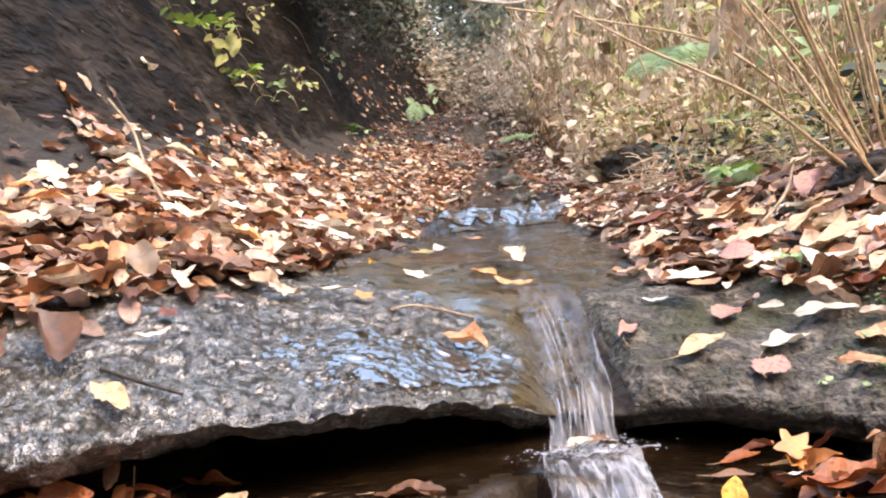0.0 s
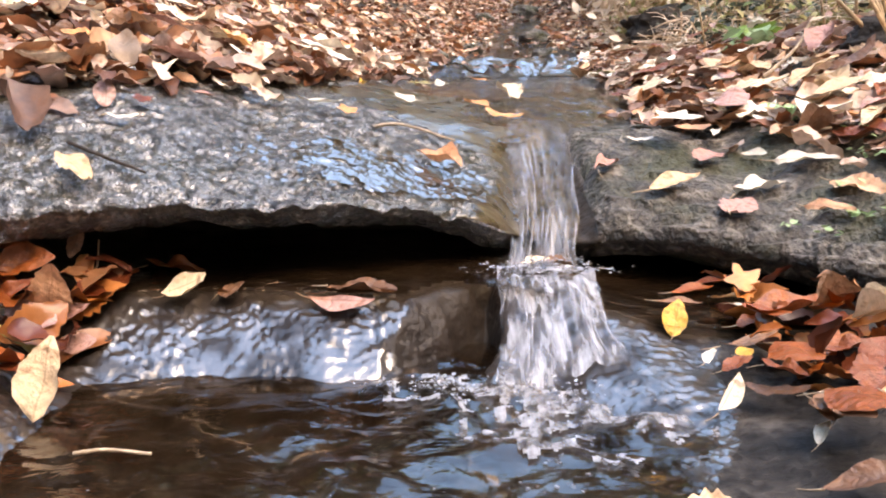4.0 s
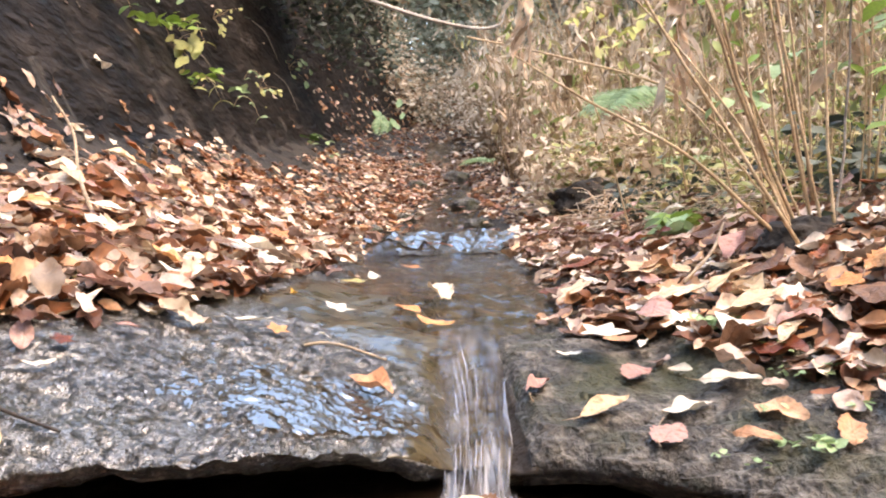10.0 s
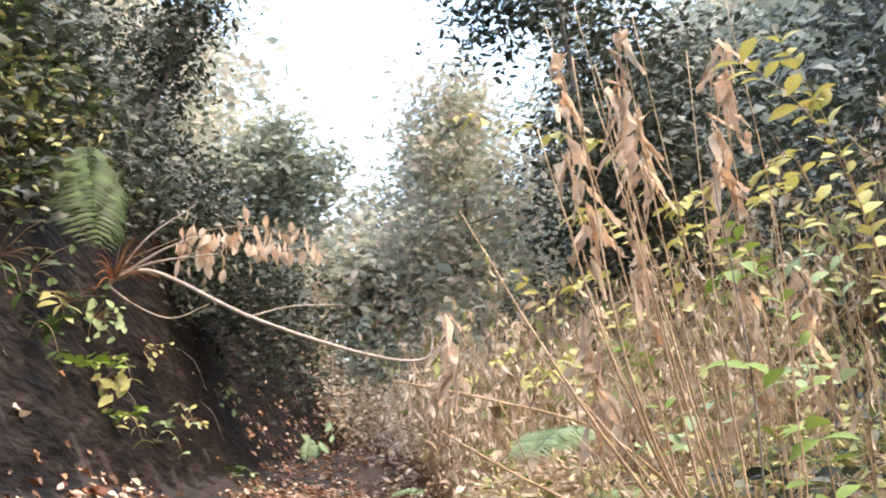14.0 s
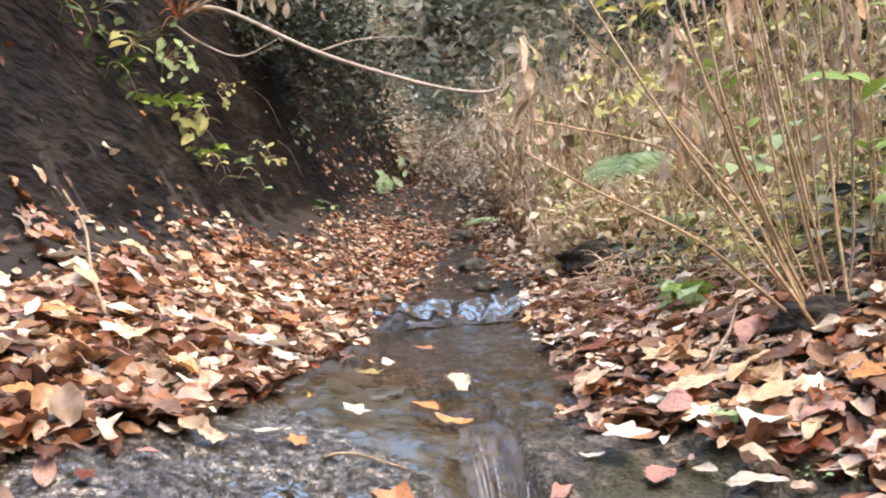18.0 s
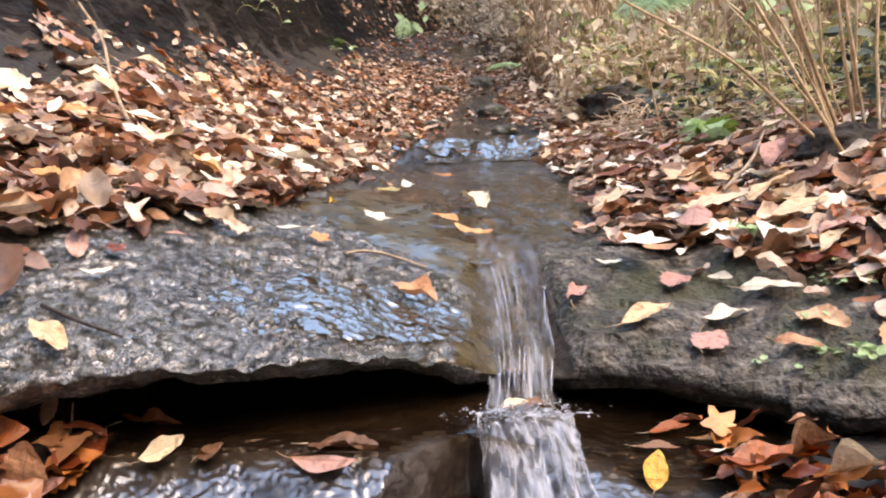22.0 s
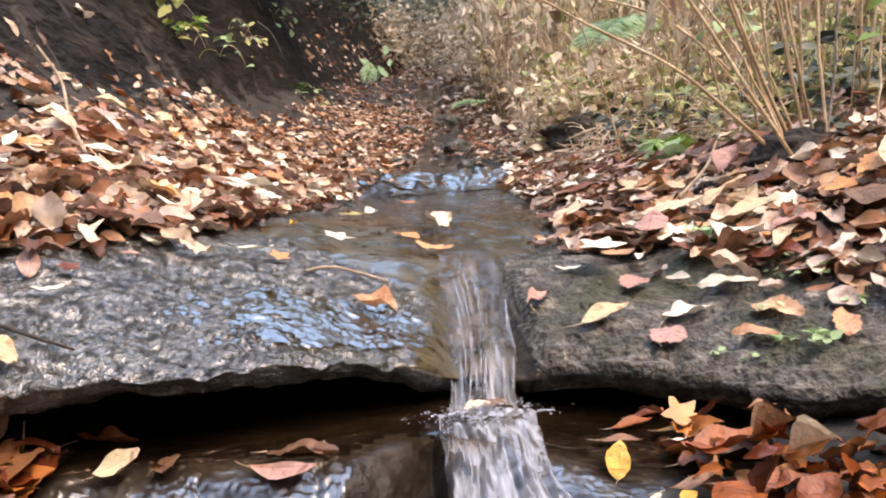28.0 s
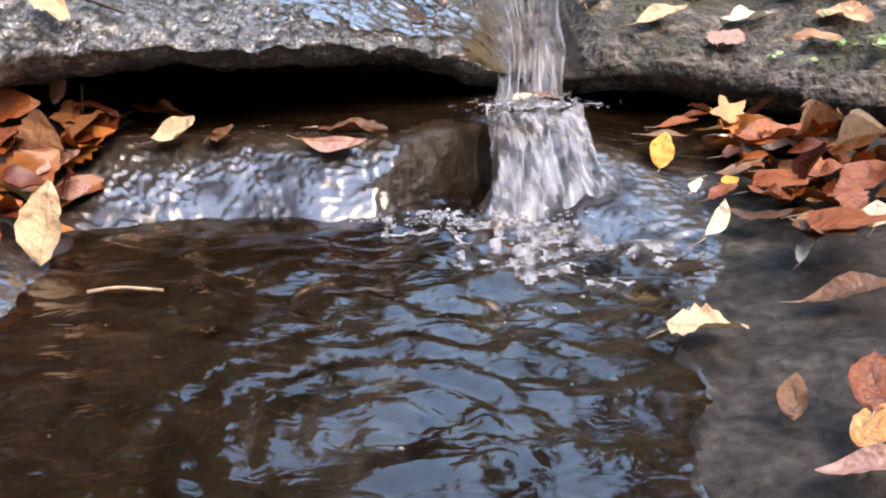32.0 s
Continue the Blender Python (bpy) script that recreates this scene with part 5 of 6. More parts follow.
twig([on_bank(-.645, 2.0, .04), on_bank(-.78, 2.3, .07), on_bank(-.93, 2.7, .07), on_bank(-1.08, 2.95, .04)], .006, .004, M_TWIG, "long pale dead twig lying up the leafy bank")
twig([on_bank(-.163, 1.46, -.0), (-.08, 1.44, float(shelf(-.08, 1.44)) + .014), (.02, 1.405, float(shelf(.02, 1.405)) + .012)], .0036, .0022, M_TWIG, "thin pale leaf stalk lying on the wet slab")
twig([(-.47, 1.03, float(shelf(-.47, 1.03)) + .005), (-.42, 1.0, float(shelf(-.42, 1.0)) + .008), (-.36, .985, float(shelf(-.36, .985)) + .006)], .003, .002, M_LOWROCK, "short dark stick on the slab")
twig([(-.33, .66, .105), (-.30, .66, .108), (-.26, .655, .106)], .002, .0016, M_TWIG, "thin pale twig poking out from a leaf")
twig([(-.455, 1.02, .17), (-.442, 1.01, .19), (-.436, 1.01, .225)], .002, .0012, M_TWIG, "small curled pale stalk under the overhang")
twig([on_bank(.62, 1.62, .05), on_bank(.72, 1.72, .07), on_bank(.80, 1.85, .09)], .004, .003, M_TWIG, "pale twig in the leaf litter")
twig([(.30, 1.7, .873), (.45, 1.72, .785), (.66, 1.72, .67), (.80, 1.70, .54), (.88, 1.69, .46)][::-1], .005, .002, M_STEM, "long arching dry shoot leaning over the stream", "shoot")
twig([(.405, 3.5, 1.294), (.823, 3.5, 1.2), (1.273, 3.5, 1.066), (1.6, 3.5, .80), (1.75, 3.5, .6)][::-1], .008, .004, M_STEM, "long arching dry shoot over the thicket's edge", "shoot")
M_PALEWOOD = material("bleached_wood", [(0.0, (0.30, 0.24, 0.19)), (1.0, (0.58, 0.51, 0.43))], 14, (0.6, 0.8), 0.3, 90, bump_dist=0.004)
root_foot, reach_out = Vector((-1.32, 5.84, 2.45)), 1.27
branch = empty("fallen_branch", root_foot, "bleached branch reaching out from roots in the bank", "branch")
for pts, r0, r1, nm in (
    ([(-1.05, 4.6, 2.08), (-.80, 4.5, 2.10), (-.29, 4.5, 1.845), (.20, 4.5, 1.666), (.515, 4.5, 1.589), (.68, 4.5, 1.60), (.715, 4.5, 1.70), (.698, 4.5, 1.79)], .016, .005, "limb"),
    ([(-.29, 4.5, 1.845), (-.05, 4.6, 1.93), (.25, 4.7, 1.96)], .007, .003, "side_shoot"),
    ([(-1.05, 4.6, 2.07), (-.78, 4.5, 2.22), (-.55, 4.45, 2.30)], .012, .004, "side_shoot"),
    ([(-1.05, 4.6, 2.07), (-.80, 4.4, 2.12), (-.45, 4.3, 2.14)], .012, .004, "side_shoot"),
    ([(-1.05, 4.6, 2.06), (-.85, 4.5, 2.3), (-.6, 4.5, 2.5)], .010, .003, "side_shoot"),
    ([(-1.05, 4.6, 2.05), (-.9, 4.5, 1.92), (-.7, 4.5, 1.84), (-.5, 4.5, 1.92)], .008, .003, "side_shoot"),
):
    line = [(p - Vector((-1.05, 4.6, 2.08))) * reach_out for p in bend(pts, 8)]
    v, f = tube(line, [(r0 + (r1 - r0) * i / (len(line) - 1)) * 1.15 for i in range(len(line))], 6)
    part(nm, mesh_from(nm, v, f, M_PALEWOOD), branch)

# ---- plants ----
SMALL = blade_leaf(0.5, curl=-0.35, cup=0.2, stations=4)
NARROW = blade_leaf(0.22, curl=-0.5, cup=0.2, stations=4)
LONGBLADE = blade_leaf(0.035, curl=-0.5, cup=0.0, stations=5)


def quick(v, f):
    """A cheaper leaf: every second column only."""
    n = len(v) // 5
    keep = [i * 5 + k for i in range(n) for k in (0, 2, 4)]
    faces = [(i * 3 + k, (i + 1) * 3 + k, (i + 1) * 3 + k + 1, i * 3 + k + 1) for i in range(n - 1) for k in (0, 1)]
    return v[keep], np.array(faces)


SMALL_Q, NARROW_Q, BLADE_Q = quick(*SMALL), quick(*NARROW), quick(*LONGBLADE)


def clump(rng, centres, per, spread, size, shapes, weights, mat, name, droop=0.0):
    """Leaves gathered in loose clumps round the centres."""
    c = np.repeat(np.asarray(centres), per, axis=0)
    p = c + rng.normal(0, 1, c.shape) * spread
    n = rng.normal(0, 0.7, c.shape) + np.array([0, -0.25, 0.8 - droop])
    return swarm(name, shapes, rng.choice(len(shapes), len(p), p=weights), p, frames(n, rng.uniform(0, 6.28, len(p))), rng.uniform(*size, len(p)), mat)


def tree(at, height, reach, leaf, mat, count, label, seed, lean=(0, 0), bare=0.35, trunk_r=0.06):
    rng = np.random.default_rng(seed)
    rnd = random.Random(seed)
    root = empty("tree", at, label, "tree", "trees along the ravine")
    top = Vector((lean[0], lean[1], height))
    line = bend([(0, 0, -0.2), tuple(top * 0.35 + Vector((rnd.uniform(-.1, .1), rnd.uniform(-.1, .1), 0))), tuple(top * 0.7), tuple(top)], 6)
    v, f = tube(line, [trunk_r * (1 - 0.8 * i / (len(line) - 1)) for i in range(len(line))], 8)
    part("trunk", mesh_from("trunk", v, f, M_BARK), root)
    ends = []
    for k in range(11):
        t = bare + (1 - bare) * (k + rnd.random()) / 11
        base = top * t
        a = rnd.uniform(0, 6.28)
        out = reach * rnd.uniform(0.6, 1.1) * math.sin(math.pi * min(0.95, 0.25 + (t - bare) / (1 - bare) * 0.75))
        tip = base + Vector((math.cos(a) * out, math.sin(a) * out, out * rnd.uniform(0.1, 0.6)))
        mid = (base + tip) / 2 + Vector((0, 0, 0.1 * out))
        ln = bend([tuple(base), tuple(mid), tuple(tip)], 5)
        r0 = trunk_r * 0.45 * (1 - 0.5 * t)
        v, f = tube(ln, [r0 * (1 - 0.85 * i / (len(ln) - 1)) for i in range(len(ln))], 5)
        part("limb", mesh_from("limb", v, f, M_BARK), root)
        ends += [tuple(ln[i] + Vector((rnd.gauss(0, .12), rnd.gauss(0, .12), rnd.gauss(0, .1))) * reach) for i in range(3, len(ln), 2) for _ in (0, 1)]
    per = max(4, count // len(ends))
    me = clump(rng, np.array(ends), per, reach * 0.16, leaf, [SMALL_Q, NARROW_Q], [.7, .3], mat, "crown")
    part("crown", me, root)
    return root


def gz(x, y):
    return float(ground_z(x, y))


TREES = (
    (-1.9, 8.8, 1.7, 1.0, (.06, .12), M_EVER, 2600, "dark glossy evergreen tree on top of the bank", (.7, -.3), .06),
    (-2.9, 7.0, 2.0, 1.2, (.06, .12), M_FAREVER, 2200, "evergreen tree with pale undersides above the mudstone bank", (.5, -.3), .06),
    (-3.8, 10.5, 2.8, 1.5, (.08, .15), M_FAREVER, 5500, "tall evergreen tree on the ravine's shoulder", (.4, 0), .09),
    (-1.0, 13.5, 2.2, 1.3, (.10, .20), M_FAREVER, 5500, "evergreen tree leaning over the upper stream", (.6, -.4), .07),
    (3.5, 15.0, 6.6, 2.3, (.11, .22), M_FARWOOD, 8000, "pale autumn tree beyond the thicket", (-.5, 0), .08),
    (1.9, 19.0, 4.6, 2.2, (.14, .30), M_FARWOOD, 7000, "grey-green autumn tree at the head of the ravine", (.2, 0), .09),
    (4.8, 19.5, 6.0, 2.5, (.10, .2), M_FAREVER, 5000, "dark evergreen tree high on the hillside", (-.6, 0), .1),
    (5.2, 11.5, 3.6, 1.8, (.08, .15), M_EVER, 5000, "dark evergreen shrubby tree on the hillside", (-.8, -.3), .07),
    (4.2, 8.2, 3.0, 1.5, (.07, .14), M_EVER, 5000, "dark evergreen tree overhanging the thicket", (-.7, -.4), .06),
    (4.0, 9.4, 8.2, 2.5, (.09, .18), M_EVER, 12000, "tall dark evergreen tree leaning from the hillside", (-.9, -.4), .08),
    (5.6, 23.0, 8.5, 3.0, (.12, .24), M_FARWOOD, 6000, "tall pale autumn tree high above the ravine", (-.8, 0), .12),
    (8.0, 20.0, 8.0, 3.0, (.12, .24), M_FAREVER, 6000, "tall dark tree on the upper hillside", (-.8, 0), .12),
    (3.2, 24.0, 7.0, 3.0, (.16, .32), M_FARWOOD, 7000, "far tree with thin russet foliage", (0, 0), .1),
    (-3.4, 20.0, 4.4, 2.2, (.12, .22), M_FAREVER, 4500, "tall evergreen tree far up the ravine", (.4, 0), .1),
)
for k, (tx, ty, th, tr, tl, tm, tn, tlabel, tlean, trr) in enumerate(TREES):
    tree((tx, ty, gz(tx, ty)), th, tr, tl, tm, tn, tlabel, 300 + k, tlean, trunk_r=trr)

# undergrowth on the hillsides, each a mass of small leaves
rng = np.random.default_rng(5)


def undergrowth(name, count, x0, x1, y0, y1, height, size, mat, label, keep=None, shapes=(SMALL_Q, NARROW_Q), weights=(.6, .4), clumps=24, spread=.16):
    m = count // clumps
    x, y = rng.uniform(x0, x1, m), rng.uniform(y0, y1, m)
    if keep is not None:
        ok = keep(x, y)
        x, y = x[ok], y[ok]
    c = np.stack([x, y, ground_z(x, y) + height * rng.random(len(x)) ** 0.8], -1)
    me = clump(rng, c, clumps, spread, size, list(shapes), list(weights), mat, name)
    return thing(name, me, label, "undergrowth", kind="stuff")


past_wall = lambda x, y: x < np.interp(y, YS, XF) - 0.70
undergrowth("bank_top_shrubs", 17000, -5, 1.5, 4.5, 14, .9, (.06, .13), M_EVER, "dense evergreen shrubs along the top of the bank", lambda x, y: past_wall(x, y) & (x > -5), spread=.22)
wall_of = lambda x, y: np.interp(y, YS, XF) - x
ivy_line = lambda x, y: wall_of(x, y) > np.interp(y, [2.2, 4, 5, 6, 7.5], [.33, .40, .50, .55, .57])
undergrowth("bank_ivy", 44000, -1.95, -.85, 2.2, 7.8, .16, (.055, .11), M_EVER, "dark ivy matting the top of the mudstone bank", lambda x, y: ivy_line(x, y) & (wall_of(x, y) < 1.7), spread=.12)
undergrowth("bank_weeds", 4200, -1.9, -1.2, 2.4, 6.0, .2, (.05, .11), M_WEED, "half-green weeds hanging over the mudstone bank", lambda x, y: ivy_line(x, y) & (wall_of(x, y) < .75), clumps=16, spread=.10)
undergrowth("bank_ferns", 4200, -1.9, -1.2, 2.4, 6.0, .2, (.06, .13), M_DARKFERN, "small dark ferns on the upper mudstone bank", lambda x, y: ivy_line(x, y) & (wall_of(x, y) < .9), shapes=(NARROW_Q,), weights=(1.0,), clumps=26, spread=.10)
litter("bank_leaves", 380, (-1.9, -1.2, 2.4, 6.2, lambda x, y, r: ivy_line(x, y) & (wall_of(x, y) < 1.2)), (.05, .10), "rust-brown dead leaves caught in the ivy", 110, lift=.16, tilt=.6)
undergrowth("hillside_shrubs", 40000, 2.6, 9, 5, 18, 1.9, (.07, .14), M_EVER, "dark evergreen undergrowth on the hillside", lambda x, y: x - np.interp(y, YS, XC) > 2.9, spread=.25)
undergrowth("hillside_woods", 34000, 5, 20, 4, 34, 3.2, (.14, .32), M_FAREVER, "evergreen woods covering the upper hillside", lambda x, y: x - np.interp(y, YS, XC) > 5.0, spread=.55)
# out of view behind; added to keep low sky off the front-facing rock
undergrowth("rear_woods", 14000, -7, 7, -13, -3.5, 3.0, (.10, .2), M_EVER, "unseen evergreen mass added downstream to block the low sky", spread=.4)
undergrowth("far_woods", 46000, -8, 12, 13, 32, 4.0, (.16, .34), M_FARWOOD, "grey-green and russet woods closing the ravine, haze in their colour", lambda x, y: (np.abs(stream_gap(x, y)) > 1.2) | (y > 17), spread=.5)
undergrowth("upper_brush", 9000, -.2, 3.4, 13.2, 18, .9, (.06, .13), M_DRY, "tan dry brush closing the head of the stream", lambda x, y: np.abs(stream_gap(x, y)) < 1.5, spread=.2)
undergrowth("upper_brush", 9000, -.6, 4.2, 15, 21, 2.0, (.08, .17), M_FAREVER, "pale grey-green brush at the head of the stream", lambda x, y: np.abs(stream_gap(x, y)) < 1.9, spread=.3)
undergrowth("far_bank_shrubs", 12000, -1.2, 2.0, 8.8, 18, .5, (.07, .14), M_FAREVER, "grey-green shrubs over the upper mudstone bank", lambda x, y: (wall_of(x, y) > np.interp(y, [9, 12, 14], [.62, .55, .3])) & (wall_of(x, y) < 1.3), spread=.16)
shrub = empty("overhanging_shrub", (-1.28, 8.0, gz(-1.28, 8.0)), "glossy dark evergreen shrub hanging over the bank", "shrub")
so = Vector(shrub.matrix_world.translation)
for k in range(14):
    q = (k + .5) / 14
    reach = -.95 + 1.15 * ((k * 5) % 14) / 13
    tip = Vector((reach, 7.3 + 1.4 * q, 2.55 - .7 * (reach + .9) + 1.25 * ((k * 3) % 7) / 7))
    line = bend([tuple(so), tuple((so + tip) / 2 + Vector((-.1, 0, .35))), tuple(tip)], 6)
    v, f = tube([p - so for p in line], [.018 * (1 - .8 * i / (len(line) - 1)) for i in range(len(line))], 5)
    bough = part("bough", mesh_from("bough", v, f, M_BARK), shrub)
    cs = np.array([tuple(line[i] - so + Vector((rng.normal(0, .12), rng.normal(0, .12), rng.normal(0, .14)))) for i in range(5, len(line)) for _ in (0, 1)])
    part("foliage", clump(rng, cs, 36, .13, (.05, .10), [SMALL_Q, NARROW_Q], [.6, .4], M_EVER, "foliage", 0.4), bough)


# ---- dry thicket on the level bank ----
def stalks(name, count, x0, x1, y0, y1, height, radius, mat, leaf_mat, per, leaf, label, seed, keep=None, lean=.25):
    rng = np.random.default_rng(seed)
    rnd = random.Random(seed)
    x, y = rng.uniform(x0, x1, count), rng.uniform(y0, y1, count)
    if keep is not None:
        ok = keep(x, y)
        x, y = x[ok], y[ok]
    z = ground_z(x, y)
    b, where = Batch(), []
    for a, c, e in zip(x, y, z):
        h = rnd.uniform(*height)
        dx, dy = rnd.gauss(0, lean) * h, rnd.gauss(-.05, lean) * h
        line = [Vector((a, c, e - .02)), Vector((a + dx * .4, c + dy * .4, e + h * .6)), Vector((a + dx, c + dy, e + h * rnd.uniform(.85, 1.0)))]
        v, f = tube(line, [radius * rnd.uniform(.7, 1.2), radius * .7, radius * .3], 3)
        b.add(v, f)
        for _ in range(per):
            t = rnd.uniform(.15, 1)
            p = line[0].lerp(line[1], t * 2) if t < .5 else line[1].lerp(line[2], t * 2 - 1)
            where.append(tuple(p))
    thing(name, b.mesh(name, mat), label, "undergrowth", kind="stuff")
    if per:
        w = np.array(where) + rng.normal(0, .03, (len(where), 3))
        down = unit(np.stack([rng.normal(0, .55, len(w)), rng.normal(0, .55, len(w)), -np.abs(rng.normal(.75, .5, len(w)))], -1))
        face = unit(np.cross(down, unit(rng.normal(0, 1, w.shape))))
        turn = np.stack([down, np.cross(face, down), face], -1)
        me = swarm(name + "_leaves", [SMALL_Q, NARROW_Q], rng.choice(2, len(w), p=[.30, .70]), w, turn, leaf[0] + (leaf[1] - leaf[0]) * rng.random(len(w)) ** 1.4, leaf_mat)
        thing(name + "_leaves", me, label + ", its withered leaves", "undergrowth", kind="stuff")


in_thicket = lambda x, y: stream_gap(x, y) > np.interp(y, [3.5, 5, 7, 10, 16], [1.3, .75, .45, .35, .3])
stalks("dry_thicket", 1000, .9, 5.5, 5.2, 12, (.7, 1.9), .0065, M_STEM, M_DRY, 10, (.05, .17), "thicket of dry tan stalks", 401, in_thicket)
stalks("dry_thicket", 420, .9, 3.2, 4.6, 7.5, (.3, .9), .0055, M_STEM, M_DRY, 10, (.04, .13), "low dry tan brush by the stream", 402, in_thicket)
stalks("green_weeds", 330, 1.2, 5.0, 4.6, 9.5, (.7, 1.8), .004, M_STEM, M_WEED, 11, (.05, .14), "half-green weeds among the dry stalks", 403, in_thicket)
stalks("dry_thicket", 700, .8, 6, 11, 17, (.5, 1.4), .006, M_STEM, M_DRY, 12, (.06, .12), "dry tan brush along the upper stream", 404, in_thicket)
stalks("green_weeds", 110, 1.3, 3.2, 2.4, 4.2, (.25, .7), .003, M_STEM, M_WEED, 12, (.03, .06), "half-green weeds behind the tall stems", 405)
stalks("dry_thicket", 80, 1.15, 3.2, 2.1, 4.8, (.3, 1.1), .0032, M_STEM, M_DRY, 6, (.03, .10), "dry tan stalks on the level bank", 406)
undergrowth("grass_tufts", 2600, .95, 2.6, 3.6, 6.0, .05, (.16, .34), M_DRY, "tufts of thin dry grass along the bank's edge", lambda x, y: stream_gap(x, y) > .7, shapes=(BLADE_Q,), weights=(1.0,), clumps=20, spread=.05)

undergrowth("low_weeds", 2000, 1.15, 2.9, 2.1, 3.8, .20, (.03, .07), M_WEED, "low half-green weeds under the stems", clumps=18, spread=.07)
undergrowth("low_weeds", 3000, 1.10, 2.9, 2.0, 4.0, .16, (.03, .08), M_EVER, "low dark green weeds under the stems", clumps=18, spread=.07)
undergrowth("low_weeds", 2200, 1.05, 2.6, 2.2, 3.8, .12, (.07, .15), M_DRY, "dry grass blades under the stems", shapes=(BLADE_Q,), weights=(1.0,), clumps=14, spread=.05)
undergrowth("upper_brush", 9000, -.6, 2.4, 8.5, 15, .7, (.06, .13), M_DRY, "dry tan and russet brush beside the upper stream", lambda x, y: (stream_gap(x, y) > .28) & (wall_of(x, y) < .25), shapes=(NARROW_Q, SMALL_Q), weights=(.7, .3), clumps=18, spread=.14)

# tall stems by the stream
stems = empty("stem_clump", (.92, 1.67, .45), "clump of tall dry tan stems growing from one root", "plant")
rnd = random.Random(12)
foot = Vector((.92, 1.67, .45))
for bx, mx, mz, tx, tz, r in ((.88, .57, .99, .40, 1.42, .0042), (.89, .72, .78, .46, 1.20, .0034), (.90, .714, .99, .60, 1.62, .0046), (.91, .73, .99, .68, 1.78, .0044), (.935, .845, .95, .74, 1.70, .0044),
                              (.95, .865, .99, .83, 1.90, .004), (.955, .975, .99, 1.02, 1.85, .004), (.96, 1.04, .95, 1.10, 1.65, .0036), (1.04, 1.10, .80, 1.20, 1.45, .003), (.90, .75, .655, .64, .88, .0026), (.89, .80, .74, .70, 1.10, .0026), (.925, .82, .75, .66, 1.25, .003)):
    by = 1.67 + rnd.gauss(0, .03)
    base, mid, tip = Vector((bx, by, gz(bx, by))), Vector((mx, 1.69 + rnd.gauss(0, .02), mz)), Vector((tx, 1.72 + rnd.uniform(-.03, .2), tz))
    line = bend([tuple(base), tuple(mid), tuple(tip)], 7)
    v, f = tube([p - foot + Vector((rnd.gauss(0, .002), 0, 0)) for p in line], [r * (1 - .6 * i / (len(line) - 1)) for i in range(len(line))], 6)
    part("stem", mesh_from("stem", v, f, M_STEM if rnd.random() < .75 else M_BARK), stems)


M_WITHER = material("withered_leaf", [(0.0, (0.60, 0.40, 0.26)), (0.5, (0.82, 0.61, 0.44)), (1.0, (0.94, 0.80, 0.63))], 30, (0.6, 0.85), 0.4, 60, by="random", translucent=0.5, vary=0.3, bump_dist=0.004)


def hanging_stalk(base, tip, at, label, seed, leaves=9):
    """A tall stalk with withered leaves hanging in a bunch."""
    rnd = random.Random(seed)
    root = empty("withered_plant", base, label, "plant", "withered plants")
    o = Vector(base)
    line = bend([base, tuple(Vector(base).lerp(Vector(tip), .5) + Vector((rnd.gauss(0, .03), 0, 0))), tip], 6)
    v, f = tube([p - o for p in line], [.0038 * (1 - .6 * i / (len(line) - 1)) for i in range(len(line))], 6)
    part("stalk", mesh_from("stalk", v, f, M_STEM), root)
    for k in range(leaves):
        L, w = rnd.uniform(.06, .18), rnd.uniform(.006, .018)
        crimp = rnd.uniform(.3, .8)
        verts = []
        ph = rnd.uniform(0, 6)
        for i in range(8):
            t = i / 7
            ww = w * math.sin(math.pi * min(.97, t * .9 + .08)) ** .7
            for s in (-1, -.33, .33, 1):
                verts.append((s * ww * (1 - .45 * math.sin(t * 5 + ph)) + .012 * math.sin(t * 4 + ph), crimp * w * math.sin(t * 8 + ph + s * 3.4) + .03 * t * math.sin(ph), -L * t + .02 * s * math.sin(ph + t * 3)))
        me = mesh_from("withered_leaf", verts, grid_faces(8, 4), M_WITHER)
        ob = part("withered_leaf", me, root)
        p = Vector(at) - o + Vector((rnd.gauss(0, .012), rnd.gauss(0, .015), rnd.choice((-.14, -.04, .05, .15)) + rnd.gauss(0, .02)))
        ob.matrix_local = Matrix.Translation(p) @ pose(0, 0, 0, rnd.uniform(-35, 35), rnd.uniform(-32, 32), rnd.uniform(0, 360))
    return root


for k, (bx, by, tx, tz, ax, az) in enumerate(((.98, 2.0, .72, 2.1, .75, 1.80), (1.05, 2.05, .84, 2.2, .80, 1.52), (1.1, 2.0, .95, 2.2, .93, 1.88), (1.15, 2.1, 1.05, 2.2, 1.02, 1.70),
                                              (1.25, 2.0, 1.32, 2.2, 1.28, 1.88), (1.3, 2.1, 1.30, 2.1, 1.27, 1.68), (1.2, 2.2, 1.0, 1.75, 1.0, 1.40), (1.5, 2.2, 1.55, 1.5, 1.52, 1.22), (.95, 3.0, .60, 1.42, .56, 1.29), (1.3, 2.3, 1.40, 1.40, 1.38, 1.17), (1.05, 2.3, .90, 1.35, .87, 1.13))):
    hanging_stalk((bx, by, gz(bx, by)), (tx, by, tz), (ax, by, az), "tall dead stalk with bunched withered tan leaves", 600 + k, 17)


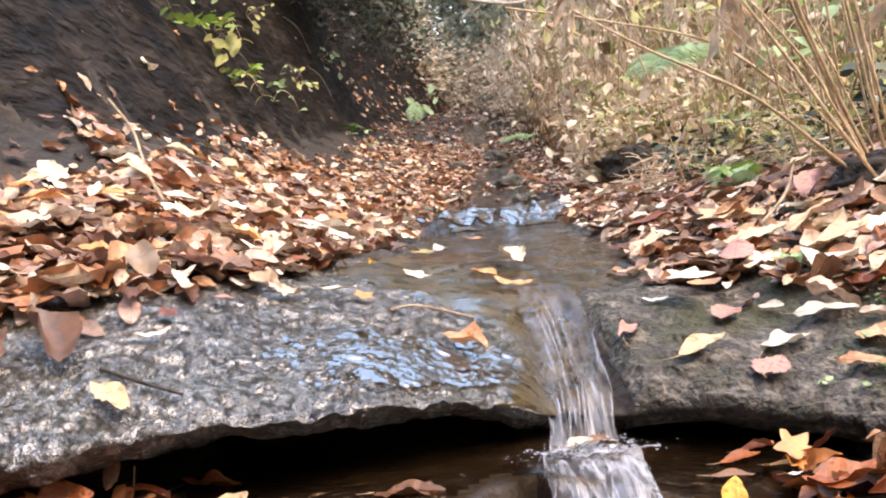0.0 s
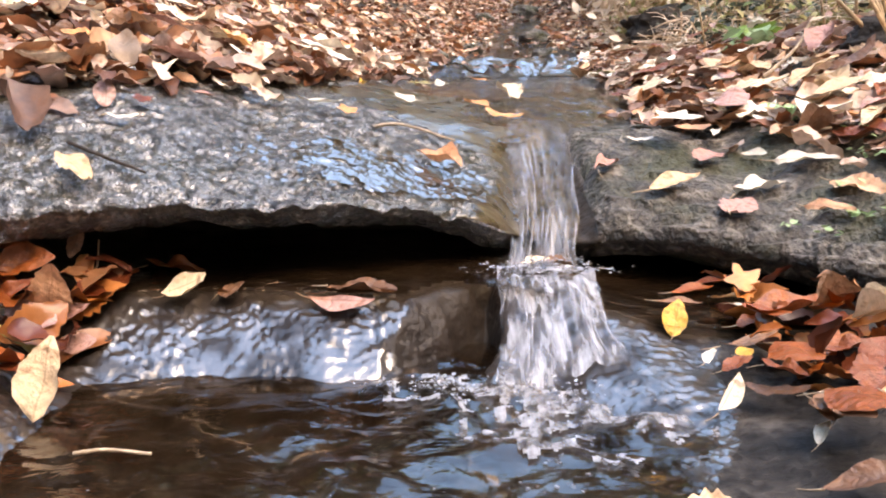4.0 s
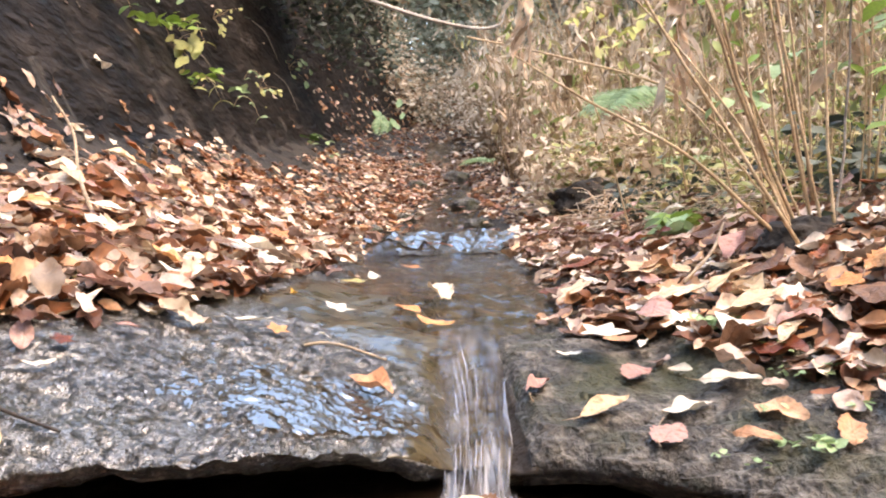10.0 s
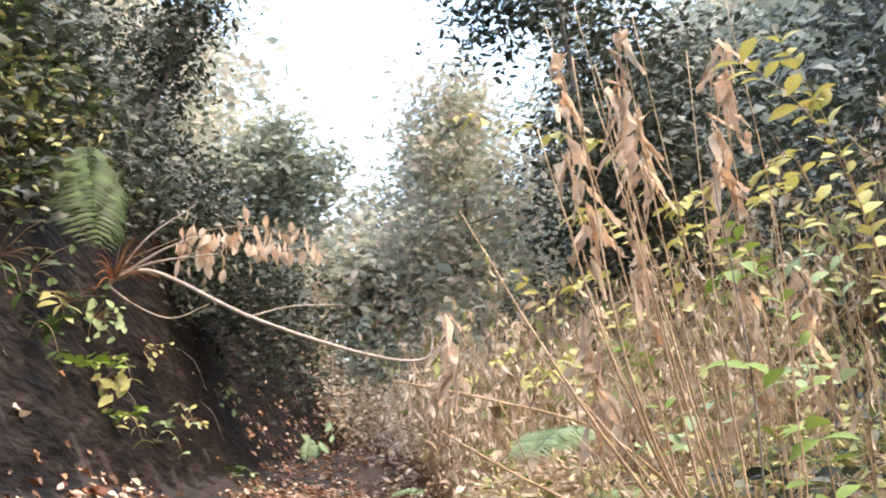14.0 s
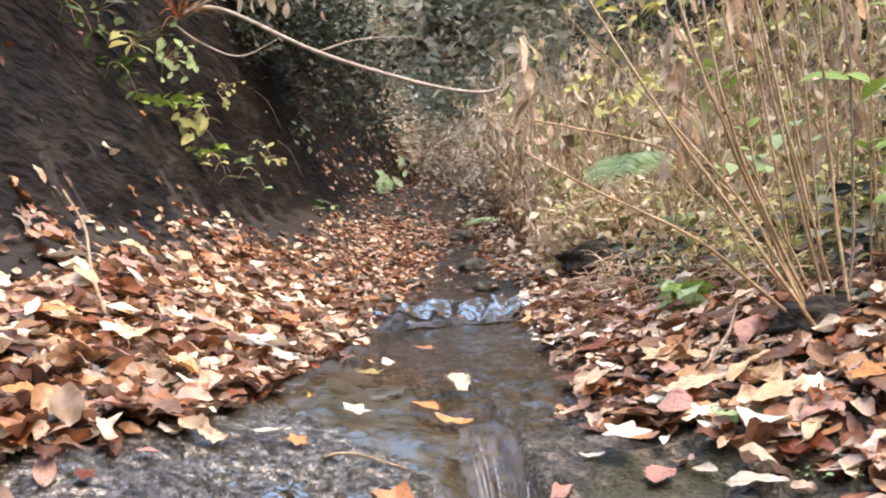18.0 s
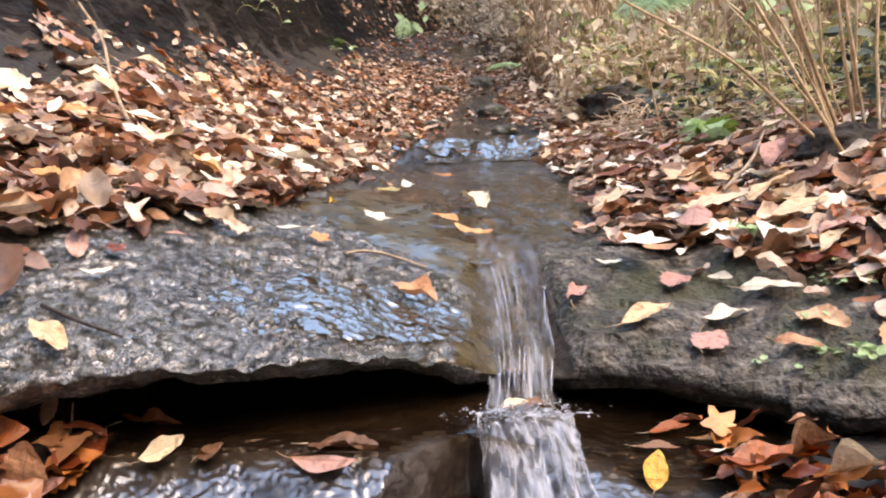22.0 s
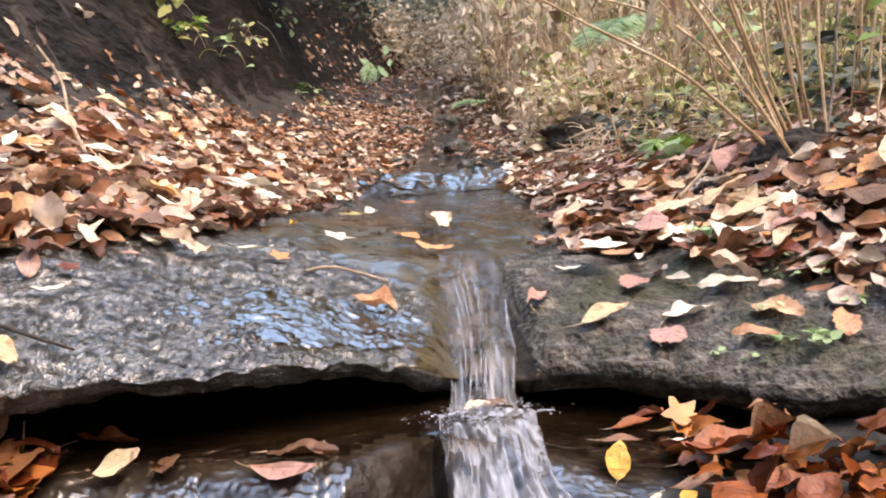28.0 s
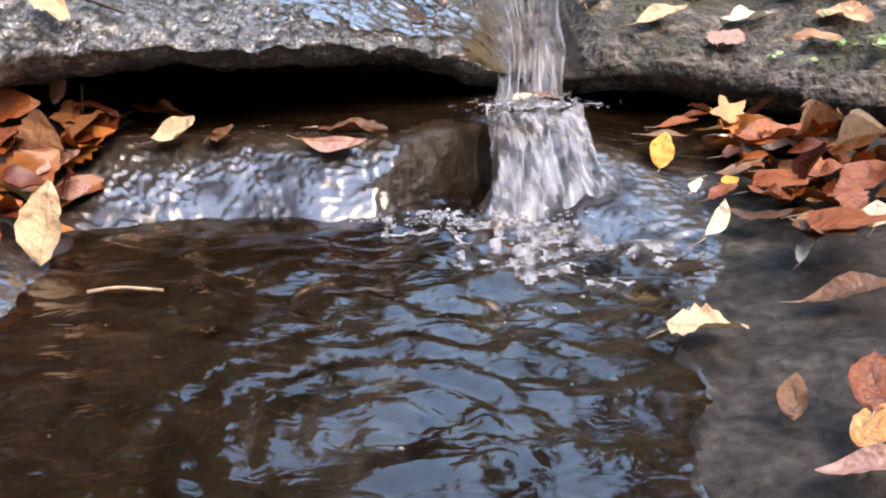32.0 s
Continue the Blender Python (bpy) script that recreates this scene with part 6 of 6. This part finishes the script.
def leafy_shoot(points, leaf, mat, label, seed, pairs=9, name="leafy_shoot", r=.0025, droop=0.2, start=.25, stem_mat=None):
    """An arching shoot with leaves on both sides."""
    rnd = random.Random(seed)
    root = empty(name, points[0], label, "plant", "leafy shoots")
    o = Vector(points[0])
    line = bend(points, 8)
    v, f = tube([p - o for p in line], [r * (1 - .7 * i / (len(line) - 1)) for i in range(len(line))], 5)
    part("stem", mesh_from("stem", v, f, stem_mat or M_STEM), root)
    me = mesh_from("leaf", SMALL[0] + np.array([.5, 0, 0]), SMALL[1], mat)
    for k in range(pairs):
        t = start + (1 - start) * k / max(1, pairs - 1)
        i = min(len(line) - 2, int(t * (len(line) - 1)))
        d = (line[i + 1] - line[i]).normalized()
        for s in (-1, 1):
            side = d.cross(Vector((0, 0, 1)) if abs(d.z) < .85 else Vector((0, 1, 0))).normalized() * s
            ahead = (side * .8 + d * .5 + Vector((rnd.gauss(0, .2), rnd.gauss(0, .2), rnd.gauss(-droop, .2)))).normalized()
            up = (Vector((0, -.3, 1)) + Vector((rnd.gauss(0, .3), rnd.gauss(0, .3), 0)))
            y = up.cross(ahead).normalized()
            m = Matrix((ahead, y, ahead.cross(y))).transposed().to_4x4()
            ob = part("leaf", me, root)
            ob.matrix_local = Matrix.Translation(line[i] - o) @ m @ Matrix.Scale(rnd.uniform(*leaf), 4)
    return root


leafy_shoot([(1.5, 2.6, 1.2), (1.1, 2.3, 1.75), (.75, 2.1, 1.78), (.40, 2.0, 1.78)], (.045, .075), M_YELLOWGREEN, "arching shoot with yellow autumn leaves", 701, 13, droop=.6)
leafy_shoot([(1.5, 2.7, 1.0), (1.2, 2.5, 1.5), (1.02, 2.4, 1.62), (.86, 2.3, 1.60)], (.05, .08), M_YELLOWGREEN, "shoot with bunched yellow leaves", 702, 12)
leafy_shoot([(1.5, 1.75, .6), (1.42, 1.7, 1.2), (1.25, 1.6, 1.55), (1.02, 1.55, 1.72)], (.05, .085), M_YELLOWGREEN, "tall shoot with yellow-green leaves", 703, 14)
leafy_shoot([(1.6, 1.8, .6), (1.5, 1.8, 1.2), (1.4, 1.75, 1.6), (1.25, 1.7, 1.9)], (.05, .085), M_YELLOWGREEN, "tall shoot with yellow-green leaves", 704, 14)
leafy_shoot([(1.4, 2.0, .6), (1.35, 2.0, 1.1), (1.25, 1.95, 1.3), (1.12, 1.9, 1.42)], (.045, .07), M_GREEN, "shoot with light green leaves", 705, 9)
leafy_shoot([(1.0, 2.6, .6), (.95, 2.6, 1.0), (.85, 2.6, 1.35), (.72, 2.6, 1.52)], (.04, .07), M_YELLOWGREEN, "slender shoot with yellow-green leaves", 706, 9)
leafy_shoot([(1.15, 1.9, .5), (1.16, 1.88, .8), (1.1, 1.8, .98), (1.02, 1.75, 1.02)], (.06, .09), M_GREEN, "low shoot with broad light green leaves", 707, 5)
leafy_shoot([(1.3, 1.9, .5), (1.3, 1.9, .75), (1.22, 1.8, .85), (1.12, 1.75, .87)], (.06, .10), M_GREEN, "low shoot with broad light green leaves", 708, 5)
leafy_shoot([(1.45, 3.0, .6), (1.4, 3.0, 1.0), (1.3, 2.95, 1.25), (1.15, 2.9, 1.32)], (.05, .08), M_GREEN, "shoot with light green leaves", 709, 9)


for k, (qx, qy, qz, lf0, mt, n0) in enumerate(((1.27, 2.4, 1.0, .11, M_FERN, 4), (1.48, 2.2, 1.07, .11, M_FERN, 4), (1.32, 2.2, 1.38, .10, M_GREEN, 5), (1.13, 3.0, 1.58, .08, M_YELLOWGREEN, 9), (1.26, 2.3, 1.64, .08, M_YELLOWGREEN, 12), (1.40, 2.0, 1.64, .08, M_YELLOWGREEN, 8), (1.10, 3.3, 1.30, .08, M_YELLOWGREEN, 8),
                                                 (1.62, 2.3, 1.45, .09, M_FERN, 6), (1.75, 2.6, 1.8, .09, M_YELLOWGREEN, 10), (1.55, 2.9, 1.75, .08, M_YELLOWGREEN, 10), (1.30, 2.9, .95, .09, M_FERN, 5), (1.70, 2.5, 1.15, .10, M_FERN, 5), (1.45, 3.3, 1.5, .08, M_WEED, 9), (.98, 3.8, 1.45, .07, M_YELLOWGREEN, 8))):
    fx, fy = qx + .22, qy + .1
    leafy_shoot([(fx, fy, gz(fx, fy)), (fx - .02, fy - .02, (gz(fx, fy) + qz) / 2 + .1), (qx + .08, qy + .04, qz + .03), (qx - .08, qy, qz - .03)], (lf0 * .65, lf0 * 1.1), mt, "slender shoot with broad pale green leaves" if mt is M_FERN else "slender shoot with yellow-green leaves", 760 + k, n0, droop=.25, start=.5)


def fern(at, fronds, length, label, seed, mat=None, hang=0.0, aim=None):
    rnd = random.Random(seed)
    root = empty("fern", at, label, "fern", "ferns")
    for k in range(fronds):
        a = (2 * math.pi * k / fronds + rnd.uniform(-.3, .3)) if aim is None else math.radians(aim) + rnd.uniform(-.7, .7)
        L = length * rnd.uniform(.75, 1.1)
        pts = []
        for i in range(23):
            t = i / 22
            out = L * t * (.9 - .25 * hang)
            z = L * (.55 * t - .6 * t * t) * (1 - hang) - hang * L * t * .95
            pts.append(Vector((math.cos(a) * out * (1 - .75 * hang), math.sin(a) * out * (1 - .75 * hang), z)))
        b = Batch()
        v, f = tube(pts, [.0022 * (1 - .7 * i / 22) for i in range(23)], 4)
        b.add(v, f)
        for i in range(3, 23):
            d = (pts[i] - pts[i - 1]).normalized()
            side = d.cross(Vector((0, 0, 1)) if hang < .5 else Vector((math.cos(a), math.sin(a), 0.2))).normalized()
            w = L * .30 * math.sin(math.pi * (.16 + .82 * (i - 3) / 19.5)) ** .8 * rnd.uniform(.82, 1.1)
            for s in (-1, 1):
                x = (side * s + d * .45).normalized()
                up = x.cross(d) * s
                up = up if up.z > 0 or hang >= .5 else -up
                m = Matrix((x, up.cross(x).normalized(), up.normalized())).transposed().to_4x4()
                b.add(NARROW_Q[0] * np.array([w, w * .62, w * 1.6]) + np.array([w * .5, 0, 0]), [tuple(q) for q in NARROW_Q[1]], Matrix.Translation(pts[i]) @ m)
        part("frond", b.mesh("frond", mat or M_FERN), root)
    return root


fern((1.20, 3.62, 1.06), 8, .50, "pale green fern arching above the leaf litter", 801, M_FERN, hang=.2, aim=225)
fern((1.40, 3.95, .56), 7, .26, "bright green fern low on the bank", 802, M_GREEN)
fern((1.47, 5.3, .95), 6, .30, "pale green fern among dry stalks", 803, aim=220)
fern((.95, 6.6, .95), 6, .32, "grey-green fern by the thicket", 804, aim=210)
fern((-1.22, 4.6, 2.95), 5, .85, "large green fern hanging from the bank", 805, M_DARKFERN, hang=.85, aim=-60)
fern((.10, 11.0, 1.9), 4, .42, "pale fern on the dark bank", 806, hang=.7, aim=-80)
fern((1.75, 4.6, .8), 6, .35, "green fern in the thicket", 807, aim=240)
fern((.70, 3.2, .42), 4, .12, "small green fern seedling in the leaves", 808, M_GREEN)


def sprig(at, leaf, count, spread, mat, label, seed, normal=(0, -.3, 1)):
    """A low rosette of small leaves."""
    rnd = random.Random(seed)
    root = empty("small_plant", at, label, "plant", "small green plants")
    me = mesh_from("leaf", LEAF_SHAPES["heart"][0], LEAF_SHAPES["heart"][1], mat)
    for k in range(count):
        a, r = rnd.uniform(0, 6.28), spread * math.sqrt(rnd.random())
        ob = part("leaf", me, root)
        ob.matrix_local = Matrix.Translation((math.cos(a) * r, math.sin(a) * r, rnd.uniform(.0, spread * .5))) @ pose(0, 0, 0, rnd.uniform(-35, 35), rnd.uniform(-35, 35), math.degrees(a)) @ Matrix.Scale(rnd.uniform(*leaf), 4)
    return root


for k, (sx0, sy0, n0, sp, lf) in enumerate(((.535, 1.05, 9, .022, (.012, .022)), (.585, 1.02, 10, .026, (.014, .026)), (.455, 1.07, 6, .014, (.008, .014)), (.60, 1.42, 14, .05, (.018, .032)), (.64, 1.30, 9, .04, (.014, .024)), (.66, 1.09, 8, .03, (.012, .022)), (.49, 1.03, 6, .02, (.010, .018)), (.70, 1.16, 10, .04, (.014, .026)), (.56, 1.12, 6, .025, (.008, .016)), (.62, 1.20, 7, .03, (.010, .020)), (.74, 1.04, 9, .03, (.014, .024)))):
    sprig((sx0, sy0, rock_or_ground(sx0, sy0) + .006), lf, n0, sp, M_FERN, "tiny bright green weeds on the damp rock", 820 + k)
sprig((.95, 1.62, gz(.95, 1.62) + .05), (.03, .045), 4, .05, M_EVER, "small round dark green leaves at the stems' foot", 830)

for k, (qx, qy, n0) in enumerate(((.95, 2.6, 12), (.88, 2.4, 10), (1.02, 2.8, 9))):
    sprig((qx, qy, gz(qx, qy) + .05), (.06, .11), n0, .08, M_FERN if k else M_GREEN, "low plant with broad pale green leaves in the litter", 835 + k)
# plants and dead leaves on the mudstone bank
for k, (px0, py0, n0, lf0, mt) in enumerate(((-1.08, 5.2, 8, .08, M_WEED), (-1.30, 4.2, 8, .07, M_DARKFERN), (-1.36, 3.8, 8, .08, M_DARKFERN),
                                           (-1.22, 5.5, 9, .08, M_WEED), (-.98, 6.1, 6, .06, M_FERN), (-.55, 7.6, 7, .09, M_FERN), (-.98, 6.6, 6, .06, M_FERN), (-1.34, 4.4, 10, .10, M_WEED))):
    pz0 = gz(px0, py0)
    leafy_shoot([(px0 - .03, py0 + .03, pz0), (px0 + .05, py0 - .08, pz0 + .08), (px0 + .14, py0 - .16, pz0 + .03), (px0 + .20, py0 - .20, pz0 - .10)], (lf0 * .7, lf0 * 1.2), mt, "green leafy plant growing from the mudstone bank", 840 + k, n0 // 2 + 1, name="bank_plant", droop=.2, start=.1)
for k, (qx, qy, n0, sp) in enumerate(((-1.22, 5.02, 18, .16), (-1.09, 5.2, 14, .13), (-1.31, 4.25, 14, .14), (-1.24, 4.65, 9, .10), (-1.0, 6.2, 7, .08), (-.62, 7.4, 8, .10))):
    sprig((qx + .06, qy - .05, gz(qx, qy) + .02), (.05, .10), n0, sp, (M_GREEN, M_FERN, M_DARKFERN)[k % 3 if k > 1 else 0], "broad-leaved green plant growing from the mudstone bank", 880 + k)
WALL_PLANTS = ((-1.29, 5.29, 2.02, 14, .08, .10), (-1.195, 5.17, 1.60, 10, .07, .11), (-1.385, 4.39, 2.07, 7, .10, .06), (-1.17, 6.40, 2.06, 5, .06, .08), (-1.40, 3.95, 2.01, 6, .12, .055), (-.945, 7.04, 1.63, 5, .07, .07),
               (.05, 11.9, 1.96, 6, .16, .20), (-1.33, 4.81, 2.01, 6, .08, .06), (-.83, 8.46, 2.06, 6, .10, .09))


def wall_plant(at, leaf, count, spread, mat, label, seed):
    """Broad leaves on short stalks leaning out from the steep bank, facing the open side."""
    rnd = random.Random(seed)
    root = empty("wall_plant", at, label, "plant", "plants on the bank")
    me = mesh_from("leaf", LEAF_SHAPES["oak"][0] + np.array([.5, 0, 0]), LEAF_SHAPES["oak"][1], mat)
    for k in range(count):
        p = Vector((.06 + rnd.uniform(0, .10), -.05 - rnd.uniform(0, .10), 0)) + Vector((rnd.gauss(0, spread), 0, rnd.gauss(0, spread)))
        v, f = tube([Vector((0, 0, 0)), p * .6 + Vector((0, 0, .02)), p], [.002, .0015, .001], 4)
        part("stalk", mesh_from("stalk", v, f, M_STEM), root)
        ob = part("leaf", me, root)
        x = Vector((rnd.gauss(.2, .6), -.2, -rnd.uniform(.2, 1))).normalized()
        z = Vector((rnd.gauss(.35, .3), -.8, rnd.uniform(.3, .8)))
        y = z.cross(x).normalized()
        ob.matrix_local = Matrix.Translation(p) @ Matrix((x, y, x.cross(y))).transposed().to_4x4() @ Matrix.Scale(rnd.uniform(*leaf), 4)
    return root


for k, (px0, py0, pz0, n0, sp, lf) in enumerate(WALL_PLANTS):
    wall_plant((px0, py0, pz0), (lf * .4, lf * .95), n0 + 5, sp, M_DARKFERN if k in (2, 4, 7) else (M_FERN, M_WEED)[k % 2], "broad-leaved green plant rooted in the mudstone bank", 900 + k)
roots = np.random.default_rng(9)
for k in range(16):
    ry = 3.2 + 5 * roots.random()
    rx = float(np.interp(ry, YS, XF)) - .25 - .5 * roots.random()
    rz = gz(rx, ry)
    twig([(rx, ry, rz + .02), (rx + .12, ry - .03, rz - .10), (rx + .22, ry - .05, rz - .34)], .004, .0015, M_BARK, "thin root hanging down the mudstone bank", "hanging_root", "root")
litter("bank_leaves", 130, (-2.2, .6, 2.6, 9, lambda x, y, r: (np.interp(y, YS, XF) - x > 0) & (np.interp(y, YS, XF) - x < .5)), (.028, .055), "scattered dead leaves caught on the mudstone bank", 109, lift=.03, tilt=.5)
tuft = empty("dead_tuft", (-1.25, 5.62, 2.40), "tuft of reddish dead roots and leaves in the bank", "plant")
rnd = random.Random(57)
for k in range(26):
    tip = Vector((rnd.uniform(-.10, .34), -.10 - rnd.uniform(0, .15), rnd.uniform(-.16, .26)))
    v, f = tube(bend([(0, 0, 0), tuple(tip * .5 + Vector((0, 0, .05))), tuple(tip)], 4), [.0045 - .0004 * i for i in range(9)], 4)
    part("root", mesh_from("root", v, f, (M_LEAF["orange"], M_TWIG, M_LEAF["rust"])[k % 3]), tuft)
spray = empty("withered_spray", (-.79, 5.7, 2.74), "withered tan leaves hanging on a broken branch", "branch")
tv, tf = tube(bend([(-.5, .3, -.1), (0, 0, 0), (.4, 0, .08), (.86, 0, .0)], 4), [.006 - .0003 * i for i in range(13)], 5)
part("twig", mesh_from("twig", tv, tf, M_TWIG), spray)
rnd = random.Random(55)
for k in range(95):
    v, f = (LEAF_SHAPES["curly"], SMALL, NARROW)[k % 3]
    ob = part("withered_leaf", mesh_from("withered_leaf", v + np.array([.5, 0, 0]), f, M_WITHER), spray)
    ob.matrix_local = Matrix.Translation((rnd.uniform(-.1, .92), rnd.gauss(0, .07), rnd.gauss(-.02, .09))) @ pose(0, 0, 0, rnd.uniform(0, 360), rnd.uniform(40, 110), rnd.uniform(0, 360)) @ Matrix.Scale(rnd.uniform(.08, .16), 4)

# an earthy hummock, dark in place of its undercut's shade, with stones in the bed
def lump(name, at, size, mat, label, category, seed, rough=.25):
    bm = bmesh.new()
    bmesh.ops.create_icosphere(bm, subdivisions=4, radius=1)
    for v in bm.verts:
        p = v.co
        k = 1 + rough * noise.fractal(Vector((p.x * 1.6 + seed, p.y * 1.6, p.z * 1.6)), 1.0, 2.0, 4)
        v.co = Vector((p.x * size[0] * k, p.y * size[1] * k, p.z * size[2] * k))
    me = bpy.data.meshes.new(name)
    bm.to_mesh(me)
    bm.free()
    me.polygons.foreach_set("use_smooth", [True] * len(me.polygons))
    me.materials.append(mat)
    ob = thing(name, me, label, category)
    ob.matrix_world = Matrix.Translation(at)
    return ob


undergrowth("hummock_brush", 1500, .92, 1.7, 4.5, 5.1, .42, (.04, .09), M_DRY, "dry brush and dead leaves hanging over the hummock", None, shapes=(NARROW_Q, SMALL_Q), weights=(.7, .3), clumps=16, spread=.09)
undergrowth("hummock_weeds", 900, 1.0, 1.75, 4.5, 5.1, .45, (.03, .07), M_WEED, "half-green weeds growing on the hummock", None, clumps=12, spread=.08)
# convex dark lump put where shade falls under the overhanging litter
lump("earth_hummock", (1.17, 4.52, .60), (.21, .16, .12), M_SOIL, "earthy hummock beside the stream, its dark colour standing for undercut shade", "earth mound", 3, .35)
for k, (sx0, sy0, sr) in enumerate(((.62, 5.0, .07), (.20, 5.4, .06), (.66, 6.0, .09), (.35, 7.0, .07), (.75, 7.6, .10), (.42, 8.6, .06), (-.02, 4.35, .05))):
    lump("stone", (sx0, sy0, gz(sx0, sy0) + sr * .35), (sr * 1.2, sr, sr * .65), M_ROCK, "wet dark stone in the stream bed", "stone", 20 + k)
lump("root_crown", (.925, 1.70, gz(.925, 1.70) + .01), (.10, .08, .055), M_SOIL, "dark earthy root crown of the tall stems", "root", 41, .4)
lump("stump", (0.808, 1.273, gz(0.808, 1.273) + .05), (.055, .05, .05), M_SOIL, "small dark rotten stump among the leaves", "stump", 44, .35)
